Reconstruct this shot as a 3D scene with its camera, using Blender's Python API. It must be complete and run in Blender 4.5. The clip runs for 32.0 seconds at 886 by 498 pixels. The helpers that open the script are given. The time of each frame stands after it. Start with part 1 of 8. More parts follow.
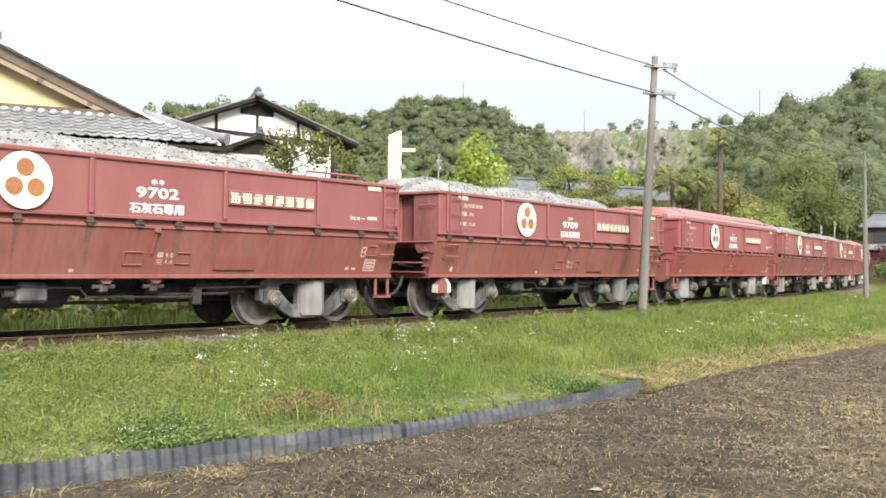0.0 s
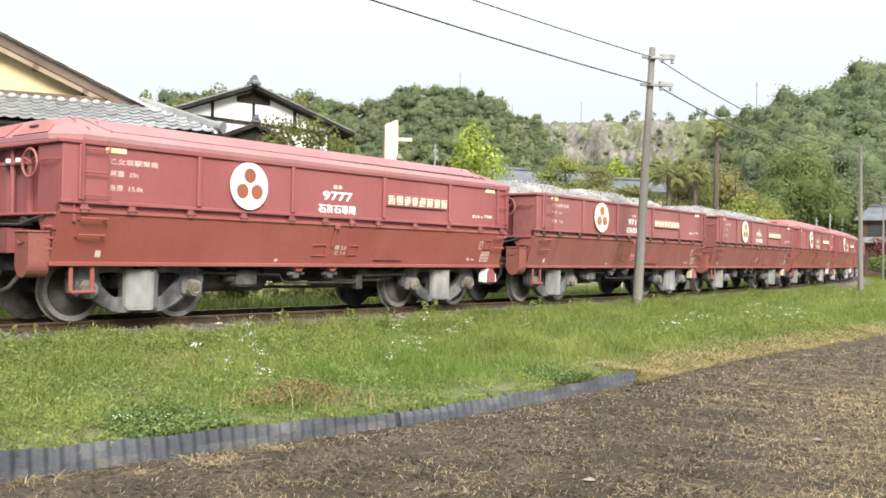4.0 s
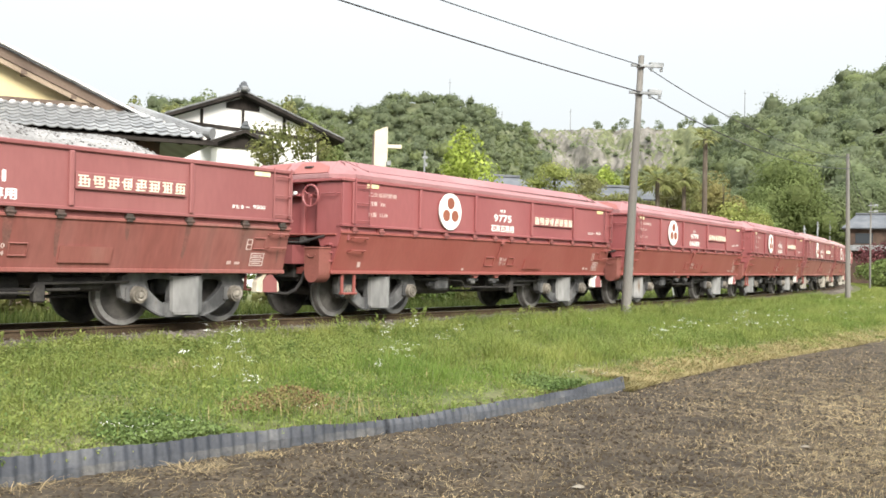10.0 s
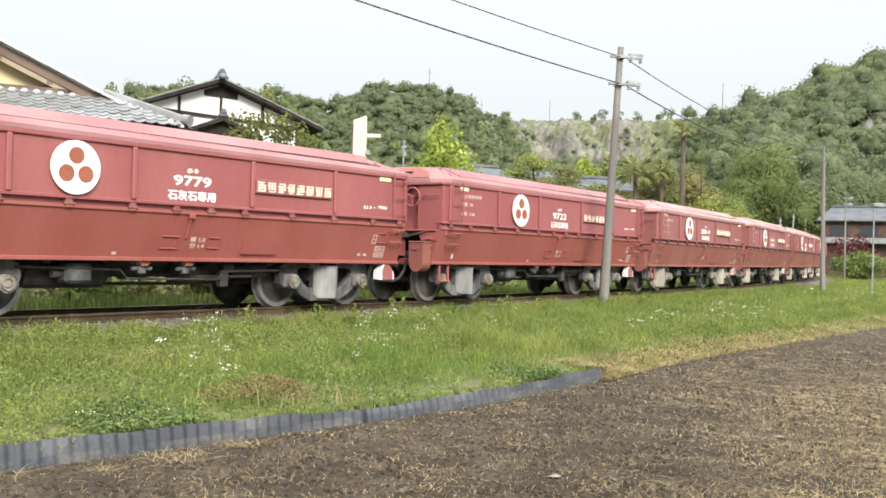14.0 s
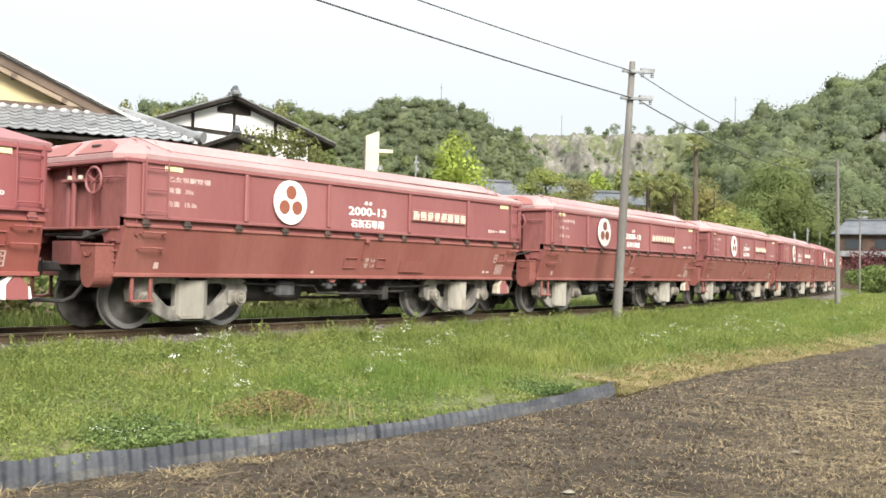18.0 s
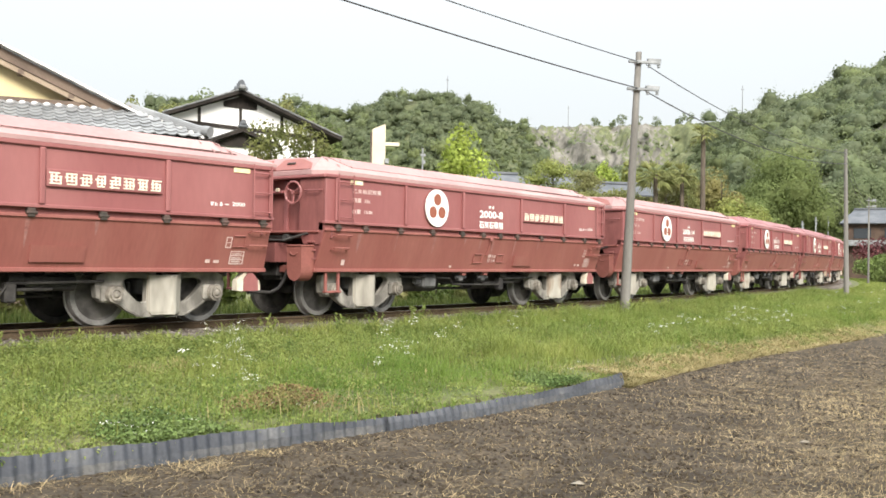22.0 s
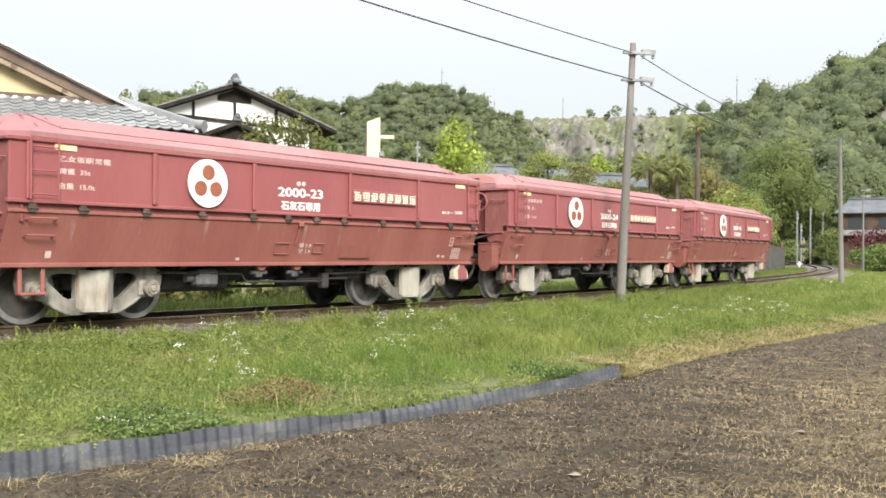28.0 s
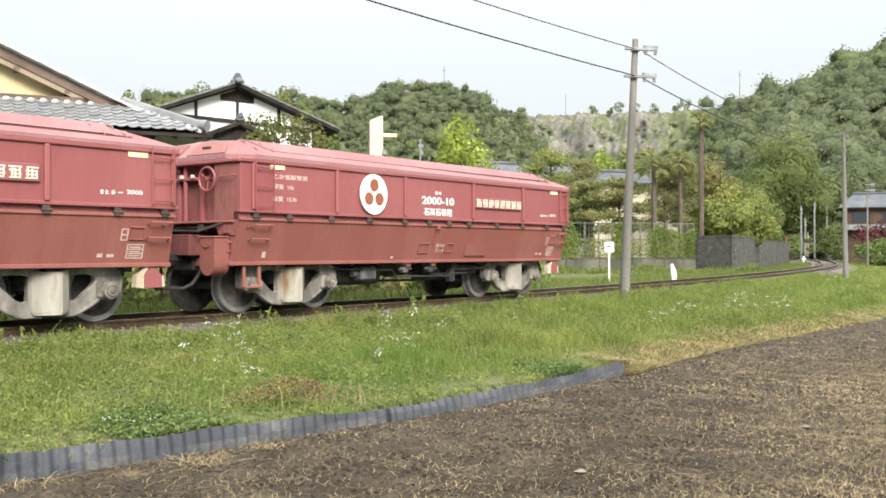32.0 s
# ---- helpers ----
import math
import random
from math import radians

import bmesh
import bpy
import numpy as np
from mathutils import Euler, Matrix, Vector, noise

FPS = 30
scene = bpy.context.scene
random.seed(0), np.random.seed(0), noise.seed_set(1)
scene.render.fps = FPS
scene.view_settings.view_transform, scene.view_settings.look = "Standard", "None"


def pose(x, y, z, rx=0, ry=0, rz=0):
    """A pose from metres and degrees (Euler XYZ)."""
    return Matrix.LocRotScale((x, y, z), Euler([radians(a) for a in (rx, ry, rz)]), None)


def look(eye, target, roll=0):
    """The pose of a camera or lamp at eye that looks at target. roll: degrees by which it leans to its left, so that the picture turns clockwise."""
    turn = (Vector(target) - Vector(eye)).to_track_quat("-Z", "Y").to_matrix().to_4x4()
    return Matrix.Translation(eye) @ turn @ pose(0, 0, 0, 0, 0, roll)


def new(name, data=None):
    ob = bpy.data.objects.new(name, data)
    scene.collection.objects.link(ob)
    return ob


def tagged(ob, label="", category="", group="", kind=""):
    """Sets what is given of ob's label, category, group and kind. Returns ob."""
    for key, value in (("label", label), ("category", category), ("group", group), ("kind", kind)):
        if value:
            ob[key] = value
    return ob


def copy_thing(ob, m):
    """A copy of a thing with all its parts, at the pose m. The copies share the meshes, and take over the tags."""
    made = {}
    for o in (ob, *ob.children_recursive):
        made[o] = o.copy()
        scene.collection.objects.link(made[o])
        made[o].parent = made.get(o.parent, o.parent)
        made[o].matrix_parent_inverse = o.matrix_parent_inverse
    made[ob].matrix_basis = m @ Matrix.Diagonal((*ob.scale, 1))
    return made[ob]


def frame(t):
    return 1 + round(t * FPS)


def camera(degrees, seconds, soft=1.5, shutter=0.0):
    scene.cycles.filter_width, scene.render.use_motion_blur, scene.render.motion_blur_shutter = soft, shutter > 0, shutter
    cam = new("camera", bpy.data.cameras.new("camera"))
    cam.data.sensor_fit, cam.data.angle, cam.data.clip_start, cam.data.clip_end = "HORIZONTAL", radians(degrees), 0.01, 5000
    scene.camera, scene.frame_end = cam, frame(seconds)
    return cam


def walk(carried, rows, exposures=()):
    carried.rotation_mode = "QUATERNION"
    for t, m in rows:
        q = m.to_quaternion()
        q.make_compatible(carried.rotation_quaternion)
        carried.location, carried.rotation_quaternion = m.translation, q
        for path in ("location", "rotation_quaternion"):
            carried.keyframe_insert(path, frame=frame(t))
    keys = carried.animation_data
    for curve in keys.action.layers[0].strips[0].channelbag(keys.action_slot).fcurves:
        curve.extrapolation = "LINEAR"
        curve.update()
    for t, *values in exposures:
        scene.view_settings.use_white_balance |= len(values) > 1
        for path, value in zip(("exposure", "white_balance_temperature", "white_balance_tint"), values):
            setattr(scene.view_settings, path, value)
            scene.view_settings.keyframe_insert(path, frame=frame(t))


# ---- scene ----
cam = camera(49.5, 32.0, soft=1.65)
EYE = 0.947
# seconds, yaw, pitch, roll of the hand-held camera, which stays on one spot
AIM = [(0, 1.21, 1.06, 0.60), (0.5, 1.31, 0.92, 0.62), (1, 1.23, 0.84, 0.52), (1.5, 1.13, 0.75, 0.54), (2, 1.03, 0.69, 0.44), (2.5, 0.97, 0.61, 0.55), (3, 0.97, 0.52, 1.22), (3.5, 0.94, 0.47, 1.00), (5.5, 0.90, 0.46, 1.20), (6, 0.77, 0.49, 1.32), (6.5, 0.69, 0.55, 1.20), (7, 0.63, 0.57, 1.29), (7.5, 0.58, 0.74, 1.25), (8, 0.52, 0.90, 1.34), (8.5, 0.50, 1.02, 1.47), (9, 0.50, 1.06, 1.47), (9.5, 0.47, 1.00, 1.33), (10, 0.32, 0.89, 1.13), (10.5, 0.11, 0.64, 0.99), (11, -0.05, 0.48, 1.04), (11.5, -0.26, 0.42, 1.22), (12, -0.45, 0.37, 1.28), (12.5, -0.57, 0.34, 1.27), (13, -0.73, 0.31, 1.27), (13.5, -0.92, 0.31, 1.23), (14, -0.97, 0.31, 1.46), (14.5, -1.00, 0.34, 1.36), (16.5, -0.50, 0.96, 1.48), (17, -0.42, 1.07, 1.24), (17.5, -0.29, 1.14, 1.06), (18, -0.20, 1.19, 1.26), (18.5, -0.11, 1.22, 1.32), (19, -0.00, 1.22, 1.35), (19.5, 0.06, 1.24, 1.26), (20, 0.08, 1.20, 1.13), (20.5, 0.11, 1.15, 0.94), (21, 0.17, 0.99, 0.91), (21.5, 0.22, 0.80, 0.91), (22, 0.23, 0.74, 0.80), (22.5, 0.21, 0.70, 0.76), (23, 0.23, 0.68, 0.74), (23.5, 0.16, 0.69, 0.92), (24, 0.15, 0.67, 0.51), (24.5, 0.16, 0.64, 0.43), (25, 0.14, 0.59, 0.26), (25.5, 0.16, 0.54, 0.28), (27.5, -0.04, 0.41, 0.09), (28, -0.04, 0.30, 0.40), (28.5, -0.07, 0.18, 0.33), (29, -0.08, 0.03, 0.13), (29.5, -0.12, -0.03, 0.28), (30, -0.11, 0.01, 0.21), (30.5, -0.05, -0.02, 0.39), (31, 0.01, 0.01, 0.02), (31.5, 0.09, 0.07, -0.34), (32, 0.18, 0.17, -0.06)]
walk(cam, [(t, pose(0, 0, EYE) @ pose(0, 0, 0, 0, 0, yaw) @ pose(0, 0, 0, 90 + pitch) @ pose(0, 0, 0, 0, 0, roll))
           for t, yaw, pitch, roll in AIM], exposures=[(0.0, 1.10), (9.0, 1.10), (13.0, 1.05), (18.0, 1.08), (25.0, 1.06), (28.0, 1.05), (32.0, 1.05)])

# ---- light: a bright, hazy, nearly overcast spring sky with a soft sun behind the camera ----
SUN_EL, SUN_AZ = 34.0, 163.0
world = bpy.data.worlds.new("world")
scene.world = world
world.use_nodes = True
wn, wl = world.node_tree.nodes, world.node_tree.links
sky = wn.new("ShaderNodeTexSky")
sky.sky_type, sky.sun_disc = "NISHITA", False
sky.sun_elevation, sky.sun_rotation = radians(SUN_EL), radians(SUN_AZ)
sky.dust_density, sky.air_density = 4.0, 1.0
haze = wn.new("ShaderNodeMixRGB")
haze.inputs["Fac"].default_value = 0.86
haze.inputs["Color2"].default_value = (9.55, 10.0, 10.15, 1)
wl.new(sky.outputs["Color"], haze.inputs["Color1"])
# an overcast sky brightens towards the zenith
way_up, parts, square, rise = wn.new("ShaderNodeTexCoord"), wn.new("ShaderNodeSeparateXYZ"), wn.new("ShaderNodeMath"), wn.new("ShaderNodeMath")
square.operation, rise.operation = "POWER", "MULTIPLY_ADD"
square.inputs[1].default_value = 2.0
rise.inputs[1].default_value, rise.inputs[2].default_value = 0.130, 0.0475
wl.new(way_up.outputs["Generated"], parts.inputs[0])
wl.new(parts.outputs["Z"], square.inputs[0])
wl.new(square.outputs[0], rise.inputs[0])
wl.new(rise.outputs[0], wn["Background"].inputs["Strength"])
wl.new(haze.outputs["Color"], wn["Background"].inputs["Color"])
sun = new("sun", bpy.data.lights.new("sun", "SUN"))
sun.data.energy, sun.data.angle, sun.data.color = 2.85, radians(24), (1, 0.94, 0.85)
sun.matrix_world = look((0, 0, 0), (-math.sin(radians(SUN_AZ)) * math.cos(radians(SUN_EL)),
                                    -math.cos(radians(SUN_AZ)) * math.cos(radians(SUN_EL)), -math.sin(radians(SUN_EL))))

RNG = np.random.default_rng(7)


# ---- materials ----
def mat(name, c1, c2=None, scale=1.5, rough=0.8, metal=0.0, bump=0.15, fine=30.0, grain=0.18, stretch=(1, 1, 1),
        c3=None, island=0.0, translucent=0.0, spec=0.3, spread=(0.4, 0.65)):
    """Two colours mixed by large patches, a fine grain over them, and a fine relief."""
    m = bpy.data.materials.new(name)
    m.use_nodes = True
    n, l = m.node_tree.nodes, m.node_tree.links
    p = n["Principled BSDF"]
    p.inputs["Roughness"].default_value, p.inputs["Metallic"].default_value = rough, metal
    p.inputs["Specular IOR Level"].default_value = spec
    tc, info = n.new("ShaderNodeTexCoord"), n.new("ShaderNodeObjectInfo")
    shift = n.new("ShaderNodeVectorMath")
    shift.operation = "MULTIPLY_ADD"
    shift.inputs[1].default_value = stretch
    rnd = n.new("ShaderNodeMath")
    rnd.operation = "MULTIPLY"
    rnd.inputs[1].default_value = 37.0
    l.new(info.outputs["Random"], rnd.inputs[0])
    l.new(tc.outputs["Object"], shift.inputs[0])
    l.new(rnd.outputs[0], shift.inputs[2])
    big = n.new("ShaderNodeTexNoise")
    big.inputs["Scale"].default_value, big.inputs["Detail"].default_value = scale, 6
    l.new(shift.outputs[0], big.inputs["Vector"])
    ramp = n.new("ShaderNodeValToRGB")
    ramp.color_ramp.elements[0].position, ramp.color_ramp.elements[1].position = spread
    ramp.color_ramp.elements[0].color, ramp.color_ramp.elements[1].color = (*c1, 1), (*(c2 or c1), 1)
    if c3:
        e = ramp.color_ramp.elements.new(spread[1] + 0.12)
        e.color = (*c3, 1)
    l.new(big.outputs["Fac"], ramp.inputs["Fac"])
    small = n.new("ShaderNodeTexNoise")
    small.inputs["Scale"].default_value, small.inputs["Detail"].default_value = fine, 5
    l.new(shift.outputs[0], small.inputs["Vector"])
    amount = n.new("ShaderNodeMapRange")
    amount.inputs["From Min"].default_value, amount.inputs["From Max"].default_value = 0.25, 0.75
    amount.inputs["To Min"].default_value, amount.inputs["To Max"].default_value = 1 - grain, 1 + grain
    l.new(small.outputs["Fac"], amount.inputs["Value"])
    tint = n.new("ShaderNodeVectorMath")
    tint.operation = "SCALE"
    l.new(ramp.outputs["Color"], tint.inputs[0])
    l.new(amount.outputs[0], tint.inputs["Scale"])
    colour = tint.outputs[0]
    if island:
        geo = n.new("ShaderNodeNewGeometry")
        r = n.new("ShaderNodeMapRange")
        r.inputs["To Min"].default_value, r.inputs["To Max"].default_value = 1 - island, 1 + island
        l.new(geo.outputs["Random Per Island"], r.inputs["Value"])
        t2 = n.new("ShaderNodeVectorMath")
        t2.operation = "SCALE"
        l.new(colour, t2.inputs[0])
        l.new(r.outputs[0], t2.inputs["Scale"])
        colour = t2.outputs[0]
    l.new(colour, p.inputs["Base Color"])
    if bump:
        b = n.new("ShaderNodeBump")
        b.inputs["Strength"].default_value, b.inputs["Distance"].default_value = bump, 0.02
        l.new(small.outputs["Fac"], b.inputs["Height"])
        l.new(b.outputs["Normal"], p.inputs["Normal"])
    if translucent:
        tr, mix = n.new("ShaderNodeBsdfTranslucent"), n.new("ShaderNodeMixShader")
        mix.inputs["Fac"].default_value = translucent
        l.new(colour, tr.inputs["Color"])
        l.new(p.outputs[0], mix.inputs[1])
        l.new(tr.outputs[0], mix.inputs[2])
        l.new(mix.outputs[0], n["Material Output"].inputs["Surface"])
    return m


RED = mat("red_oxide_paint", (0.240, 0.083, 0.082), (0.288, 0.113, 0.109), 0.7, 0.5, grain=0.06, bump=0.04, fine=14, stretch=(1, 1, 0.35), spec=0.45, c3=(0.31, 0.118, 0.112))
RED_FRESH = mat("fresh_red_paint", (0.255, 0.076, 0.078), (0.290, 0.097, 0.097), 0.7, 0.45, grain=0.06, bump=0.04, fine=14, stretch=(1, 1, 0.35), spec=0.45)
RED_LOW_FRESH = mat("fresh_red_door_paint", (0.258, 0.073, 0.062), (0.288, 0.092, 0.078), 1.1, 0.5, grain=0.06, bump=0.04, fine=16, stretch=(1.2, 1, 0.4), spec=0.45)
RED_LOW = mat("worn_red_paint", (0.243, 0.083, 0.071), (0.278, 0.107, 0.090), 1.1, 0.55, grain=0.08, bump=0.05, fine=16, stretch=(1.6, 1, 0.22), c3=(0.29, 0.13, 0.11), spec=0.45)
RED_OLD = mat("grimy_red_paint", (0.238, 0.084, 0.071), (0.263, 0.104, 0.090), 1.0, 0.65, grain=0.12, bump=0.08, fine=10, stretch=(1.5, 1, 0.16), c3=(0.20, 0.10, 0.085), spread=(0.4, 0.6))
# red steel darkened to stand for shade under wagon ends and lid panels
RED_SHADE = mat("shade_dark_red_steel", (0.085, 0.042, 0.037), (0.14, 0.066, 0.056), 3, 0.85, grain=0.25, bump=0.1, spec=0.2)
# darker, patchier red for the wagon ends and hinge beams
RED_END = mat("darker_end_paint", (0.185, 0.066, 0.062), (0.245, 0.093, 0.086), 1.3, 0.65, grain=0.15, bump=0.06, fine=12, stretch=(1.3, 1.3, 0.4), c3=(0.16, 0.075, 0.065))
LID_PINK = mat("pink_red_lid_paint", (0.290, 0.145, 0.150), (0.330, 0.185, 0.188), 0.7, 0.75, grain=0.08, bump=0.05, fine=12, spec=0.2)
LID_RED = mat("chalky_red_lid_paint", (0.345, 0.208, 0.203), (0.400, 0.275, 0.265), 0.6, 0.8, grain=0.08, bump=0.05, fine=12)
DRIP = mat("pale_dust_drip", (0.31, 0.165, 0.15), (0.265, 0.105, 0.09), 4, 0.75, grain=0.2)
GRIME = mat("grey_grease_streak", (0.180, 0.088, 0.074), (0.238, 0.093, 0.080), 4, 0.7, grain=0.2)
WORN = mat("worn_pinkish_lettering", (0.60, 0.47, 0.44), (0.50, 0.34, 0.31), 6, 0.7, bump=0)
CAP = mat("dusty_axle_cap", (0.125, 0.112, 0.095), (0.275, 0.250, 0.215), 7, 0.85, grain=0.25, bump=0.1, fine=20)
HINGE = mat("greased_hinge_steel", (0.050, 0.042, 0.036), (0.11, 0.066, 0.056), 6, 0.7, grain=0.2)
FLANK = mat("weathered_cream_paint", (0.60, 0.55, 0.46), (0.44, 0.36, 0.27), 4, 0.7, grain=0.1, bump=0)
RUST = mat("rusty_red_brown_paint", (0.245, 0.088, 0.074), (0.215, 0.080, 0.064), 2.2, 0.7, grain=0.12, bump=0.08, c3=(0.17, 0.075, 0.05))
DARK = mat("dark_greasy_steel", (0.028, 0.026, 0.026), (0.06, 0.056, 0.052), 3, 0.75, grain=0.3)
BOGIE = mat("dusty_grey_steel", (0.055, 0.056, 0.058), (0.160, 0.160, 0.160), 3.4, 0.85, grain=0.24, bump=0.08, fine=9, stretch=(1, 1, 0.7), c3=(0.135, 0.115, 0.095))
BOGIE_PALE = mat("limestone_dusted_plate", (0.165, 0.166, 0.165), (0.285, 0.285, 0.280), 1.8, 0.85, grain=0.18, bump=0.05, fine=7, stretch=(1.5, 1.5, 0.5), c3=(0.15, 0.10, 0.065))
BOGIE_LIGHT = mat("thick_limestone_dust", (0.120, 0.112, 0.100), (0.315, 0.298, 0.265), 3.2, 0.88, grain=0.22, bump=0.06, fine=7, stretch=(1, 1, 0.6), c3=(0.15, 0.105, 0.075))
BOGIE_CREAM = mat("cream_dusted_plate", (0.25, 0.232, 0.20), (0.36, 0.34, 0.295), 1.5, 0.85, grain=0.14, bump=0.05, fine=7, stretch=(1.6, 1.6, 0.45), c3=(0.16, 0.095, 0.055), spread=(0.38, 0.55))
WHEEL = mat("dusty_wheel_steel", (0.042, 0.040, 0.038), (0.135, 0.128, 0.120), 2.8, 0.8, metal=0.0, grain=0.22, fine=8, bump=0.05)
TREAD = mat("worn_wheel_rim", (0.25, 0.243, 0.235), (0.17, 0.165, 0.158), 4, 0.5, metal=0.4)
WHITE = mat("white_lettering_paint", (0.80, 0.79, 0.76), (0.70, 0.68, 0.65), 3, 0.6, grain=0.05, bump=0)
CREAM = mat("faded_cream_paint", (0.80, 0.75, 0.61), (0.72, 0.65, 0.51), 3, 0.6, grain=0.05, bump=0)
DOT = mat("red_brown_dot_paint", (0.285, 0.10, 0.06), (0.25, 0.085, 0.055), 3, 0.6, bump=0)
DOT_OLD = mat("faded_orange_dot_paint", (0.36, 0.155, 0.068), (0.31, 0.12, 0.06), 3, 0.6, bump=0)
YELLOW = mat("faded_reflector_yellow", (0.78, 0.66, 0.34), (0.80, 0.74, 0.55), 4, 0.5, bump=0)
REFLECT = mat("dull_signal_yellow", (0.36, 0.27, 0.05), (0.30, 0.22, 0.05), 4, 0.6, bump=0)
GRAVEL = mat("crushed_limestone", (0.185, 0.18, 0.176), (0.30, 0.292, 0.284), 3, 0.95, grain=0.25, bump=0.6, fine=30, island=0.35)
BALLAST = mat("track_ballast", (0.105, 0.090, 0.075), (0.185, 0.165, 0.145), 5, 0.95, grain=0.4, bump=0.8, fine=22, island=0.35)
SLEEPER = mat("weathered_sleeper_wood", (0.07, 0.055, 0.045), (0.12, 0.10, 0.085), 3, 0.9, stretch=(1, 6, 1), grain=0.3)
RAIL = mat("rusty_rail_steel", (0.050, 0.035, 0.022), (0.082, 0.059, 0.038), 3, 0.85, grain=0.25, spec=0.15)
RAIL_TOP = mat("bright_rail_head", (0.34, 0.33, 0.32), (0.26, 0.25, 0.24), 3, 0.35, metal=0.8, bump=0)
SOIL = mat("ploughed_field_soil", (0.036, 0.027, 0.0175), (0.072, 0.055, 0.036), 2.2, 0.97, grain=0.75, bump=1.0, fine=22)
TURF = mat("turf_earth", (0.085, 0.105, 0.035), (0.13, 0.125, 0.06), 1.0, 0.95, grain=0.4, bump=0.8, fine=12)
GRASS = mat("meadow_grass", (0.148, 0.203, 0.045), (0.280, 0.312, 0.085), 0.75, 0.7, grain=0.2, bump=0, island=0.24, translucent=0.45, spread=(0.36, 0.66))
GRASS_FRESH = mat("fresh_fine_grass", (0.126, 0.206, 0.038), (0.218, 0.292, 0.067), 0.9, 0.7, grain=0.2, bump=0, island=0.2, translucent=0.45, spread=(0.36, 0.66))
VERGE = mat("rank_verge_grass", (0.105, 0.148, 0.035), (0.215, 0.245, 0.072), 0.8, 0.75, grain=0.2, bump=0, island=0.25, translucent=0.4)
GRASS_DRY = mat("dry_straw_grass", (0.29, 0.245, 0.115), (0.42, 0.345, 0.175), 0.9, 0.85, bump=0, island=0.22, translucent=0.3)
STRAW = mat("rice_straw", (0.39, 0.30, 0.165), (0.22, 0.168, 0.09), 1.2, 0.9, bump=0, island=0.5)
CLOVER = mat("clover_leaf", (0.095, 0.15, 0.042), (0.14, 0.192, 0.058), 1.5, 0.7, bump=0, island=0.45, translucent=0.25)
HERB = mat("pale_herb_leaf", (0.118, 0.164, 0.041), (0.226, 0.260, 0.075), 2.5, 0.75, bump=0, island=0.32, translucent=0.35, spread=(0.38, 0.62))
DOCK = mat("reddish_dock_stalk", (0.120, 0.066, 0.034), (0.165, 0.150, 0.052), 5.0, 0.8, bump=0, island=0.4)
PETAL = mat("white_petal", (0.80, 0.80, 0.76), None, 3, 0.7, bump=0, grain=0.05)
FENCE_PAINT = mat("dull_green_grey_fence_paint", (0.13, 0.145, 0.125), (0.19, 0.20, 0.18), 3, 0.7, bump=0)
SHEET = mat("weathered_grey_plastic", (0.046, 0.051, 0.062), (0.078, 0.084, 0.097), 1.8, 0.6, grain=0.2, bump=0.08, c3=(0.14, 0.142, 0.145))
SHEET_MUD = mat("mud_splashed_plastic", (0.058, 0.063, 0.073), (0.16, 0.153, 0.138), 2.0, 0.8, grain=0.3, bump=0.15, spread=(0.42, 0.82))
FIELD_STONE = mat("soil_stained_stone", (0.17, 0.145, 0.11), (0.26, 0.235, 0.195), 8, 0.9, grain=0.3, bump=0.3)
OLD_CONCRETE = mat("mossy_old_concrete", (0.075, 0.078, 0.055), (0.155, 0.15, 0.125), 0.9, 0.95, grain=0.3, bump=0.25, stretch=(1, 1, 0.4), c3=(0.20, 0.19, 0.165))
POLE_WOOD = mat("weathered_grey_pole", (0.145, 0.138, 0.125), (0.215, 0.205, 0.19), 1.2, 0.85, stretch=(3, 3, 0.3), grain=0.18)
GALV = mat("galvanised_steel", (0.20, 0.21, 0.215), (0.30, 0.31, 0.315), 4, 0.55, metal=0.2)
WIRE = mat("black_cable_sheath", (0.05, 0.05, 0.052), None, 3, 0.6, bump=0)
TILE = mat("smoked_roof_tile", (0.165, 0.17, 0.174), (0.275, 0.281, 0.285), 1.3, 0.42, grain=0.14, bump=0.06, spec=0.5)
TILE_PALE = mat("pale_mortar_edge", (0.80, 0.79, 0.77), (0.68, 0.68, 0.66), 2, 0.8)
TILE_FAR = mat("dull_slate_roof", (0.10, 0.108, 0.12), (0.145, 0.152, 0.165), 0.9, 0.75, grain=0.12, bump=0.1, spec=0.15)
PLASTER_Y = mat("yellow_plaster", (0.60, 0.515, 0.29), (0.66, 0.57, 0.34), 0.8, 0.9, grain=0.05, bump=0.05)
PLASTER_W = mat("white_plaster", (0.76, 0.76, 0.75), (0.68, 0.68, 0.67), 0.6, 0.9, grain=0.04, bump=0.05)
TIMBER = mat("dark_stained_timber", (0.024, 0.021, 0.019), (0.042, 0.036, 0.032), 2, 0.85, stretch=(1, 1, 0.4), spec=0.12)
WOOD = mat("brown_barge_board", (0.16, 0.118, 0.09), (0.115, 0.084, 0.066), 1.5, 0.7, grain=0.2)
HOUSE_BROWN = mat("dark_brown_boarding", (0.062, 0.042, 0.032), (0.10, 0.066, 0.048), 1.5, 0.8, grain=0.2)
GLASS = mat("dark_window_glass", (0.03, 0.035, 0.04), None, 2, 0.08, bump=0, spec=0.6)
CONCRETE = mat("stained_concrete", (0.27, 0.265, 0.25), (0.18, 0.178, 0.165), 0.7, 0.92, grain=0.2, bump=0.2, stretch=(1, 1, 0.5))
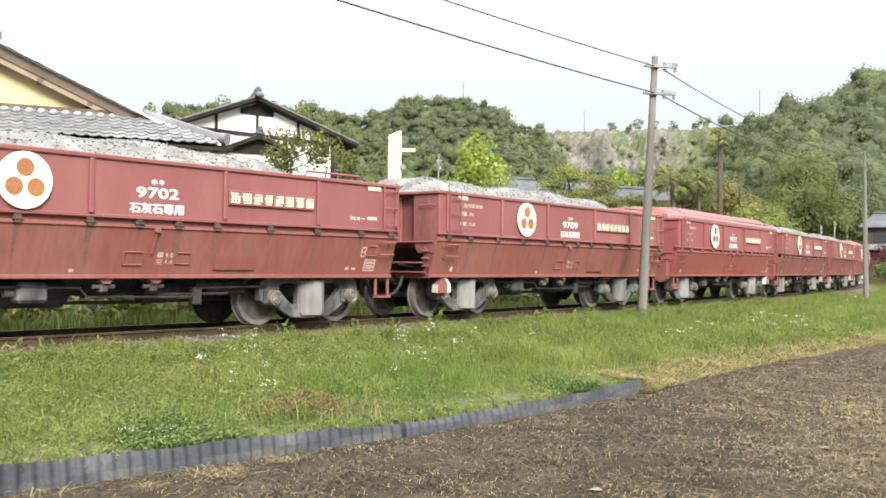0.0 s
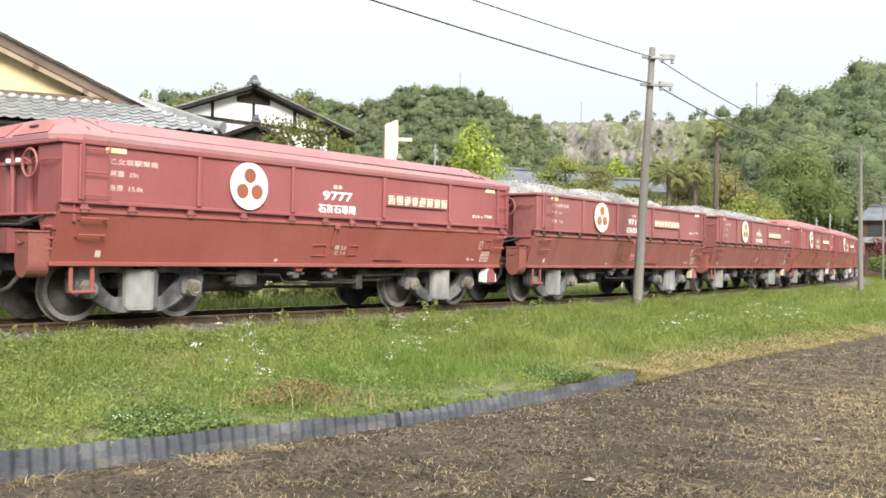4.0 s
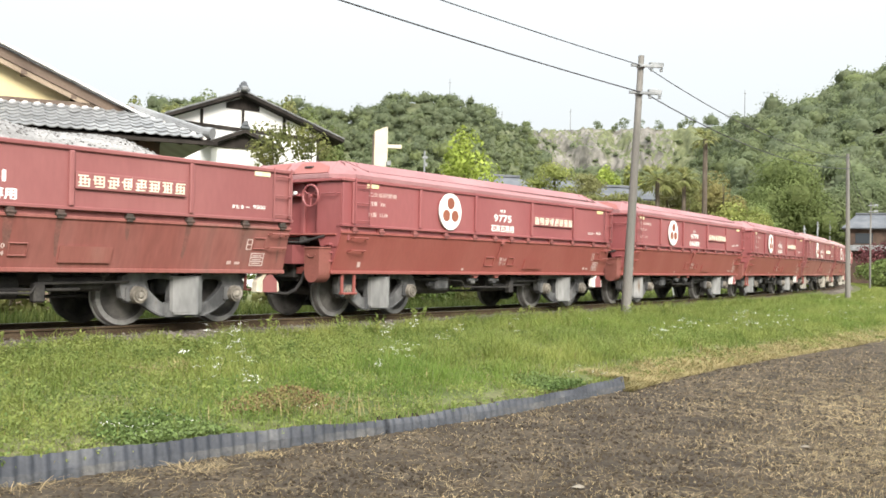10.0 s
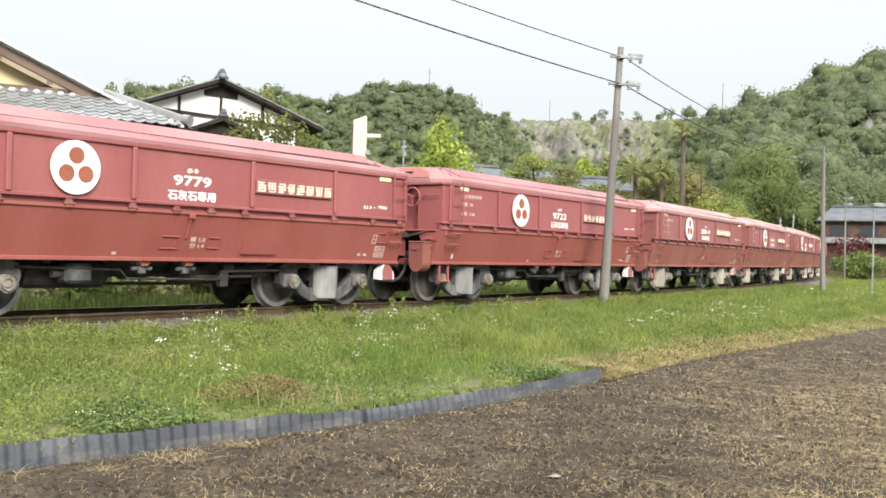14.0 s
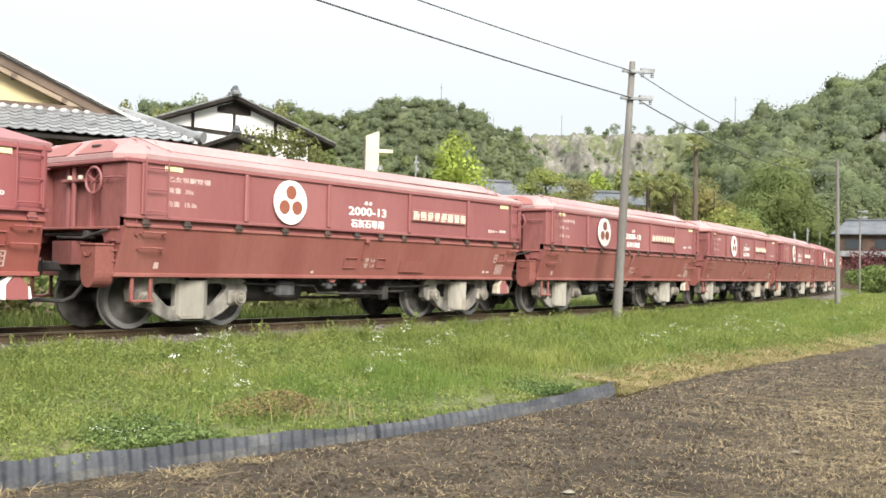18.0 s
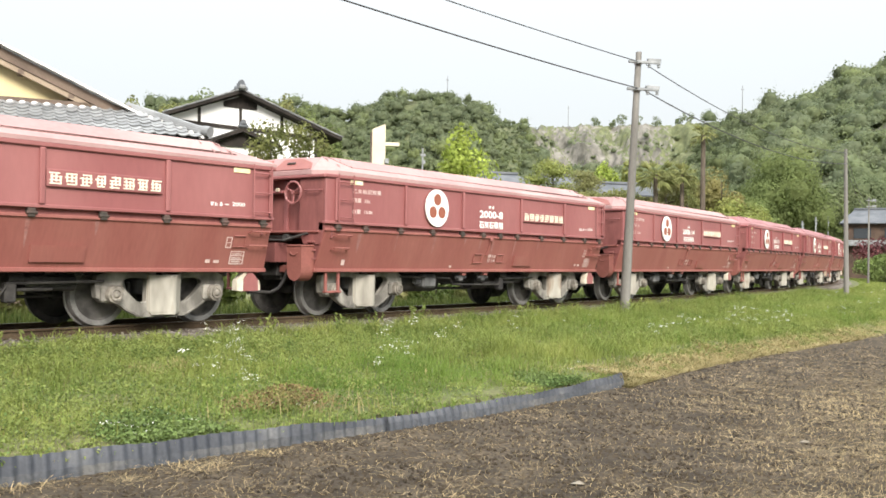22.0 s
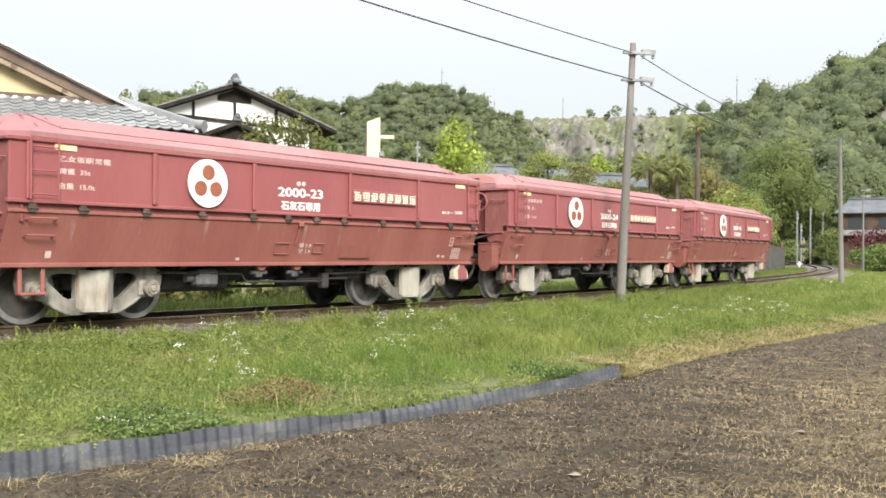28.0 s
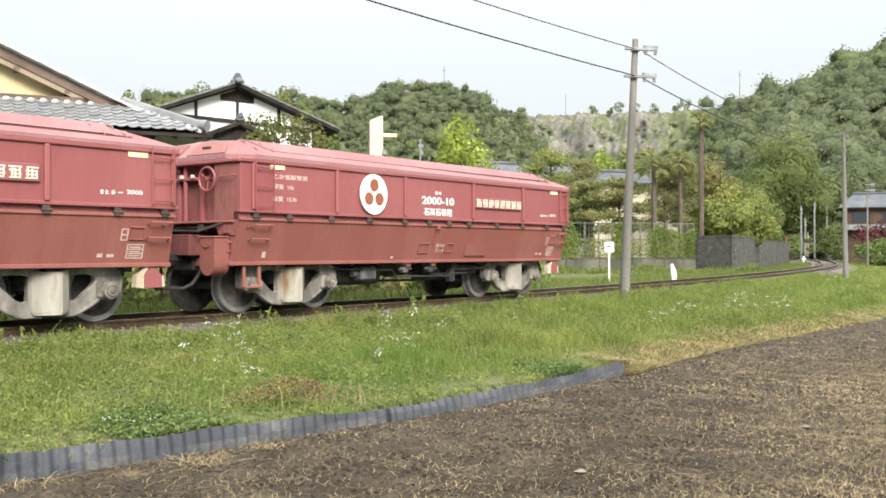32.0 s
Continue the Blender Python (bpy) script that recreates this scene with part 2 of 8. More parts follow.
BLOCK = mat("dark_concrete_block", (0.085, 0.083, 0.078), (0.125, 0.121, 0.112), 0.9, 0.95, grain=0.3, bump=0.2, c3=(0.20, 0.195, 0.18), spread=(0.42, 0.62), spec=0.1, stretch=(1, 1, 0.6))
STONE = mat("quarry_rock_face", (0.085, 0.082, 0.068), (0.185, 0.174, 0.155), 0.07, 0.95, grain=0.5, bump=0.6, fine=0.35, stretch=(1, 1, 0.7), c3=(0.10, 0.11, 0.06), spread=(0.38, 0.56))
HILL_SOIL = mat("hillside_undergrowth", (0.088, 0.105, 0.050), (0.135, 0.145, 0.075), 0.05, 0.95, grain=0.4, fine=0.5)
CREAM_TILE = mat("cream_painted_board", (0.62, 0.56, 0.43), (0.54, 0.48, 0.37), 1, 0.7, grain=0.06)
BARK = mat("tree_bark", (0.085, 0.068, 0.052), (0.14, 0.115, 0.09), 3, 0.9, stretch=(2, 2, 0.5), grain=0.3)


def leaf_mat(name, c1, c2, scale=0.08, island=0.45, tr=0.3):
    return mat(name, c1, c2, scale, 0.75, bump=0, grain=0.25, fine=0.6, island=island, translucent=tr)


# LEAF_FOREST, LEAF_WOOD, LEAF_HILL: distance haze painted in, paler and bluer than the leaves
LEAF_FOREST = leaf_mat("hazed_broadleaf_forest", (0.142, 0.174, 0.100), (0.188, 0.216, 0.122), 0.05, 0.14, 0.5)
LEAF_WOOD = leaf_mat("hazed_mid_forest_leaves", (0.160, 0.196, 0.100), (0.212, 0.246, 0.122), 0.05, 0.14, 0.5)
LEAF_FRESH = leaf_mat("fresh_forest_leaves", (0.155, 0.196, 0.068), (0.205, 0.242, 0.088), 0.12, 0.16, 0.5)
LEAF_HILL = leaf_mat("hazed_light_hillside_leaves", (0.176, 0.212, 0.090), (0.230, 0.262, 0.110), 0.05, 0.14, 0.5)
LEAF_LIGHT = leaf_mat("fresh_spring_leaves", (0.24, 0.305, 0.055), (0.33, 0.39, 0.085), 0.4, 0.35, 0.4)
LEAF_MID = leaf_mat("mid_green_leaves", (0.125, 0.175, 0.05), (0.19, 0.24, 0.075), 0.3, 0.32)
LEAF_PINE = leaf_mat("pine_needles", (0.215, 0.218, 0.092), (0.295, 0.280, 0.120), 0.4, 0.25, 0.5)
LEAF_OLIVE = leaf_mat("olive_leaves", (0.205, 0.225, 0.085), (0.285, 0.282, 0.115), 0.4, 0.3, 0.5)
LEAF_MAPLE = leaf_mat("yellow_green_maple_leaves", (0.205, 0.240, 0.064), (0.285, 0.300, 0.090), 0.35, 0.3, 0.4)
LEAF_VINE = leaf_mat("climbing_vine_leaves", (0.165, 0.215, 0.055), (0.245, 0.285, 0.08), 0.9, 0.3, 0.4)
LEAF_GARDEN = leaf_mat("bronze_green_garden_leaves", (0.125, 0.140, 0.046), (0.19, 0.19, 0.066), 0.6, 0.3, 0.4)
LEAF_RED = leaf_mat("maroon_leaves", (0.10, 0.03, 0.035), (0.14, 0.05, 0.05), 0.4)
LEAF_BRONZE = leaf_mat("bronze_tinted_leaves", (0.195, 0.180, 0.068), (0.265, 0.230, 0.086), 0.5, 0.25, 0.4)
LEAF_GOLD = leaf_mat("golden_leaves", (0.34, 0.27, 0.06), (0.30, 0.26, 0.07), 0.4)


# ---- mesh building ----
class Shape:
    """Collects corners and faces of one mesh."""

    def __init__(self):
        self.v, self.f, self.m = [], [], []

    def add(self, verts, faces, mi=0):
        k = len(self.v)
        self.v += [tuple(p) for p in verts]
        self.f += [tuple(i + k for i in fc) for fc in faces]
        self.m += [mi] * len(faces)
        return self

    def box(self, x0, x1, y0, y1, z0, z1, b=0.0, mi=0, m=None):
        """A box with chamfered edges of width b."""
        lo, hi = (x0, y0, z0), (x1, y1, z1)
        vs, idx = [], {}
        if b <= 0:
            vs = [(x, y, z) for x in (x0, x1) for y in (y0, y1) for z in (z0, z1)]
            fs = [(0, 1, 3, 2), (4, 6, 7, 5), (0, 4, 5, 1), (2, 3, 7, 6), (0, 2, 6, 4), (1, 5, 7, 3)]
        else:
            for c in range(8):
                s = (c >> 2 & 1, c >> 1 & 1, c & 1)
                for a in range(3):
                    p = []
                    for q in range(3):
                        e = hi[q] if s[q] else lo[q]
                        p.append(e if q == a else e - b if s[q] else e + b)
                    idx[c, a] = len(vs)
                    vs.append(p)
            fs = []
            for a in range(3):
                o = [q for q in range(3) if q != a]
                for side in (0, 1):
                    ring = []
                    for u, w in ((0, 0), (1, 0), (1, 1), (0, 1)):
                        s = [0, 0, 0]
                        s[a], s[o[0]], s[o[1]] = side, u, w
                        ring.append(idx[s[0] * 4 + s[1] * 2 + s[2], a])
                    fs.append(tuple(ring))
                for u in (0, 1):
                    for w in (0, 1):
                        ends = []
                        for side in (0, 1):
                            s = [0, 0, 0]
                            s[a], s[o[0]], s[o[1]] = side, u, w
                            ends.append(s[0] * 4 + s[1] * 2 + s[2])
                        fs.append((idx[ends[0], o[0]], idx[ends[1], o[0]], idx[ends[1], o[1]], idx[ends[0], o[1]]))
            for c in range(8):
                fs.append((idx[c, 0], idx[c, 1], idx[c, 2]))
        if m is not None:
            vs = [m @ Vector(p) for p in vs]
        return self.add(vs, fs, mi)

    def rod(self, a, b, r, n=8, r1=None, mi=0, caps=True):
        a, b = Vector(a), Vector(b)
        ax = (b - a).normalized()
        u = ax.orthogonal().normalized()
        w = ax.cross(u)
        r1 = r if r1 is None else r1
        vs = []
        for p, q in ((a, r), (b, r1)):
            for i in range(n):
                t = 2 * math.pi * i / n
                vs.append(p + (u * math.cos(t) + w * math.sin(t)) * q)
        fs = [(i, (i + 1) % n, n + (i + 1) % n, n + i) for i in range(n)]
        if caps:
            fs += [tuple(range(n))[::-1], tuple(range(n, 2 * n))]
        return self.add(vs, fs, mi)

    def pipe(self, pts, r, n=6, mi=0):
        """A round bar along the points, in one piece."""
        ps = [Vector(p) for p in pts]
        vs, u = [], None
        for i, p in enumerate(ps):
            d = (ps[min(i + 1, len(ps) - 1)] - ps[max(i - 1, 0)])
            d = d.normalized() if d.length > 1e-9 else (ps[1] - ps[0]).normalized()
            u = d.orthogonal().normalized() if u is None else (u - d * u.dot(d)).normalized()
            w = d.cross(u)
            for k in range(n):
                t = 2 * math.pi * k / n
                vs.append(p + (u * math.cos(t) + w * math.sin(t)) * r)
        m = len(ps)
        fs = [(i * n + k, i * n + (k + 1) % n, (i + 1) * n + (k + 1) % n, (i + 1) * n + k) for i in range(m - 1) for k in range(n)]
        fs += [tuple(range(n)), tuple(range((m - 1) * n, m * n))]
        return self.add(vs, fs, mi)

    def prism(self, poly, lo, hi, axis="y", mi=0):
        """An outline in the plane across the axis, drawn out from lo to hi."""
        put = {"y": lambda p, h: (p[0], h, p[1]), "x": lambda p, h: (h, p[0], p[1]), "z": lambda p, h: (p[0], p[1], h)}[axis]
        n = len(poly)
        vs = [put(p, h) for h in (lo, hi) for p in poly]
        fs = [tuple(range(n)), tuple(range(n, 2 * n))[::-1]] + [(i, (i + 1) % n, n + (i + 1) % n, n + i) for i in range(n)]
        return self.add(vs, fs, mi)

    def lathe(self, prof, n=32, centre=(0, 0, 0), mi=0, axis="y"):
        """A profile of (radius, height) turned round the axis."""
        cx, cy, cz = centre
        vs = []
        for r, h in prof:
            for i in range(n):
                t = 2 * math.pi * i / n
                a, b = r * math.cos(t), r * math.sin(t)
                vs.append({"y": (cx + a, cy + h, cz + b), "z": (cx + a, cy + b, cz + h), "x": (cx + h, cy + a, cz + b)}[axis])
        fs = []
        for j in range(len(prof) - 1):
            fs += [(j * n + i, j * n + (i + 1) % n, (j + 1) * n + (i + 1) % n, (j + 1) * n + i) for i in range(n)]
        fs += [tuple(range(n)), tuple(range((len(prof) - 1) * n, len(prof) * n))]
        return self.add(vs, fs, mi)

    def moved(self, m):
        self.v = [tuple(m @ Vector(p)) for p in self.v]
        return self

    def mesh(self, name, mats, smooth=False):
        me = bpy.data.meshes.new(name)
        me.from_pydata(self.v, [], self.f)
        for q in mats if isinstance(mats, (list, tuple)) else [mats]:
            me.materials.append(q)
        bm = bmesh.new()
        bm.from_mesh(me)
        bmesh.ops.recalc_face_normals(bm, faces=bm.faces)
        bm.to_mesh(me)
        bm.free()
        me.polygons.foreach_set("material_index", self.m)
        if smooth:
            me.polygons.foreach_set("use_smooth", [True] * len(self.m))
            me.set_sharp_from_angle(angle=radians(40))
        return me


def part(name, shape, mats, parent, label="", at=None, smooth=False):
    ob = new(name, shape if isinstance(shape, bpy.types.Mesh) else shape.mesh(name, mats, smooth))
    ob.parent = parent
    if at is not None:
        ob.matrix_basis = at
    return tagged(ob, label)


def thing(name, label, category, at=None, group="", kind=""):
    ob = new(name)
    ob.empty_display_size = 0.2
    if at is not None:
        ob.matrix_basis = at
    return tagged(ob, label, category, group, kind)


def solo(name, shape, mats, label, category, at=None, group="", kind="", smooth=False):
    ob = new(name, shape if isinstance(shape, bpy.types.Mesh) else shape.mesh(name, mats, smooth))
    if at is not None:
        ob.matrix_basis = at
    return tagged(ob, label, category, group, kind)


def raw_mesh(name, verts, sizes, mats, index=None):
    """A mesh of separate faces straight from arrays: verts (N, 3) in order, sizes: corners of each face, or faces from index."""
    me = bpy.data.meshes.new(name)
    sizes = np.asarray(sizes, np.int32)
    loops = np.arange(sizes.sum(), dtype=np.int32) if index is None else np.asarray(index, np.int32)
    me.vertices.add(len(verts))
    me.vertices.foreach_set("co", np.ascontiguousarray(verts, np.float32).ravel())
    me.loops.add(len(loops))
    me.loops.foreach_set("vertex_index", loops)
    me.polygons.add(len(sizes))
    me.polygons.foreach_set("loop_start", np.concatenate([[0], np.cumsum(sizes)[:-1]]).astype(np.int32))
    me.polygons.foreach_set("loop_total", sizes)
    for q in mats if isinstance(mats, (list, tuple)) else [mats]:
        me.materials.append(q)
    me.update(calc_edges=True)
    return me


def unit(a):
    return a / np.maximum(np.linalg.norm(a, axis=1, keepdims=True), 1e-9)


def leaf_mesh(name, pts, size, mats, out=None, rng=RNG, slim=0.6, droop=0.0, face=1.3):
    """Small pointed leaves or leaf clumps at pts, turned at random or roughly facing out."""
    n = len(pts)
    nor = unit(rng.normal(size=(n, 3)) + (0 if out is None else face * out))
    a = unit(np.cross(nor, rng.normal(size=(n, 3))))
    a[:, 2] -= droop
    b = unit(np.cross(nor, a))
    s = (np.asarray(size) * rng.uniform(0.6, 1.35, n))[:, None]
    v = np.empty((n, 4, 3))
    v[:, 0], v[:, 2] = pts - a * s, pts + a * s
    v[:, 1], v[:, 3] = pts + b * s * slim + nor * s * 0.15, pts - b * s * slim + nor * s * 0.15
    return raw_mesh(name, v.reshape(-1, 3), np.full(n, 4), mats)


CORES = []


def core_mesh(name, leaf, rng, fill=0.45):
    """Rough solid hearts of the lumps of the last crown, so that no daylight shows deep inside."""
    s = Shape()
    for c, r in CORES:
        ring = [(math.cos(la) * math.cos(lo), math.cos(la) * math.sin(lo), math.sin(la)) for la in (-0.7, 0.0, 0.7) for lo in np.arange(0, 6.2, 1.0472)] + [(0, 0, 1), (0, 0, -1)]
        v = [c + np.array(p) * r * fill * rng.uniform(0.75, 1.12) for p in ring]
        f = [(a * 6 + i, a * 6 + (i + 1) % 6, a * 6 + 6 + (i + 1) % 6, a * 6 + 6 + i) for a in (0, 1) for i in range(6)]
        f += [(12 + i, 12 + (i + 1) % 6, 18) for i in range(6)] + [((i + 1) % 6, i, 19) for i in range(6)]
        s.add(v, f)
    return s.mesh(name, leaf)


def crown_points(rng, n, centre, radii, lumps=9, fill=0.35):
    """Points on and in an uneven crown made of lumps, with the way out from each lump."""
    c, r = np.array(centre, float), np.array(radii, float)
    lc = unit(rng.normal(size=(lumps, 3)))
    lc *= rng.uniform(0.35, 0.78, (lumps, 1))
    lr = rng.uniform(0.32, 0.52, lumps)
    k = rng.integers(0, lumps, n)
    d = unit(rng.normal(size=(n, 3)))
    rad = 1 - fill * rng.random(n) ** 2
    p = lc[k] + d * (lr[k] * rad)[:, None]
    CORES.clear()
    CORES.extend((c + a * r, b * r) for a, b in zip(lc, lr))
    return c + p * r, d


def tree(name, label, base, height, width, leaf, n=1800, size=0.16, trunk=0.14, low=0.35, group="", seed=1, lumps=10, lean=0.0, taper=0.0):
    """A tapered trunk with limbs and an uneven crown of many small leaves."""
    rng = np.random.default_rng(seed)
    t = thing(name, label, "tree", pose(*base), group)
    top = height * 0.9
    s = Shape()
    pts = [(lean * h / height + 0.05 * math.sin(3 * h), 0.05 * math.cos(2.3 * h), h) for h in np.linspace(-0.2, top, 6)]
    for i, (a, b) in enumerate(zip(pts, pts[1:])):
        s.rod(a, b, trunk * (1 - i * 0.17), 7, trunk * (1 - (i + 1) * 0.17))
    part("trunk", s, BARK, t, smooth=True)
    for i in range(5):
        h = height * (low + (0.8 - low) * i / 5)
        an = i * 2.4 + seed
        q = Vector((lean * h / height, 0, h))
        e = q + Vector((math.cos(an) * width * 0.38, math.sin(an) * width * 0.38, height * (1 - low) * 0.22))
        part("limb", Shape().rod(q, e, trunk * 0.4, 6, trunk * 0.12), BARK, t)
    pc, d = crown_points(rng, n, (lean * 0.7, 0, height * (1 + low) / 2), (width / 2, width / 2, height * (1 - low) / 2 * 1.05), lumps)
    if taper:
        pc[:, :2] *= (1 + taper * (0.45 - (pc[:, 2:] / height - low) / (1 - low)))
    part("crown", leaf_mesh("crown", pc, size, leaf, d, rng, 0.7, face=5.0 if n > 9000 else 2.6), leaf, t)
    if n >= 2600:
        part("crown_heart", core_mesh("crown_heart", leaf, rng, 0.58 if n > 9000 else 0.5), None, t)
    return t


# ---- the railway line: a slow left-hand curve, given by its bending along the way ----
BEND_S = np.array([-200.0, -20, 0, 15, 30, 45, 60, 75, 90, 110, 160])
BEND = np.array([0.0, 0.001, 0.0043, 0.00585, 0.0027, 0.0045, 0.0032, 0.0017, 0.0009, 0.001, 0.002])
WAY_S = np.arange(-180.0, 165.0, 0.5)
_k = np.interp(WAY_S, BEND_S, BEND)
_th = np.concatenate([[0], np.cumsum((_k[1:] + _k[:-1]) / 4)])
_i0 = int(np.searchsorted(WAY_S, 0.0))
WAY_H = _th - _th[_i0] + 0.9234
_x = np.concatenate([[0], np.cumsum((np.cos(WAY_H[1:]) + np.cos(WAY_H[:-1])) / 4)])
_y = np.concatenate([[0], np.cumsum((np.sin(WAY_H[1:]) + np.sin(WAY_H[:-1])) / 4)])
HALF = 1.33
WAY_X = _x - _x[_i0] - HALF * np.sin(WAY_H)
WAY_Y = _y - _y[_i0] + 18.06 + HALF * np.cos(WAY_H)


def way(s, off=0.0):
    """The point off metres beyond the line's middle (beyond is away from the camera) and the heading there."""
    h = float(np.interp(s, WAY_S, WAY_H))
    return (float(np.interp(s, WAY_S, WAY_X)) - off * math.sin(h), float(np.interp(s, WAY_S, WAY_Y)) + off * math.cos(h), h)


def way_pose(s, off=0.0, z=0.0, turn=0.0):
    x, y, h = way(s, off)
    return pose(x, y, z, 0, 0, math.degrees(h) + turn)


def beyond(x, y):
    """How far points lie beyond the line's middle (negative: on the camera's side), and where along it."""
    x, y = np.asarray(x, float), np.asarray(y, float)
    best, sb = np.full(x.shape, 1e9), np.zeros(x.shape)
    k = np.zeros(x.shape, int)
    for i in range(0, len(WAY_S), 6):
        q = (x - WAY_X[i]) ** 2 + (y - WAY_Y[i]) ** 2
        hit = q < best
        best[hit], k[hit] = q[hit], i
    dx, dy = x - WAY_X[k], y - WAY_Y[k]
    c, s = np.cos(WAY_H[k]), np.sin(WAY_H[k])
    return -dx * s + dy * c, WAY_S[k] + dx * c + dy * s


# the field's edge, along which the plastic sheet stands for its first part
EDGE = np.array([(-60, -62), (-12, -4.2), (-5.5, 3.4), (-3.03, 6.29), (-2.16, 7.12), (-1.46, 7.84), (-0.64, 8.6), (0.47, 9.74),
                 (1.14, 10.6), (2.22, 12.1), (2.76, 13.0), (4.28, 15.2), (6.09, 17.4), (9.08, 21.0), (16, 29.5), (25, 42), (34, 58), (44, 80), (70, 140)])
FIELD_Z, RIM_Z = -0.60, -0.47


def past_edge(x, y):
    """Signed distance from the field's edge: positive on the railway's side."""
    x, y = np.asarray(x, float), np.asarray(y, float)
    best, sign = np.full(x.shape, 1e9), np.ones(x.shape)
    for (ax, ay), (bx, by) in zip(EDGE, EDGE[1:]):
        dx, dy = bx - ax, by - ay
        t = np.clip(((x - ax) * dx + (y - ay) * dy) / (dx * dx + dy * dy), 0, 1)
        q = np.hypot(x - ax - t * dx, y - ay - t * dy)
        hit = q < best
        best[hit] = q[hit]
        sign[hit] = np.sign(dx * (y - ay) - dy * (x - ax))[hit]
    return best * sign


def smooth_noise(x, y, f, seed=0):
    out = np.zeros(np.shape(x))
    r = np.random.default_rng(seed)
    for i in range(7):
        a, p = r.uniform(0, 6.28, 2)
        k = f * r.uniform(0.6, 1.7)
        out += np.sin((x * math.cos(a) + y * math.sin(a)) * k + p)
    return out / 4


def ground_z(x, y, plants=True):
    e = past_edge(x, y)
    d, _ = beyond(x, y)
    bank = RIM_Z + (-0.22 - RIM_Z) * np.clip(e / np.maximum(e + np.maximum(-1.7 - d, 0), 0.1), 0, 1)
    z = np.where(d > -1.7, -0.22 - 0.1 * np.clip((d - 1.7) / 3, 0, 1), bank)
    y = np.asarray(y, float)
    z = np.where(y < 12.3, np.where(e < (0 if plants else 0.2), FIELD_Z, z), FIELD_Z + (z - FIELD_Z) * np.clip(e / 0.9, 0, 1))
    x, y = np.asarray(x, float), np.asarray(y, float)
    z = z + np.where(e < 0, 0.008 * smooth_noise(x, y, 6, 1) + 0.008 * smooth_noise(x, y, 15, 2), np.clip(e / 0.6, 0, 1) * (0.028 * smooth_noise(x, y, 2.2, 3) + 0.030 * smooth_noise(x, y, 5.5, 13) * (np.hypot(x, y) < 30))) * (np.hypot(x, y) < 70)
    return z


# ---- ground: one sheet to the horizon ----
def spaced(lo, hi, step, far_lo, far_hi):
    a = list(np.arange(lo, hi + step / 2, step))
    w, p = step, lo
    while p > far_lo:
        w *= 1.28
        p -= w
        a.insert(0, p)
    w, p = step, hi
    while p < far_hi:
        w *= 1.28
        p += w
        a.append(p)
    return np.array(a)


def build_ground():
    gx, gy = spaced(-12, 22, 0.16, -3500, 3500), spaced(-2, 34, 0.16, -3500, 3500)
    X, Y = np.meshgrid(gx, gy, indexing="ij")
    Z = ground_z(X.ravel(), Y.ravel(), False).reshape(X.shape)
    n, m = X.shape
    idx = np.arange(n * m).reshape(n, m)
    q = np.stack([idx[:-1, :-1], idx[1:, :-1], idx[1:, 1:], idx[:-1, 1:]], -1).reshape(-1, 4)
    me = raw_mesh("ground", np.stack([X, Y, Z], -1).reshape(-1, 3), np.full(len(q), 4), [SOIL, TURF], q.ravel())
    cx, cy = ((X[:-1, :-1] + X[1:, 1:]) / 2).ravel(), ((Y[:-1, :-1] + Y[1:, 1:]) / 2).ravel()
    me.polygons.foreach_set("material_index", (past_edge(cx, cy) > np.where(cy < 12.3, 0.2, 0.0)).astype(np.int32))
    solo("ground", me, None, "dark ploughed field soil and a green railway bank", "ground", kind="structure")


build_ground()


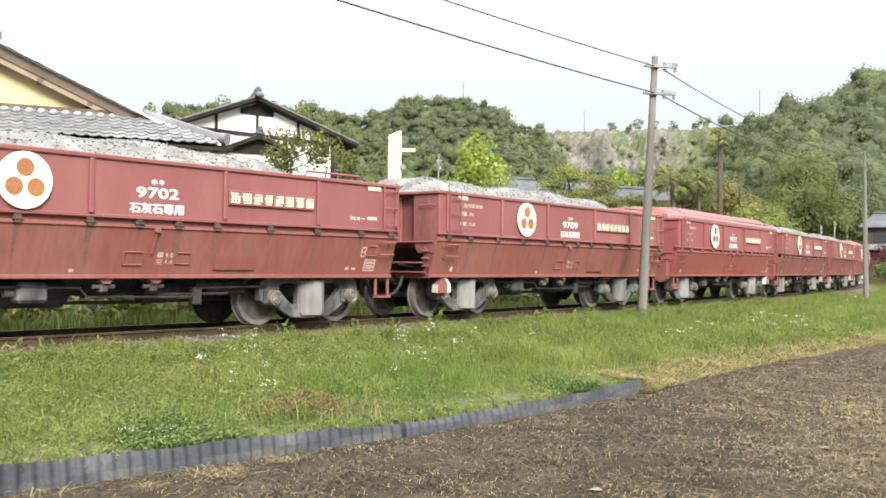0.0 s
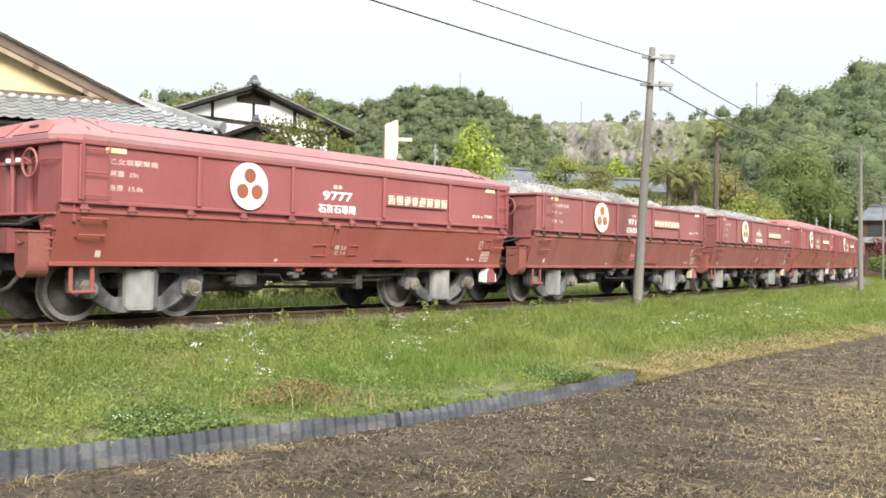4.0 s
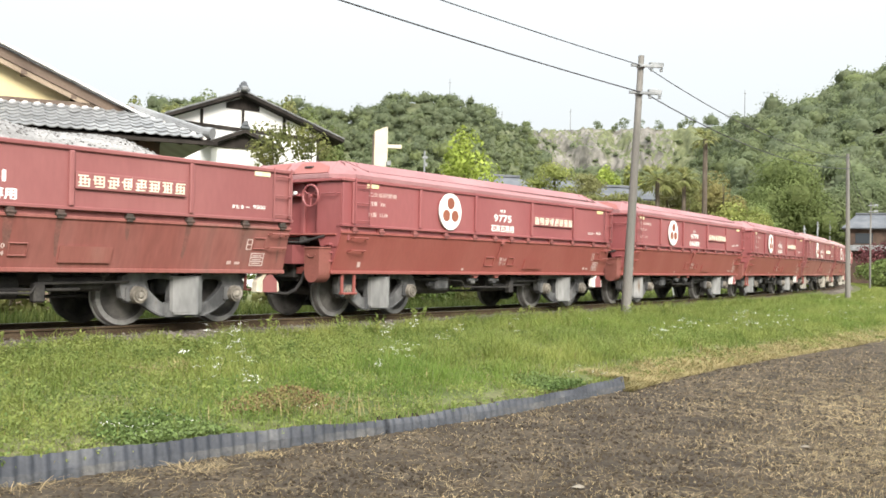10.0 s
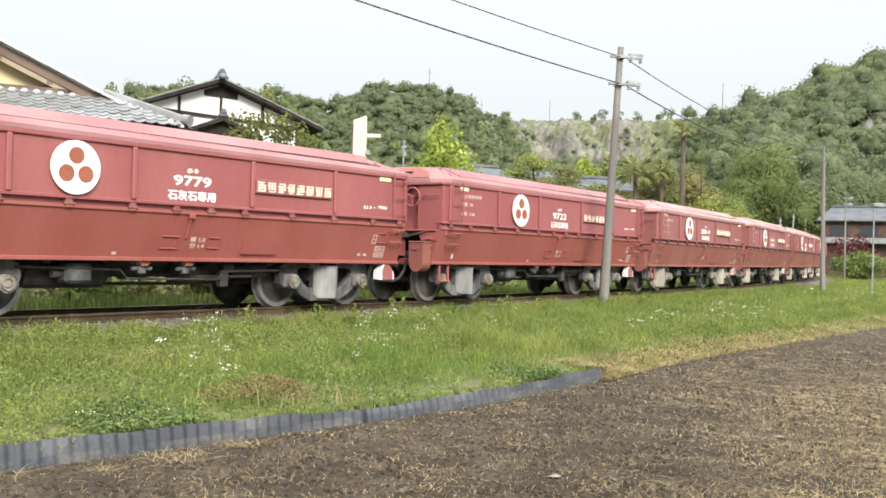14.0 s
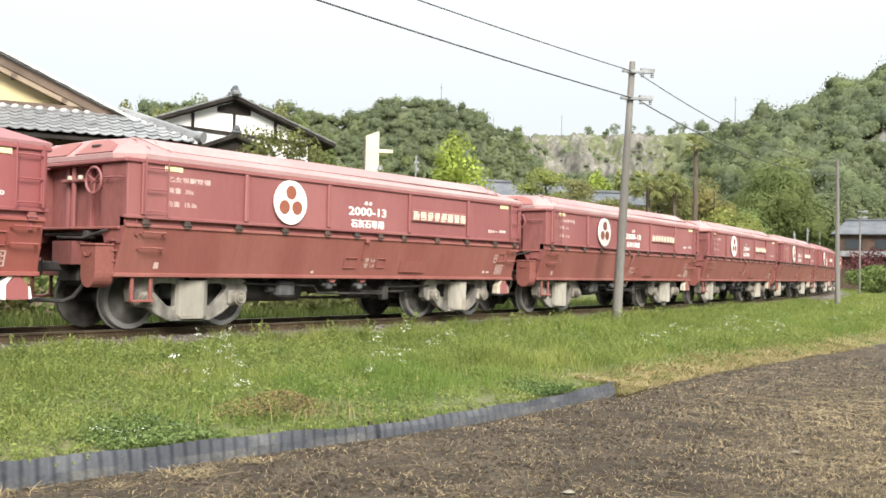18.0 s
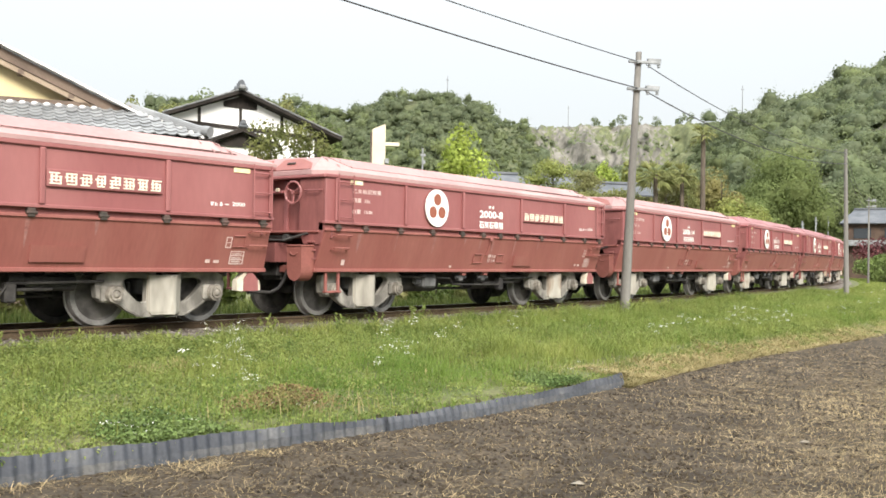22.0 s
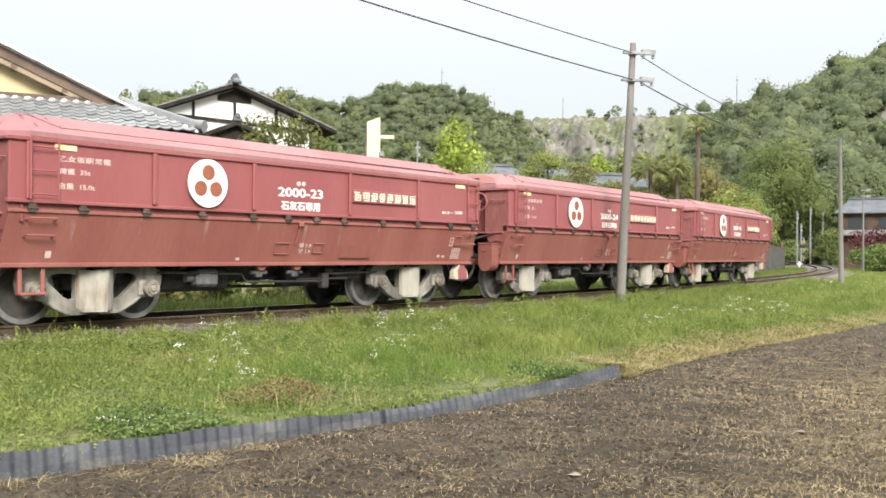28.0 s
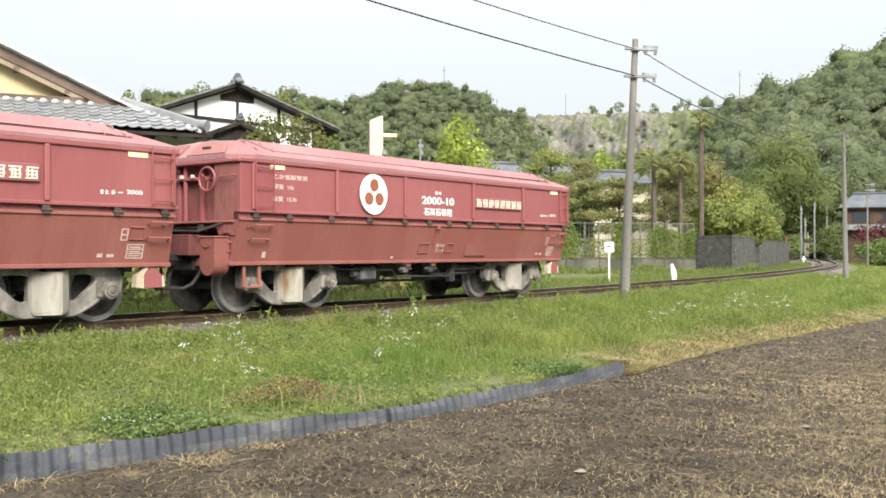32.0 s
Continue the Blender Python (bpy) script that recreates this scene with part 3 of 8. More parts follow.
# ---- the track ----
def build_track():
    bed = Shape()
    prof = [(-1.75, -0.30), (-1.15, -0.13), (1.15, -0.13), (1.75, -0.30)]
    ss = np.arange(-60, 160, 1.0)
    vs = [(*way(s, o)[:2], z) for s in ss for o, z in prof]
    fs = [(i * 4 + j, i * 4 + j + 1, i * 4 + j + 5, i * 4 + j + 4) for i in range(len(ss) - 1) for j in range(3)]
    bed.add(vs, fs)
    track = thing("railway_track", "single-track railway with rusty rails on grey ballast", "railway track", kind="structure")
    part("ballast_bed", bed, BALLAST, track)
    # rails as drawn I-sections
    sec = [(-0.06, -0.13), (0.06, -0.13), (0.06, -0.115), (0.012, -0.10), (0.012, -0.035), (0.034, -0.028), (0.034, -0.002), (0.026, 0.0),
           (-0.026, 0.0), (-0.034, -0.002), (-0.034, -0.028), (-0.012, -0.035), (-0.012, -0.10), (-0.06, -0.115)]
    for off in (-0.567, 0.567):
        s2 = Shape()
        n = len(sec)
        rs = np.arange(-60, 160, 1.0)
        vs = [(*way(s, off + y)[:2], z) for s in rs for y, z in sec]
        fs, mi = [], []
        for i in range(len(rs) - 1):
            for j in range(n):
                fs.append((i * n + j, i * n + (j + 1) % n, (i + 1) * n + (j + 1) % n, (i + 1) * n + j))
                mi.append(1 if j == 7 else 0)
        s2.add(vs, fs)
        s2.m = mi
        part("rail", s2, [RAIL, RAIL_TOP], track)
    sl = Shape().box(-0.11, 0.11, -1.05, 1.05, -0.26, -0.115, 0.012).mesh("sleeper", SLEEPER)
    clip_m = Shape().box(-0.05, 0.05, -0.10, 0.10, -0.115, -0.095, 0.005).mesh("rail_clip", RAIL)
    for i in range(150):
        s = -22 + i * 0.66
        ob = part("sleeper", sl, None, track, at=way_pose(s, RNG.normal(0, 0.02), 0, RNG.normal(0, 0.6)))
        if s < 30:
            for off in (-0.567, 0.567):
                part("rail_clip", clip_m, None, track, at=way_pose(s, off))
    # loose stones of the ballast: uneven chips
    r = np.random.default_rng(5)
    n = 19000
    s = r.uniform(-15, 40, n)
    o = r.choice([-1, 1], n, p=[0.72, 0.28]) * r.uniform(0.0, 1.85, n)
    keep = np.abs(np.abs(o) - 0.567) > 0.09
    s, o = s[keep], o[keep]
    h = np.interp(s, WAY_S, WAY_H)
    x, y = np.interp(s, WAY_S, WAY_X) - o * np.sin(h), np.interp(s, WAY_S, WAY_Y) + o * np.cos(h)
    z = np.where(np.abs(o) < 1.15, -0.125, -0.125 - (np.abs(o) - 1.15) * 0.28)
    tagged(part("ballast_stones", stones_mesh("ballast_stones", np.stack([x, y, z], 1), 0.03, BALLAST, r), None, track), kind="stuff")


def stones_mesh(name, pts, size, material, r):
    """Many small uneven eight-faced stones in one mesh."""
    base = np.array([(1, 0, 0), (0, 1, 0), (-1, 0, 0), (0, -1, 0), (0, 0, 0.8), (0, 0, -0.8)], float)
    faces = np.array([(0, 1, 4), (1, 2, 4), (2, 3, 4), (3, 0, 4), (1, 0, 5), (2, 1, 5), (3, 2, 5), (0, 3, 5)])
    n = len(pts)
    v = base[None] * r.uniform(0.55, 1.35, (n, 6, 1)) * (size * r.uniform(0.6, 1.5, (n, 1, 1)))
    a = r.uniform(0, 6.28, n)
    c, s = np.cos(a)[:, None], np.sin(a)[:, None]
    x, y = v[:, :, 0] * c - v[:, :, 1] * s, v[:, :, 0] * s + v[:, :, 1] * c
    v[:, :, 0], v[:, :, 1] = x, y
    t = r.normal(0, 0.5, (n, 1))
    v[:, :, 2] += v[:, :, 0] * t
    v += pts[:, None]
    idx = (faces[None] + np.arange(n)[:, None, None] * 6).reshape(-1)
    return raw_mesh(name, v.reshape(-1, 3), np.full(n * 8, 3), material, idx)


build_track()


# ---- field edge: corrugated plastic ridge sheet ----
def along_edge(pts, step):
    pts = np.array(pts, float)
    d = np.concatenate([[0], np.cumsum(np.hypot(*np.diff(pts, axis=0).T))])
    u = np.arange(0, d[-1], step)
    return np.stack([np.interp(u, d, pts[:, 0]), np.interp(u, d, pts[:, 1])], 1), u


def build_sheet():
    line, u = along_edge([(-5.5, 3.4), (-3.03, 6.29), (-2.16, 7.12), (-1.46, 7.84), (-0.64, 8.6), (0.47, 9.74), (1.14, 10.6), (2.30, 12.2)], 0.0125)
    k = np.ones(41) / 41
    pad = np.pad(line, ((20, 20), (0, 0)), mode="edge")
    line = np.stack([np.convolve(pad[:, i], k, "valid") for i in (0, 1)], 1)
    t = np.gradient(line, axis=0)
    t /= np.linalg.norm(t, axis=1)[:, None]
    nrm = np.stack([-t[:, 1], t[:, 0]], 1)
    root = thing("ridge_sheet", "grey corrugated plastic ridge sheet edging the field", "ridge sheet")
    cuts = [0, 0.31, 0.62, 0.93, 1.0]
    for a, b in zip(cuts, cuts[1:]):
        i0, i1 = int(a * len(u)), int(b * len(u))
        sh = Shape()
        sel = range(i0, min(i1 + 4, len(u)))
        vs = []
        for i in sel:
            w = 0.016 * math.sin(2 * math.pi * u[i] / 0.112) + 0.008 * math.sin(u[i] * 3.1)
            top = float(np.interp(u[i] / u[-1], [0, 0.32, 0.45, 0.62, 0.78, 1.0], [-0.395, -0.40, -0.425, -0.475, -0.465, -0.44])) + 0.008 * math.sin(u[i] * 2.3) + 0.006 * math.sin(u[i] * 7.1)
            for zz, tilt in ((FIELD_Z - 0.06, 0.0), (FIELD_Z + 0.07, 0.01), (top, 0.03 + 0.01 * math.sin(u[i] * 1.7)), (top, 0.034 + 0.01 * math.sin(u[i] * 1.7)), (FIELD_Z - 0.06, 0.004)):
                vs.append((*(line[i] + nrm[i] * (w + tilt + (0.006 if a else 0))), zz))
        m = len(list(sel))
        fs = [(i * 5 + j, i * 5 + (j + 1) % 5, (i + 1) * 5 + (j + 1) % 5, (i + 1) * 5 + j) for i in range(m - 1) for j in range(5)]
        fs += [tuple(range(5)), tuple(range((m - 1) * 5, m * 5))]
        sh.add(vs, fs)
        sh.m = [1 if k < (m - 1) * 5 and k % 5 == 0 else 0 for k in range(len(fs))]
        part("sheet_panel", sh, [SHEET, SHEET_MUD], root, smooth=True)


build_sheet()


# ---- plants of the bank ----
def blades(name, x, y, height, width, material, r, bend=0.5, kindlabel="", z=None, colour_parent=None):
    n = len(x)
    z = ground_z(x, y) if z is None else z
    a = r.uniform(0, 6.28, n)
    h = height * r.uniform(0.55, 1.3, n)
    ux, uy = np.cos(a), np.sin(a)
    b = r.uniform(0.1, 1.0, n) * bend * h
    dirx, diry = np.cos(a + 1.57), np.sin(a + 1.57)
    w = width * r.uniform(0.6, 1.3, n)
    P = np.stack([x, y, z - 0.02], 1)
    v = np.empty((n, 5, 3))
    side = np.stack([ux * w, uy * w, 0 * w], 1)
    mid = P + np.stack([dirx * b * 0.3, diry * b * 0.3, h * 0.6], 1)
    v[:, 0], v[:, 1] = P - side, P + side
    v[:, 2], v[:, 3] = mid + side * 0.7, mid - side * 0.7
    v[:, 4] = P + np.stack([dirx * b, diry * b, h], 1)
    idx = np.array([0, 1, 2, 3, 3, 2, 4])[None] + np.arange(n)[:, None] * 5
    return raw_mesh(name, v.reshape(-1, 3), np.tile([4, 3], n), material, idx.ravel())


def strip_points(r, n, s0, s1, o0, o1, near=True):
    """Random places on the bank between two distances from the line's middle."""
    s, o = r.uniform(s0, s1, n), r.uniform(o0, o1, n)
    h = np.interp(s, WAY_S, WAY_H)
    return np.interp(s, WAY_S, WAY_X) - o * np.sin(h), np.interp(s, WAY_S, WAY_Y) + o * np.cos(h)


def clover_patch(x, y):
    """Small inside the two clumps of clover by the sheet."""
    return np.minimum(np.hypot((x + 2.2) / 0.62, (y - 7.5) / 0.5), np.hypot((x - 1.3) / 0.7, (y - 11.2) / 0.5))


def build_grass():
    r = np.random.default_rng(11)

    def stuff(name, me, label, cat):
        solo(name, me, None, label, cat, kind="stuff")

    # dense bank before the line
    x, y = strip_points(r, 340000, -13, 30, -8.5, -1.18)
    e = past_edge(x, y)
    keep = e > 0.03
    x, y, e = x[keep], y[keep], e[keep]
    tall = 0.5 + 0.5 * np.clip(smooth_noise(x, y, 1.1, 5) + 0.3, -0.6, 1.2)
    lump = np.clip(0.5 + 0.6 * smooth_noise(x, y, 3.4, 6) + 0.3 * smooth_noise(x, y, 7.5, 14), 0, 1.3)
    leafy = np.clip(0.9 - (x + 0.35 * y - 2.0) * 0.5, 0.0, 1) * np.clip(0.75 + 0.5 * smooth_noise(x, y, 1.6, 27), 0, 1)
    hgt = (0.035 + 0.08 * tall + 0.16 * lump) * (1 - 0.4 * leafy) * np.clip(e / 0.9, 0.35, 1) * np.where(r.random(len(x)) < 0.035, 1.6, 1.0) * np.clip(clover_patch(x, y) * 1.2, 0.4, 1)
    fringe = (y > 12.2) & (e < 0.8)
    hgt = np.where(fringe, hgt * 0.7, hgt)
    dry = (smooth_noise(x, y, 0.9, 9) > 1.05) | ((e < 0.65 + 0.3 * smooth_noise(x, y, 3, 4)) & (y > 12.2) & (r.random(len(x)) < 0.6)) | (r.random(len(x)) < 0.05)
    g = ~dry
    # finer, fresher grass in drifts along the middle of the bank
    drift = np.exp(-((x + 0.55 - 0.25 * (y - 10.2)) / 1.1) ** 2 - ((y - 10.5) / 1.5) ** 2) * 1.6 + 0.55 * smooth_noise(x, y, 0.8, 57) + 0.25 * np.clip(x - 1.0, 0, 1)
    fine = g & (drift + r.normal(0, 0.22, len(x)) > 0.62)
    g &= ~fine
    stuff("grass", blades("grass", x[g], y[g], hgt[g], 0.0048, GRASS, r, 1.3), "lush green meadow grass on the railway bank", "grass")
    stuff("fresh_grass", blades("fresh_grass", x[fine], y[fine], hgt[fine] * 1.15, 0.0036, GRASS_FRESH, r, 0.9), "fine fresh green grass in drifts on the bank", "grass")
    stuff("dry_grass", blades("dry_grass", x[dry], y[dry], hgt[dry] * 0.75, 0.006, GRASS_DRY, r, 1.6), "straw-coloured dry grass along the field edge", "grass")
    # matted straw-coloured strip past the sheet's end
    t = r.random(70000)
    k = (t * 7.999).astype(int)
    a, b = EDGE[9 + k], EDGE[10 + k]
    f = r.random((len(t), 1))
    p = a + (b - a) * f
    q = r.uniform(-0.12, 0.72, len(t))
    dv = unit(np.concatenate([(b - a)[:, 1:] * -1, (b - a)[:, :1], 0 * f], 1))
    x, y = p[:, 0] + dv[:, 0] * q, p[:, 1] + dv[:, 1] * q
    keep = (y > 11.7) & (r.random(len(x)) < np.clip(1.0 - 1.5 * np.abs(q - 0.22) + 0.35 * smooth_noise(x, y, 2.0, 33), 0.05, 1)) & (y < 60)
    x, y = x[keep], y[keep]
    stuff("straw_mat", blades("straw_mat", x, y, 0.055 + 0.001 * y, 0.004 + 0.0003 * y, GRASS_DRY, r, 3.0), "matted straw-coloured dry grass on the field edge", "grass")
    # farther bank and verge beyond the line
    x, y = strip_points(r, 46000, 28, 110, -10, -2.0)
    keep = past_edge(x, y) > 0.1
    x, y = x[keep], y[keep]
    dryf = (past_edge(x, y) < 1.6) & (r.random(len(x)) < 0.6)
    stuff("grass_far", blades("grass_far", x[~dryf], y[~dryf], np.clip(0.30 - 0.0035 * y[~dryf], 0.07, 0.24), 0.02, GRASS, r, 0.6), "green grass along the curving line", "grass")
    stuff("dry_grass_far", blades("dry_grass_far", x[dryf], y[dryf], 0.18, 0.02, GRASS_DRY, r, 0.9), "straw-coloured dry grass along the field edge", "grass")
    x, y = strip_points(r, 46000, -14, 90, 1.35, 7.5)
    stuff("verge_grass", blades("verge_grass", x, y, np.clip(0.40 - 0.004 * y, 0.12, 0.36), 0.011, VERGE, r, 0.8), "tall green grass beyond the track", "grass")
    # rank weeds at the foot of the retaining and block walls
    t, q = r.random(9000), r.uniform(0.15, 2.6, 9000)
    x, y = 2.0 + 15.4 * t + 0.27 * q, 56.2 + 3.2 * t - 0.96 * q
    y = np.where(x > 15.2, np.minimum(y, 59.6 - 1.5 * (x - 15.2) - q), y)
    stuff("verge_weeds", blades("verge_weeds", x, y, np.clip(0.42 - 0.08 * q + 0.22 * smooth_noise(x, y, 1.5, 61), 0.12, 0.8), 0.016, HERB, r, 0.7), "rank green weeds at the foot of the garden wall", "weeds")
    # low broad leaves in the near bank
    x, y = strip_points(r, 60000, -13, 8, -8.3, -2.2)
    e = past_edge(x, y)
    f = smooth_noise(x, y, 1.3, 21)
    patch = clover_patch(x, y) + 0.2 * f
    keep = (e > 0.05) & ((patch < 0.62) | (r.random(len(x)) < np.clip(0.05 + 0.14 * f, 0.01, 0.35)))
    x, y = x[keep], y[keep]
    q = np.sqrt(r.random(9000)) * 0.85 * r.uniform(0.7, 1.15, 9000)
    a = r.uniform(0, 6.28, 9000)
    first = r.random(9000) < 0.55
    px, py = np.where(first, -2.2 + q * np.cos(a) * 0.62, 1.3 + q * np.cos(a) * 0.7), np.where(first, 7.5 + q * np.sin(a) * 0.5, 11.2 + q * np.sin(a) * 0.5)
    inside = past_edge(px, py) > 0.05
    x, y = np.concatenate([x, px[inside]]), np.concatenate([y, py[inside]])
    pts = np.stack([x, y, ground_z(x, y) + r.uniform(0.02, 0.17, len(x)) * np.clip(past_edge(x, y) / 0.8, 0.5, 1)], 1)
    stuff("clover", leaf_mesh("clover", pts, 0.0135, CLOVER, np.tile([0, 0, 1.0], (len(pts), 1)), r, 0.8), "low clover and broad-leaved weeds on the bank", "weeds")
    # leafy herbs through the whole near bank
    x, y = strip_points(r, 230000, -13, 26, -8.4, -1.35)
    e = past_edge(x, y)
    f = smooth_noise(x, y, 1.6, 27) + 0.5 * smooth_noise(x, y, 5.0, 28)
    leafy = np.clip(0.9 - (x + 0.35 * y - 2.0) * 0.5, 0.0, 1)
    keep = (e > 0.04) & (r.random(len(x)) < np.clip(0.30 + 0.40 * f + 0.5 * leafy, 0.10, 1))
    # they grow as small plants, a dozen leaves round each
    k = r.permutation(np.flatnonzero(keep))[:11500]
    k = np.repeat(k, 13)
    x, y, f = x[k] + r.normal(0, 0.032, len(k)), y[k] + r.normal(0, 0.032, len(k)), f[k]
    rise = np.repeat(r.uniform(0.6, 1.25, len(k) // 13), 13)
    e = past_edge(x, y)
    x, y, f, rise, e = (a[e > 0.03] for a in (x, y, f, rise, e))
    top = rise * (0.07 + 0.09 * np.clip(0.5 + 0.5 * f, 0, 1) + 0.09 * np.clip(0.5 + 0.6 * smooth_noise(x, y, 3.4, 6) + 0.3 * smooth_noise(x, y, 7.5, 14), 0, 1.3)) * np.clip(e / 0.9, 0.35, 1)
    pts = np.stack([x, y, ground_z(x, y) + top * (0.35 + 0.65 * r.random(len(x)))], 1)
    stuff("herbs", leaf_mesh("herbs", pts, 0.0165, HERB, np.tile([0, -0.3, 0.6], (len(pts), 1)), r, 0.5), "pale green leafy herbs among the grass", "weeds")
    # reddish dock stalks
    cx, cy = -1.45, 8.7
    q = r.normal(size=(1500, 2)) * (0.24, 0.2)
    x, y = cx + q[:, 0] * 0.75 - q[:, 1] * 0.5, cy + q[:, 0] * 0.75 + q[:, 1] * 0.5
    keep = past_edge(x, y) > 0.35
    x, y = x[keep], y[keep]
    pts = np.stack([x, y, ground_z(x, y) + 0.05 + 0.20 * r.random(len(x)) * np.exp(-((x - cx) ** 2 + (y - cy) ** 2) / 0.35)], 1)
    stuff("dock", leaf_mesh("dock", pts, 0.016, DOCK, np.tile([0, -0.5, 0.5], (len(pts), 1)), r, 0.45), "reddish-brown dock leaves among the grass", "weeds")
    x, y = cx + r.normal(0, 0.55, 260) + 0.25, cy + r.normal(0, 0.3, 260) - 0.1
    keep = past_edge(x, y) > 0.2
    stuff("dead_stalk", blades("dead_stalk", x[keep], y[keep], 0.2, 0.004, GRASS_DRY, r, 0.8), "pale dry grass stalks round the dock", "weeds")


build_grass()


def flower_mesh(name, x, y, z, size, r, petal=PETAL):
    """Small five-petalled heads, each a shallow star."""
    n = len(x)
    v, idx = np.empty((n, 6, 3)), []
    a0 = r.uniform(0, 6.28, n)
    tilt = r.normal(0, 0.5, (n, 2))
    s = size * r.uniform(0.7, 1.3, n)
    v[:, 0] = np.stack([x, y, z], 1)
    for i in range(5):
        a = a0 + i * 1.2566
        px, py = np.cos(a) * s, np.sin(a) * s
        v[:, i + 1] = np.stack([x + px, y + py, z + 0.25 * s + px * tilt[:, 0] + py * tilt[:, 1]], 1)
    f = np.array([(0, i + 1, (i + 1) % 5 + 1) for i in range(5)])
    return raw_mesh(name, v.reshape(-1, 3), np.full(n * 5, 3), petal, (f[None] + np.arange(n)[:, None, None] * 6).ravel())


def build_flowers():
    r = np.random.default_rng(23)
    # places: x, y, spread, heads, height
    clumps = [(-2.41, 10.95, 0.16, 39, 0.45, 0.009), (-2.34, 9.52, 0.12, 18, 0.30, 0.008), (-1.93, 9.41, 0.15, 27, 0.35, 0.009), (-2.98, 10.89, 0.03, 7, 0.22, 0.015), (-3.28, 13.24, 0.04, 7, 0.20, 0.015), (-0.88, 14.48, 0.12, 18, 0.30, 0.011), (-0.53, 15.38, 0.08, 12, 0.30, 0.013), (-0.58, 11.86, 0.20, 33, 0.30, 0.009), (-0.07, 13.75, 0.15, 15, 0.30, 0.010), (0.24, 15.38, 0.10, 9, 0.30, 0.010), (-0.77, 11.11, 0.12, 12, 0.30, 0.009), (4.66, 18.49, 0.35, 33, 0.30, 0.014), (6.23, 19.90, 0.40, 39, 0.40, 0.015), (7.50, 21.41, 0.40, 27, 0.35, 0.015), (3.53, 16.47, 0.30, 15, 0.30, 0.012), (10.24, 25.08, 0.50, 24, 0.30, 0.015), (1.10, 16.82, 0.20, 9, 0.25, 0.010), (-2.32, 7.26, 0.14, 9, 0.12, 0.007), (-2.51, 7.38, 0.12, 6, 0.12, 0.007), (-2.14, 7.77, 0.14, 6, 0.14, 0.006), (-2.41, 7.75, 0.10, 4, 0.14, 0.006), (-1.28, 8.48, 0.30, 7, 0.15, 0.006), (5.2, 19.3, 0.9, 10, 0.35, 0.012), (7.0, 22.3, 1.1, 12, 0.35, 0.013), (8.4, 23.0, 0.9, 10, 0.35, 0.014), (11.8, 27.5, 1.5, 12, 0.35, 0.015), (13.6, 31.5, 1.6, 12, 0.35, 0.016), (15.4, 34.0, 1.6, 11, 0.35, 0.017), (2.4, 17.4, 0.7, 8, 0.3, 0.011), (17.4, 37.5, 1.8, 11, 0.35, 0.018), (1.83, 11.93, 0.30, 9, 0.20, 0.008)]
    for cx, cy, sp, n, hgt, size in clumps:
        n = max(3, int(n * 0.5))
        x, y = cx + r.normal(0, sp * 0.5, n), cy + r.normal(0, sp * 0.5, n)
        g = ground_z(x, y)
        size *= 0.8 if cy > 17 else 1.0
        z = g + hgt * r.uniform(0.45, 1.25, n)
        t = thing("wildflower", "white wildflowers on thin green stems in the bank", "wildflower", group="flowers of the bank")
        m = np.repeat(np.arange(n), 8)
        off = r.normal(0, 1.0, (len(m), 3)) * (0.026, 0.026, 0.006)
        tagged(part("blossom_spray", flower_mesh("blossom_spray", x[m] + off[:, 0], y[m] + off[:, 1], z[m] + off[:, 2] * 1.3, size * 0.55, r), None, t), kind="stuff")
        st = Shape()
        for a, b, c, d in zip(x, y, g, z):
            st.rod((a + r.normal(0, 0.03), b, c - 0.02), (a, b, d), 0.004, 4, 0.002)
        tagged(part("stalk", st, GRASS, t), kind="stuff")


build_flowers()


def build_weeds():
    """Leafy weeds that stand along the ballast's edge, two shapes in turn."""
    r = np.random.default_rng(83)
    for shape in range(2):
        stems, pts, out = Shape(), [], []
        for k in range(5):
            a, lean, hgt = k * 1.3 + shape, r.uniform(0.03, 0.14), r.uniform(0.20, 0.36)
            tip = np.array([math.cos(a) * lean, math.sin(a) * lean, hgt])
            stems.rod((0.012 * k, 0, -0.03), tuple(tip), 0.004, 4, 0.002)
            for q in range(13):
                f, b = (q + 1) / 13, q * 2.4 + k
                d = np.array([math.cos(b), math.sin(b), 0.45])
                pts.append(tip * f + d * 0.028 * (1.25 - f * 0.7))
                out.append(d)
        weed = thing("weed", "leafy yellow-green weed at the edge of the ballast", "weed", group="weeds along the track")
        part("stem", stems, GRASS, weed)
        part("foliage", leaf_mesh("foliage", np.array(pts), 0.03, (HERB, LEAF_MAPLE)[shape], np.array(out), r, 0.38), None, weed)
        for k in range(24):
            s, o = r.uniform(-11, 22), -r.uniform(1.55, 2.7)
            x, y, h = way(s, o)
            m = pose(x, y, float(ground_z(np.array([x]), np.array([y]))[0]), 0, 0, r.uniform(0, 360)) @ Matrix.Scale(r.uniform(0.7, 1.25), 4)
            if k == 0:
                weed.matrix_basis = m
            else:
                copy_thing(weed, m)


build_weeds()


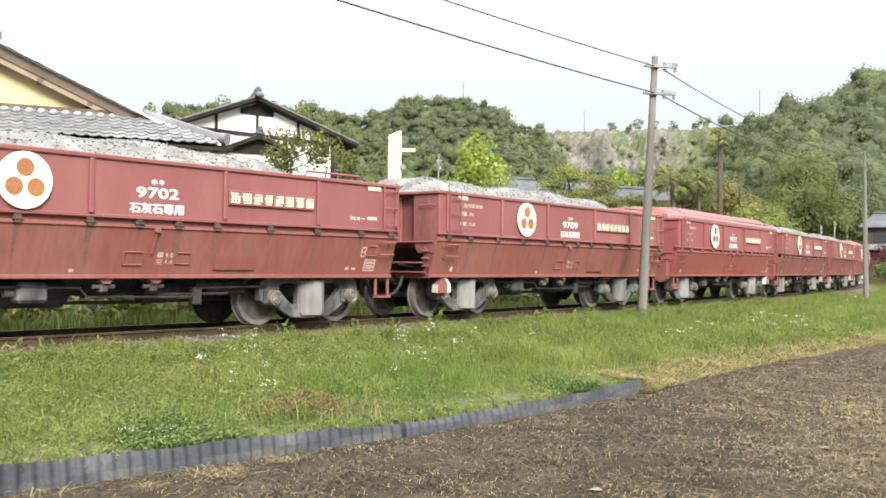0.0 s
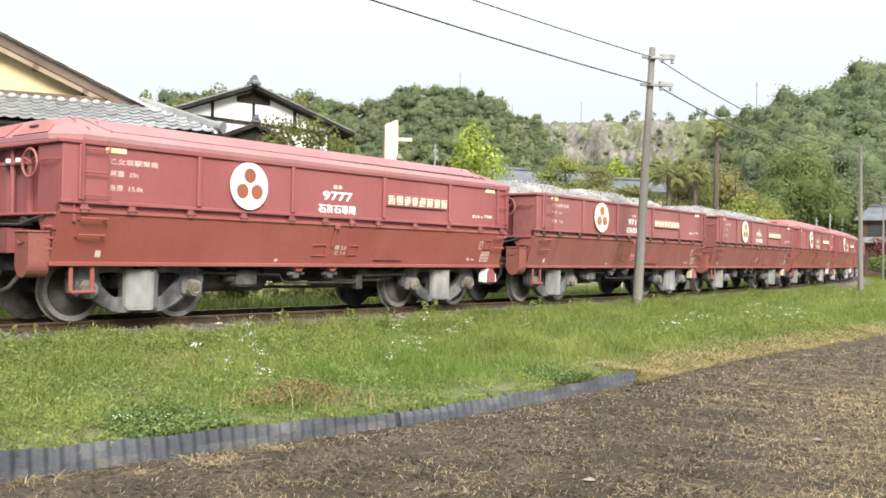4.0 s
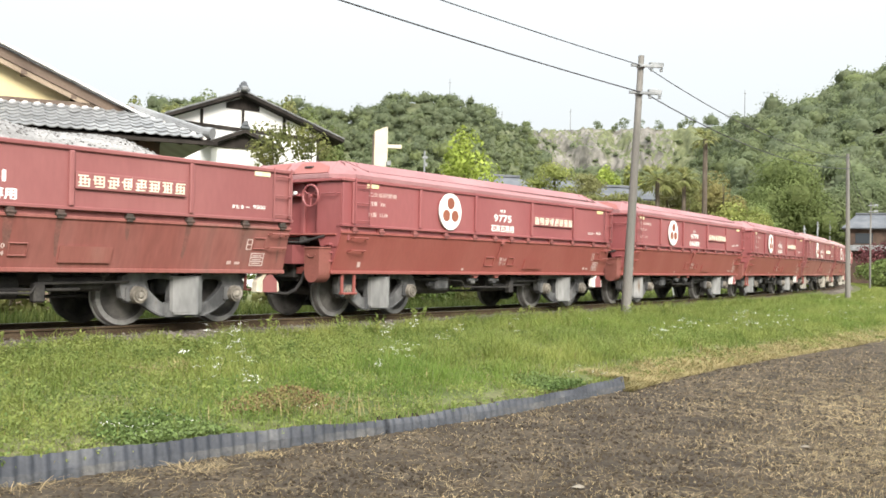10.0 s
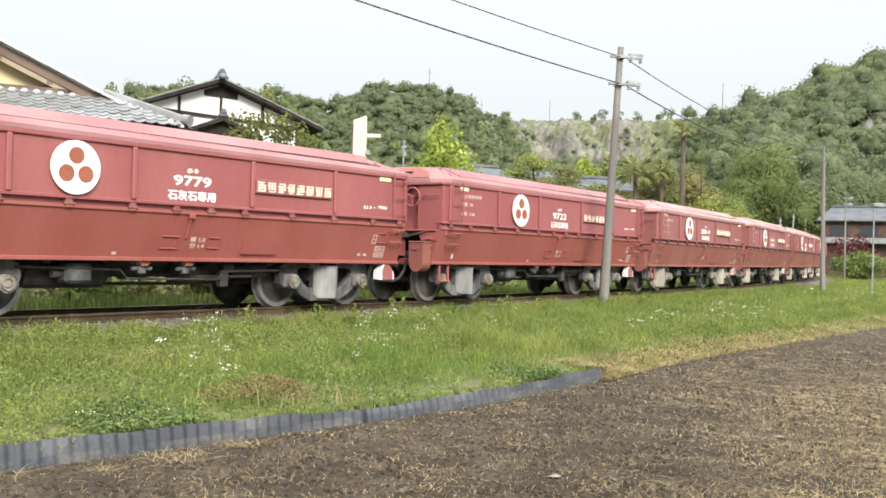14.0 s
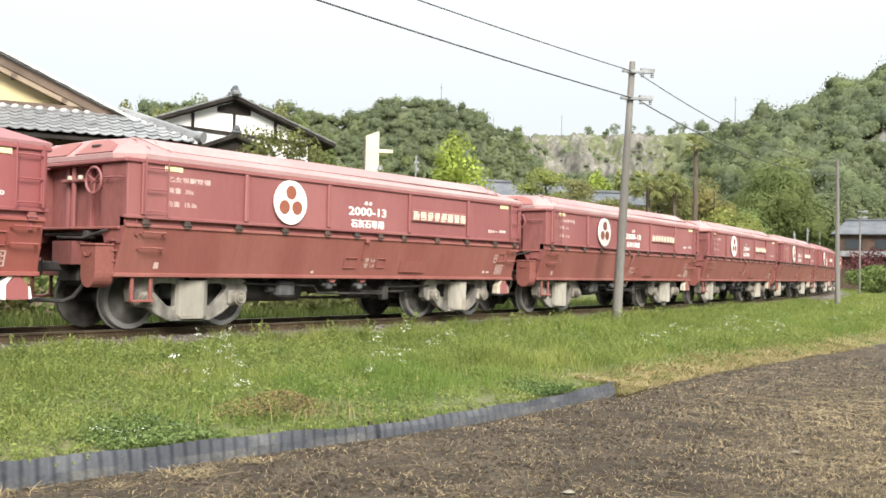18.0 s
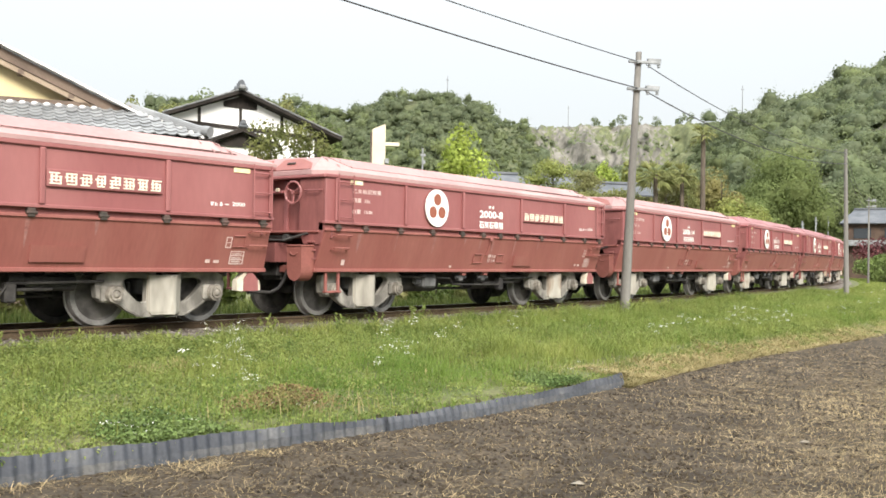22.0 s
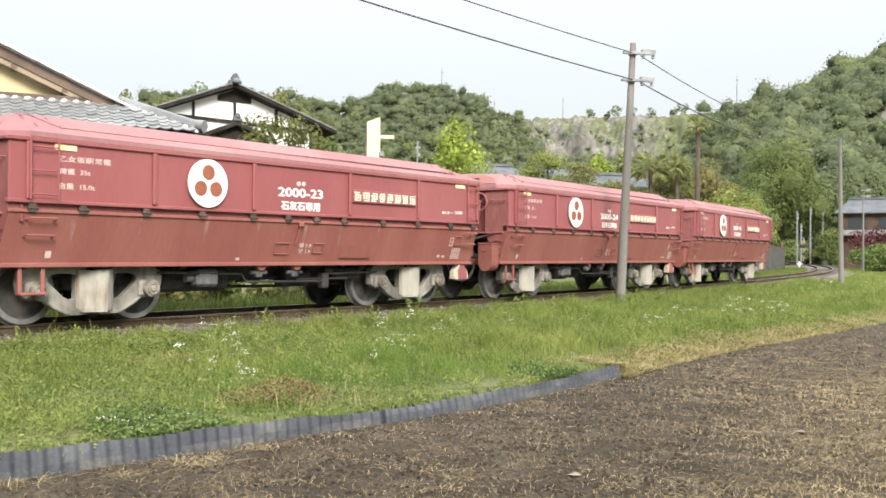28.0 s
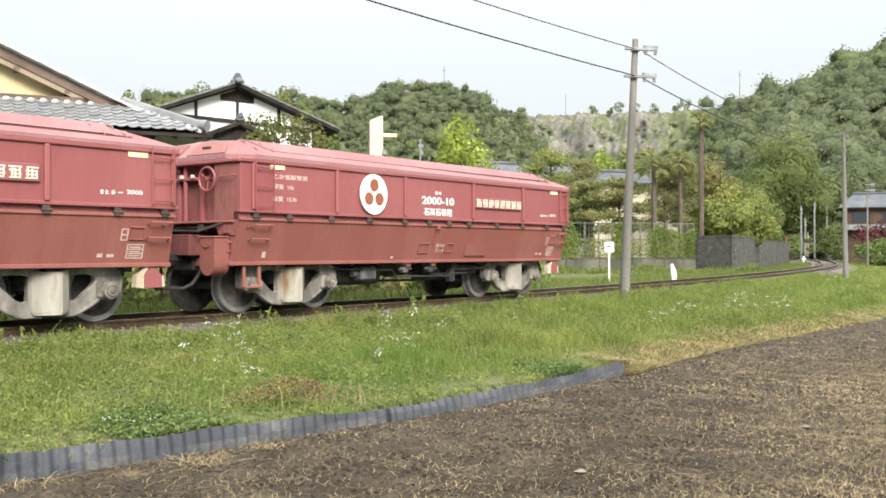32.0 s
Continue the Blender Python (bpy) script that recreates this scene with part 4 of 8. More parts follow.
# ---- stubble and straw of the field ----
def build_field():
    r = np.random.default_rng(31)
    n = 110000
    d = 4.5 + 26 * r.random(n) ** 1.6
    a = r.normal(0.05, 0.42, n)
    x, y = d * np.sin(a), d * np.cos(a)
    e = past_edge(x, y)
    # stubble, thicker to the east side
    dens = np.clip(0.12 + 0.10 * smooth_noise(x, y, 0.8, 41) + 0.10 * smooth_noise(x, y, 4.3, 45) + 0.5 * np.clip((x - 0.3 - 0.2 * y) / 2.2, 0, 1) * np.clip((17 - y) / 6, 0.25, 1), 0.06, 1)
    keep = (e < -0.02) & (r.random(n) < dens)
    x, y = x[keep], y[keep]
    solo("stubble", blades("stubble", x, y, 0.05, 0.0018, STRAW, r, 0.9), None, "short rice stubble standing in the dark soil", "stubble", kind="stuff")
    # lying straws
    n = 300000
    d = 4.5 + 22 * r.random(n) ** 1.5
    a = r.normal(0.05, 0.42, n)
    around = r.random(n) < 0.12
    d, a = np.where(around, 14 * np.sqrt(r.random(n)), d), np.where(around, r.uniform(-3.14, 3.14, n), a)
    x, y = d * np.sin(a), d * np.cos(a)
    e = past_edge(x, y)
    dens = np.clip(0.08 + 0.08 * smooth_noise(x, y, 1.1, 43) + 0.08 * smooth_noise(x, y, 3.1, 44) + 0.08 * smooth_noise(x, y, 7.3, 46) + 0.72 * np.clip((x - 0.3 - 0.2 * y) / 2.2 + 0.25 * smooth_noise(x, y, 2.2, 47), 0, 1) * np.clip((17 - y) / 6, 0.22, 1), 0.03, 1)
    dens = np.where(e > -0.25, 0.16, dens)
    keep = (e < -0.03) & (r.random(n) < dens)
    x, y = x[keep], y[keep]
    m = len(x)
    a, L = r.uniform(0, 6.28, m), 0.03 + (0.13 + 0.08 * np.clip((x - 0.3 - 0.2 * y) / 2.2, 0, 1)) * r.random(m) ** 2
    w = 0.0008 + 0.00011 * np.hypot(x, y)
    z = ground_z(x, y) + 0.008
    c, s = np.cos(a), np.sin(a)
    lift = r.uniform(0, 0.022, m)
    v = np.empty((m, 6, 3))
    for k, (u, q, h) in enumerate(((-1, -1, 0), (-1, 1, 0), (0, 1, 1), (0, -1, 1), (1, 1, 0.2), (1, -1, 0.2))):
        v[:, k] = np.stack([x + c * L / 2 * u - s * w * q, y + s * L / 2 * u + c * w * q, z + lift * h], 1)
    idx = np.array([0, 1, 2, 3, 3, 2, 4, 5])[None] + np.arange(m)[:, None] * 6
    solo("straw", raw_mesh("straw", v.reshape(-1, 3), np.full(2 * m, 4), STRAW, idx.ravel()), None, "loose broken straw lying on the soil", "straw", kind="stuff")
    # clods
    n = 46000
    d = 4.5 + 16 * r.random(n) ** 1.4
    a = r.normal(0.05, 0.42, n)
    x, y = d * np.sin(a), d * np.cos(a)
    keep = past_edge(x, y) < -0.05
    x, y = x[keep], y[keep]
    solo("clods", stones_mesh("clods", np.stack([x, y, ground_z(x, y)], 1), 0.016, SOIL, r), None, "small dark clods of earth on the field", "soil", kind="stuff")
    # tufts of dead straw by the sheet
    for k, (cx, cy, sz) in enumerate([(-2.88, 6.44, 0.30), (-1.82, 7.05, 0.30), (-1.43, 7.63, 0.20), (-2.24, 6.66, 0.20), (1.01, 10.10, 0.15), (1.68, 11.47, 0.20), (-0.80, 8.08, 0.12)]):
        q = np.clip(r.normal(size=(130, 2)), -1.7, 1.7) * sz * (0.42, 0.28)
        me = blades("tuft", cx + q[:, 0], cy + q[:, 1], sz * 0.20, 0.003, STRAW, r, 7.0, z=np.full(130, FIELD_Z))
        solo("straw_tuft", me, None, "tuft of dead straw lying against the sheet", "straw tuft", group="tufts by the sheet")
    st = Shape()
    stone_pts = [(1, 0, .1), (.6, .7, 0), (-.5, .8, .1), (-1, .1, 0), (-.5, -.7, .1), (.6, -.6, 0), (.2, .1, .55), (0, 0, -.3)]
    st.add([(p[0] * 0.05, p[1] * 0.035, p[2] * 0.04) for p in stone_pts], [(i, (i + 1) % 6, 6) for i in range(6)] + [((i + 1) % 6, i, 7) for i in range(6)])
    for px, py in [(3.13, 8.38), (0.93, 6.68)]:
        solo("field_stone", st, FIELD_STONE, "pale grey stone half sunk in the field soil", "stone", pose(px, py, FIELD_Z + 0.02), group="stones in the field")


build_field()


# ---- the limestone train ----
PITCH, X0, X1 = 10.663, -4.66, 4.88
RIM, LIP, DOOR_TOP, DOOR_BOT, DOOR_Y = 2.33, 1.56, 1.45, 0.79, 1.12
HINGES = (-4.36, -3.68, -2.75, -1.82, -0.88, -0.17, 0.44, 1.08, 2.05, 3.0, 3.98, 4.70)


def text_mesh(words, height, material, extrude=0.002, squeeze=1.0, bold=0.0):
    """Painted lettering, centred, as a thin mesh standing in the xz plane."""
    cu = bpy.data.curves.new("lettering", "FONT")
    cu.body, cu.size, cu.align_x, cu.align_y = words, height * 1.37, "CENTER", "BOTTOM"
    cu.resolution_u = 3
    ob = bpy.data.objects.new("lettering", cu)
    scene.collection.objects.link(ob)
    bpy.context.view_layer.update()
    me = bpy.data.meshes.new_from_object(ob.evaluated_get(bpy.context.evaluated_depsgraph_get()))
    bpy.data.objects.remove(ob)
    me.transform(Matrix.Rotation(radians(90), 4, "X") @ Matrix.Diagonal((squeeze, 1, 1, 1)))
    if bold:
        # thicker strokes: the same outline painted again a little to the sides
        bm = bmesh.new()
        for k, (dx, dz) in enumerate(((-bold, 0), (bold, 0), (0, bold * 0.6), (0, -bold * 0.6))):
            me.transform(Matrix.Translation((dx, 0.0002 * k, dz)))
            bm.from_mesh(me)
            me.transform(Matrix.Translation((-dx, -0.0002 * k, -dz)))
        bm.to_mesh(me)
        bm.free()
    me.materials.clear()
    me.materials.append(material)
    return me


def door_y(z):
    return DOOR_Y + (HALF - 0.01 - DOOR_Y) * (z - DOOR_BOT) / (DOOR_TOP - DOOR_BOT)


def build_wheelset():
    s = Shape()
    prof = [(0.06, -0.69), (0.09, -0.68), (0.10, -0.62), (0.12, -0.615), (0.33, -0.585), (0.355, -0.615), (0.425, -0.62), (0.43, -0.61), (0.435, -0.515), (0.458, -0.505), (0.455, -0.485),
            (0.36, -0.48), (0.34, -0.53), (0.13, -0.55), (0.11, -0.49), (0.085, -0.48)]
    for sign in (1, -1):
        k = len(s.f)
        s.lathe([(r, h * sign) for r, h in prof], 28)
        for j in range(len(s.f) - k):
            if j // 28 in (5, 6, 7, 8):
                s.m[k + j] = 1
        # dimples that show the turning
        for i in range(3):
            a = i * 2.0944
            s.rod((0.22 * math.cos(a), 0.604 * -sign, 0.22 * math.sin(a)), (0.22 * math.cos(a), 0.59 * -sign, 0.22 * math.sin(a)), 0.022, 8)
    s.rod((0, -0.72, 0), (0, 0.72, 0), 0.075, 14)
    return s.mesh("wheelset", [WHEEL, TREAD], True)


def build_bogie(parent, x):
    """A cast three-piece bogie: two side frames, bolster, axle boxes, springs' cover plates and two wheelsets."""
    bolster = Shape().box(-0.22, 0.22, -0.82, 0.82, 0.42, 0.66, 0.03).box(-0.3, 0.3, -0.3, 0.3, 0.6, 0.8, 0.02)
    bog = part("bogie", bolster, BOGIE, parent, "grey cast-steel bogie coated with limestone dust", pose(x, 0, 0))
    for sgn in (-1, 1):
        y0, y1 = sorted((sgn * 0.79, sgn * 0.91))
        f = Shape()
        for k in (-1, 1):
            rim = [(0.12, 0.745), (0.36, 0.745), (0.66, 0.745), (0.93, 0.74), (1.03, 0.69), (1.06, 0.56), (1.03, 0.40), (0.90, 0.335), (0.74, 0.33), (0.57, 0.22), (0.40, 0.135), (0.12, 0.12)]
            hole = [(0.25, 0.645), (0.34, 0.67), (0.50, 0.675), (0.61, 0.66), (0.66, 0.62), (0.665, 0.57), (0.63, 0.515), (0.565, 0.455), (0.50, 0.395), (0.43, 0.335), (0.35, 0.30), (0.26, 0.33)]
            n = len(rim)
            vs = [(k * x, y, z) for y in (y0, y1) for x, z in rim + hole]
            fs = []
            for i in range(n):
                j = (i + 1) % n
                fs += [(i, j, n + j, n + i), (2 * n + i, 2 * n + j, 3 * n + j, 3 * n + i), (i, j, 2 * n + j, 2 * n + i), (n + i, n + j, 3 * n + j, 3 * n + i)]
            f.add(vs, fs)
            f.pipe([(k * q[0], (y0 + y1) / 2 + sgn * 0.045, q[1]) for q in ((1.03, 0.42), (0.90, 0.345), (0.74, 0.34), (0.57, 0.23), (0.40, 0.145), (0.14, 0.13))], 0.026, 6)
            f.pipe([(k * q[0] * 1.0, (y0 + y1) / 2 + sgn * 0.045, q[1]) for q in hole + hole[:1]], 0.016, 5)
        f.prism([(-0.36, 0.12), (0.36, 0.12), (0.28, 0.21), (-0.28, 0.21)], y0 - 0.02, y1 + 0.02)
        fr = part("side_frame", f, BOGIE, bog)
        out = sgn * 0.91
        c = Shape()
        plan = [(-0.27, out), (-0.25, out + sgn * 0.05), (0.05, out + sgn * 0.17), (0.10, out + sgn * 0.17), (0.25, out + sgn * 0.06), (0.26, out)]
        n = len(plan)
        vs = []
        for z, shrink in ((0.15, 0.86), (0.19, 0.97), (0.66, 1.0), (0.70, 0.98)):
            vs += [(x * shrink, y, z) for x, y in plan]
        c.add(vs, [(a * n + i, a * n + (i + 1) % n, (a + 1) * n + (i + 1) % n, (a + 1) * n + i) for a in range(3) for i in range(n)] + [tuple(range(n)), tuple(range(3 * n, 4 * n))])
        part("spring_cover", c, BOGIE_PALE, bog, "pale dusted spring cover box")
        c = Shape()
        top = [(-0.02, out - sgn * 0.02), (0.02, out + sgn * 0.17), (0.11, out + sgn * 0.17), (0.24, out + sgn * 0.07), (0.24, out - sgn * 0.02)]
        c.add([(x, y, 0.745 - 0.28 * abs(y - out)) for x, y in top] + [(x, y, 0.72 - 0.28 * abs(y - out)) for x, y in top], [tuple(range(5)), tuple(range(5, 10))] + [(i, (i + 1) % 5, 5 + (i + 1) % 5, 5 + i) for i in range(5)])
        part("cover_lid", c, BOGIE_PALE, bog)
        for k in (-0.825, 0.825):
            b = Shape()
            ya, yb = sorted((sgn * 0.77, sgn * 0.97))
            b.box(k - 0.16, k + 0.16, ya, yb, 0.33, 0.56, 0.03)
            part("axle_box", b, BOGIE, bog)
            b = Shape().rod((k, sgn * 0.95, 0.44), (k, sgn * 1.04, 0.44), 0.125, 18, 0.115)
            b.lathe([(0.085, 0), (0.085, sgn * 0.025), (0.065, sgn * 0.025), (0.055, sgn * 0.01), (0.03, sgn * 0.03), (0.004, sgn * 0.03)], 16, (k, sgn * 1.04, 0.44))
            for q in range(3):
                a = q * 2.1 + 0.5
                b.rod((k + 0.075 * math.cos(a), sgn * 1.03, 0.44 + 0.075 * math.sin(a)), (k + 0.075 * math.cos(a), sgn * 1.055, 0.44 + 0.075 * math.sin(a)), 0.014, 6)
            part("axle_cap", b, CAP, bog, "pale dusty axle cap")
    for k in (-0.825, 0.825):
        shoe = Shape()
        inner = k - math.copysign(0.47, k)
        for sgn in (-1, 1):
            shoe.box(inner - 0.03, inner + 0.03, sgn * 0.56 - 0.05, sgn * 0.56 + 0.05, 0.28, 0.60, 0.015)
        shoe.rod((inner, -0.6, 0.42), (inner, 0.6, 0.42), 0.03, 8)
        part("brake_beam", shoe, DARK, bog)
        part("wheelset", WHEELSET, None, bog, at=pose(k, 0, 0.43))
    return bog


WHEELSET = build_wheelset()


def build_wagon():
    w = thing("hopper_wagon", "red-brown steel limestone hopper wagon on dusty grey bogies", "hopper wagon", group="wagons of the train")
    # upper box
    for sgn in (-1, 1):
        ya, yb = sorted((sgn * (HALF - 0.035), sgn * HALF))
        part("upper_side", Shape().box(X0, X1, ya, yb, LIP, RIM, 0.008), RED, w)
        ya, yb = sorted((sgn * (HALF - 0.06), sgn * (HALF + 0.035)))
        part("top_rail", Shape().box(X0 - 0.03, X1 + 0.03, ya, yb, RIM - 0.05, RIM + 0.012, 0.012), RED, w)
        ya, yb = sorted((sgn * (HALF - 0.06), sgn * (HALF + 0.02)))
        part("bottom_flange", Shape().box(X0 - 0.02, X1 + 0.02, ya, yb, LIP - 0.028, LIP + 0.02, 0.008), RED, w)
        for x in (-4.42, -2.63, -0.88, 1.2, 3.0, X1 - 0.06):
            ya, yb = sorted((sgn * HALF, sgn * (HALF + 0.045)))
            part("stanchion", Shape().box(x - 0.035, x + 0.035, ya, yb, LIP + 0.02, RIM - 0.05, 0.012), RED, w)
        # hinge beam in the recess and the tilting side door below
        ya, yb = sorted((sgn * (HALF - 0.16), sgn * (HALF - 0.05)))
        part("hinge_beam", Shape().box(X0, X1, ya, yb, DOOR_TOP - 0.03, LIP, 0.01), RED_END, w)
        d = Shape()
        t, b = sgn * (HALF - 0.01), sgn * DOOR_Y
        xt0, xt1, xb0, xb1 = X0 + 0.02, X1 - 0.02, X0 - 0.03, X1 + 0.02
        d.add([(xt0, t, DOOR_TOP), (xt1, t, DOOR_TOP), (xb1, b, DOOR_BOT), (xb0, b, DOOR_BOT),
               (xt0, t - sgn * 0.03, DOOR_TOP), (xt1, t - sgn * 0.03, DOOR_TOP), (xb1, b - sgn * 0.03, DOOR_BOT), (xb0, b - sgn * 0.03, DOOR_BOT)],
              [(0, 1, 2, 3), (4, 5, 6, 7), (0, 1, 5, 4), (1, 2, 6, 5), (2, 3, 7, 6), (3, 0, 4, 7)])
        ya, yb = sorted((t + sgn * 0.012, t - sgn * 0.035))
        d.box(xt0 - 0.02, xt1 + 0.02, ya, yb, DOOR_TOP - 0.035, DOOR_TOP + 0.01, 0.008)
        ya, yb = sorted((b + sgn * 0.03, b - sgn * 0.05))
        d.box(xb0 - 0.02, xb1 + 0.02, ya, yb, DOOR_BOT - 0.045, DOOR_BOT + 0.012, 0.008)
        door = part("side_door", d, RED_LOW, w, "tilting side door with worn red paint and dust streaks")
        for x in HINGES:
            h = Shape()
            ya, yb = sorted((sgn * (HALF - 0.06), sgn * (HALF + 0.02)))
            h.box(x - 0.05, x + 0.05, ya, yb, DOOR_TOP - 0.035, LIP - 0.03, 0.010)
            h.rod((x - 0.068, sgn * (HALF + 0.010), DOOR_TOP + 0.02), (x + 0.068, sgn * (HALF + 0.010), DOOR_TOP + 0.02), 0.020, 8)
            part("hinge", h, HINGE, door)
        bar = Shape().rod((0.10, sgn * (door_y(1.40) + 0.03), 1.40), (0.085, sgn * (door_y(1.08) + 0.02), 1.08), 0.016, 6).box(0.05, 0.15, min(sgn * HALF, sgn * (HALF + 0.03)), max(sgn * HALF, sgn * (HALF + 0.03)), 1.36, 1.43, 0.008)
        part("prop_bar", bar, RED_LOW, door)
        # raised frames and the hatch on the door
        def on_door(x, z):
            return (x, sgn * (door_y(z) + 0.012), z)
        for xa, xb, za, zb in ((-0.33, -0.03, 0.93, 1.10), (0.49, 0.72, 0.95, 1.10), (4.2, 4.42, 1.12, 1.28)):
            fr = Shape().pipe([on_door(xa, zb), on_door(xa, za), on_door(xb, za), on_door(xb, zb), on_door(xa, zb)], 0.012, 5)
            part("card_frame", fr, RED_LOW, door)
        hat = Shape()
        hat.add([on_door(1.14, 0.87), on_door(1.87, 0.87), on_door(1.87, 1.08), on_door(1.14, 1.08)] +
                [(x, y - sgn * 0.05, z) for x, y, z in (on_door(1.14, 0.87), on_door(1.87, 0.87), on_door(1.87, 1.08), on_door(1.14, 1.08))],
                [(0, 1, 2, 3), (4, 5, 6, 7), (0, 1, 5, 4), (1, 2, 6, 5), (2, 3, 7, 6), (3, 0, 4, 7)])
        hat.v = [(x, y + sgn * 0.02, z) for x, y, z in hat.v]
        part("hatch", hat, RED_LOW, door)
        # ladders at both ends
        for xa, xb in ((-4.42, -4.06), (4.46, 4.80)):
            if sgn > 0:
                xa, xb = -xb + 0.2, -xa + 0.2
            lad = Shape()
            yo = sgn * (HALF + 0.07)
            for x in (xa, xb):
                lad.rod((x, yo, LIP + 0.02), (x, yo, RIM + 0.02), 0.012, 6)
            for z in (1.64, 1.93, 2.22):
                lad.rod((xa, yo, z), (xb, yo, z), 0.010, 6)
            part("ladder", lad, RED, w)
            for z in (1.12, 1.33):
                st = Shape().pipe([(xa, sgn * door_y(z), z), (xa, sgn * (door_y(z) + 0.09), z + 0.02), (xb, sgn * (door_y(z) + 0.09), z + 0.02), (xb, sgn * door_y(z), z)], 0.014, 5)
                part("step_rung", st, RED_LOW, door)
            bx = (xa + xb) / 2
            stir = Shape()
            bx += 0.10 if bx > 0 else 0.0
            for x in (bx - 0.15, bx + 0.15):
                stir.box(x - 0.025, x + 0.025, sgn * 1.09 - 0.02, sgn * 1.09 + 0.02, 0.42, 0.80, 0.006)
            stir.box(bx - 0.17, bx + 0.17, sgn * 1.09 - 0.07, sgn * 1.09 + 0.05, 0.40, 0.435, 0.008)
            stir.box(bx - 0.20, bx + 0.20, sgn * 1.09 - 0.03, sgn * 1.09 + 0.03, 0.74, 0.79, 0.008)
            part("stirrup_step", stir, RED_LOW, w)
    # ends: corner panels, recessed middle, open space below with the draw and brake gear
    for sgn, xe in ((-1, X0), (1, X1)):
        xa, xb = sorted((xe - sgn * 0.20, xe - sgn * 0.16))
        part("end_wall", Shape().box(xa, xb, -HALF + 0.02, HALF - 0.02, 1.30, RIM, 0.006), RED_END, w)
        for y in (-1, 1):
            c = Shape()
            ya, yb = sorted((y * (HALF - 0.036), y * 0.74))
            xa, xb = sorted((xe, xe - sgn * 0.16))
            c.prism([(y * (HALF - 0.036), RIM - 0.055), (y * (HALF - 0.036), 1.44), (y * 1.22, 1.20), (y * 0.84, 1.20), (y * 0.74, 1.40), (y * 0.74, RIM - 0.055)], xa, xb, "x")
            part("corner_panel", c, RED_END, w)
            gu = Shape().add([(xe - sgn * 0.02, y * 1.30, 1.42), (xe - sgn * 0.02, y * 1.12, 1.42), (xe - sgn * 0.02, y * 0.96, DOOR_BOT), (xe - sgn * 0.02, y * 1.05, DOOR_BOT),
                              (xe - sgn * 0.06, y * 1.30, 1.42), (xe - sgn * 0.06, y * 1.12, 1.42), (xe - sgn * 0.06, y * 0.96, DOOR_BOT), (xe - sgn * 0.06, y * 1.05, DOOR_BOT)],
                             [(0, 1, 2, 3), (4, 5, 6, 7), (0, 1, 5, 4), (1, 2, 6, 5), (2, 3, 7, 6), (3, 0, 4, 7)])
            part("end_gusset", gu, RED_END, w)
            for z in (1.22, 1.08, 0.94):
                br = Shape().box(xe - 0.07, xe + 0.07, y * 1.04 - 0.07, y * 1.04 + 0.07, z, z + 0.035, 0.006)
                br.rod((xe, y * 1.04, z - 0.05), (xe, y * 1.04, z + 0.01), 0.03, 8)
                part("bracket", br, RED_END, w)
            gr = Shape().pipe([(xe, y * 0.92, 2.08), (xe + sgn * 0.07, y * 0.92, 2.08), (xe + sgn * 0.07, y * 1.24, 2.08), (xe, y * 1.24, 2.08)], 0.012, 5)
            part("grab_rail", gr, RED, w)
        xa, xb = sorted((xe - sgn * 0.30, xe + sgn * 0.05))
        part("end_top_lip", Shape().box(xa, xb, -HALF - 0.02, HALF + 0.02, RIM - 0.05, RIM + 0.006, 0.012), RED, w)
        for y in (-0.30, 0.25):
            xa, xb = sorted((xe - sgn * 0.16, xe - sgn * 0.10))
            part("end_rib", Shape().box(xa, xb, y - 0.04, y + 0.04, 1.42, RIM - 0.06, 0.008), RED, w)
        xa, xb = sorted((xe - sgn * 0.30, xe + sgn * 0.03))
        part("end_platform", Shape().box(xa, xb, -1.2, 1.2, 1.385, 1.42, 0.008), RED_LOW, w)
        # slope sheet below the platform, the shade there put into its dark colour
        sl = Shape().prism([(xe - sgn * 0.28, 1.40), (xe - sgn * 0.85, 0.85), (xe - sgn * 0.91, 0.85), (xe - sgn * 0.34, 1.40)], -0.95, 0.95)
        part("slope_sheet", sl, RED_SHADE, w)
        # draw gear
        cp = Shape()
        xa, xb = sorted((xe - sgn * 0.4, xe + sgn * 0.02))
        cp.box(xa, xb, -0.25, 0.25, 0.66, 1.02, 0.02)
        xa, xb = sorted((xe, sgn * PITCH / 2 - sgn * 0.12))
        cp.box(xa, xb, -0.07, 0.07, 0.80, 0.94, 0.02)
        xa, xb = sorted((sgn * PITCH / 2 - sgn * 0.22, sgn * PITCH / 2 - sgn * 0.01))
        cp.box(xa, xb, -0.14, 0.10, 0.72, 1.0, 0.04)
        part("coupler", cp, DARK, w)
        bend = [(xe + sgn * 0.02, -0.5, 0.78), (xe + sgn * 0.12, -0.52, 0.60), (xe + sgn * 0.22, -0.48, 0.46), (xe + sgn * 0.32, -0.4, 0.40), (sgn * (PITCH / 2 - 0.02), -0.3, 0.42)]
        part("air_hose", Shape().pipe(bend, 0.028, 7), DARK, w)
        hb = Shape().box(-0.03, 0.03, -1.08, 1.08, -0.06, 0.06, 0.01).moved(pose(xe - sgn * 0.06, 0, 0.79))
        part("head_stock", hb, RED_LOW, w)
    # brake end: handwheel, column, rounded gear boxes
    hw = Shape()
    hy = -0.64
    ring = [(X0 - 0.06, hy + 0.18 * math.cos(a), 2.05 + 0.18 * math.sin(a)) for a in np.linspace(0, 2 * math.pi, 21)]
    hw.pipe(ring, 0.019, 6)
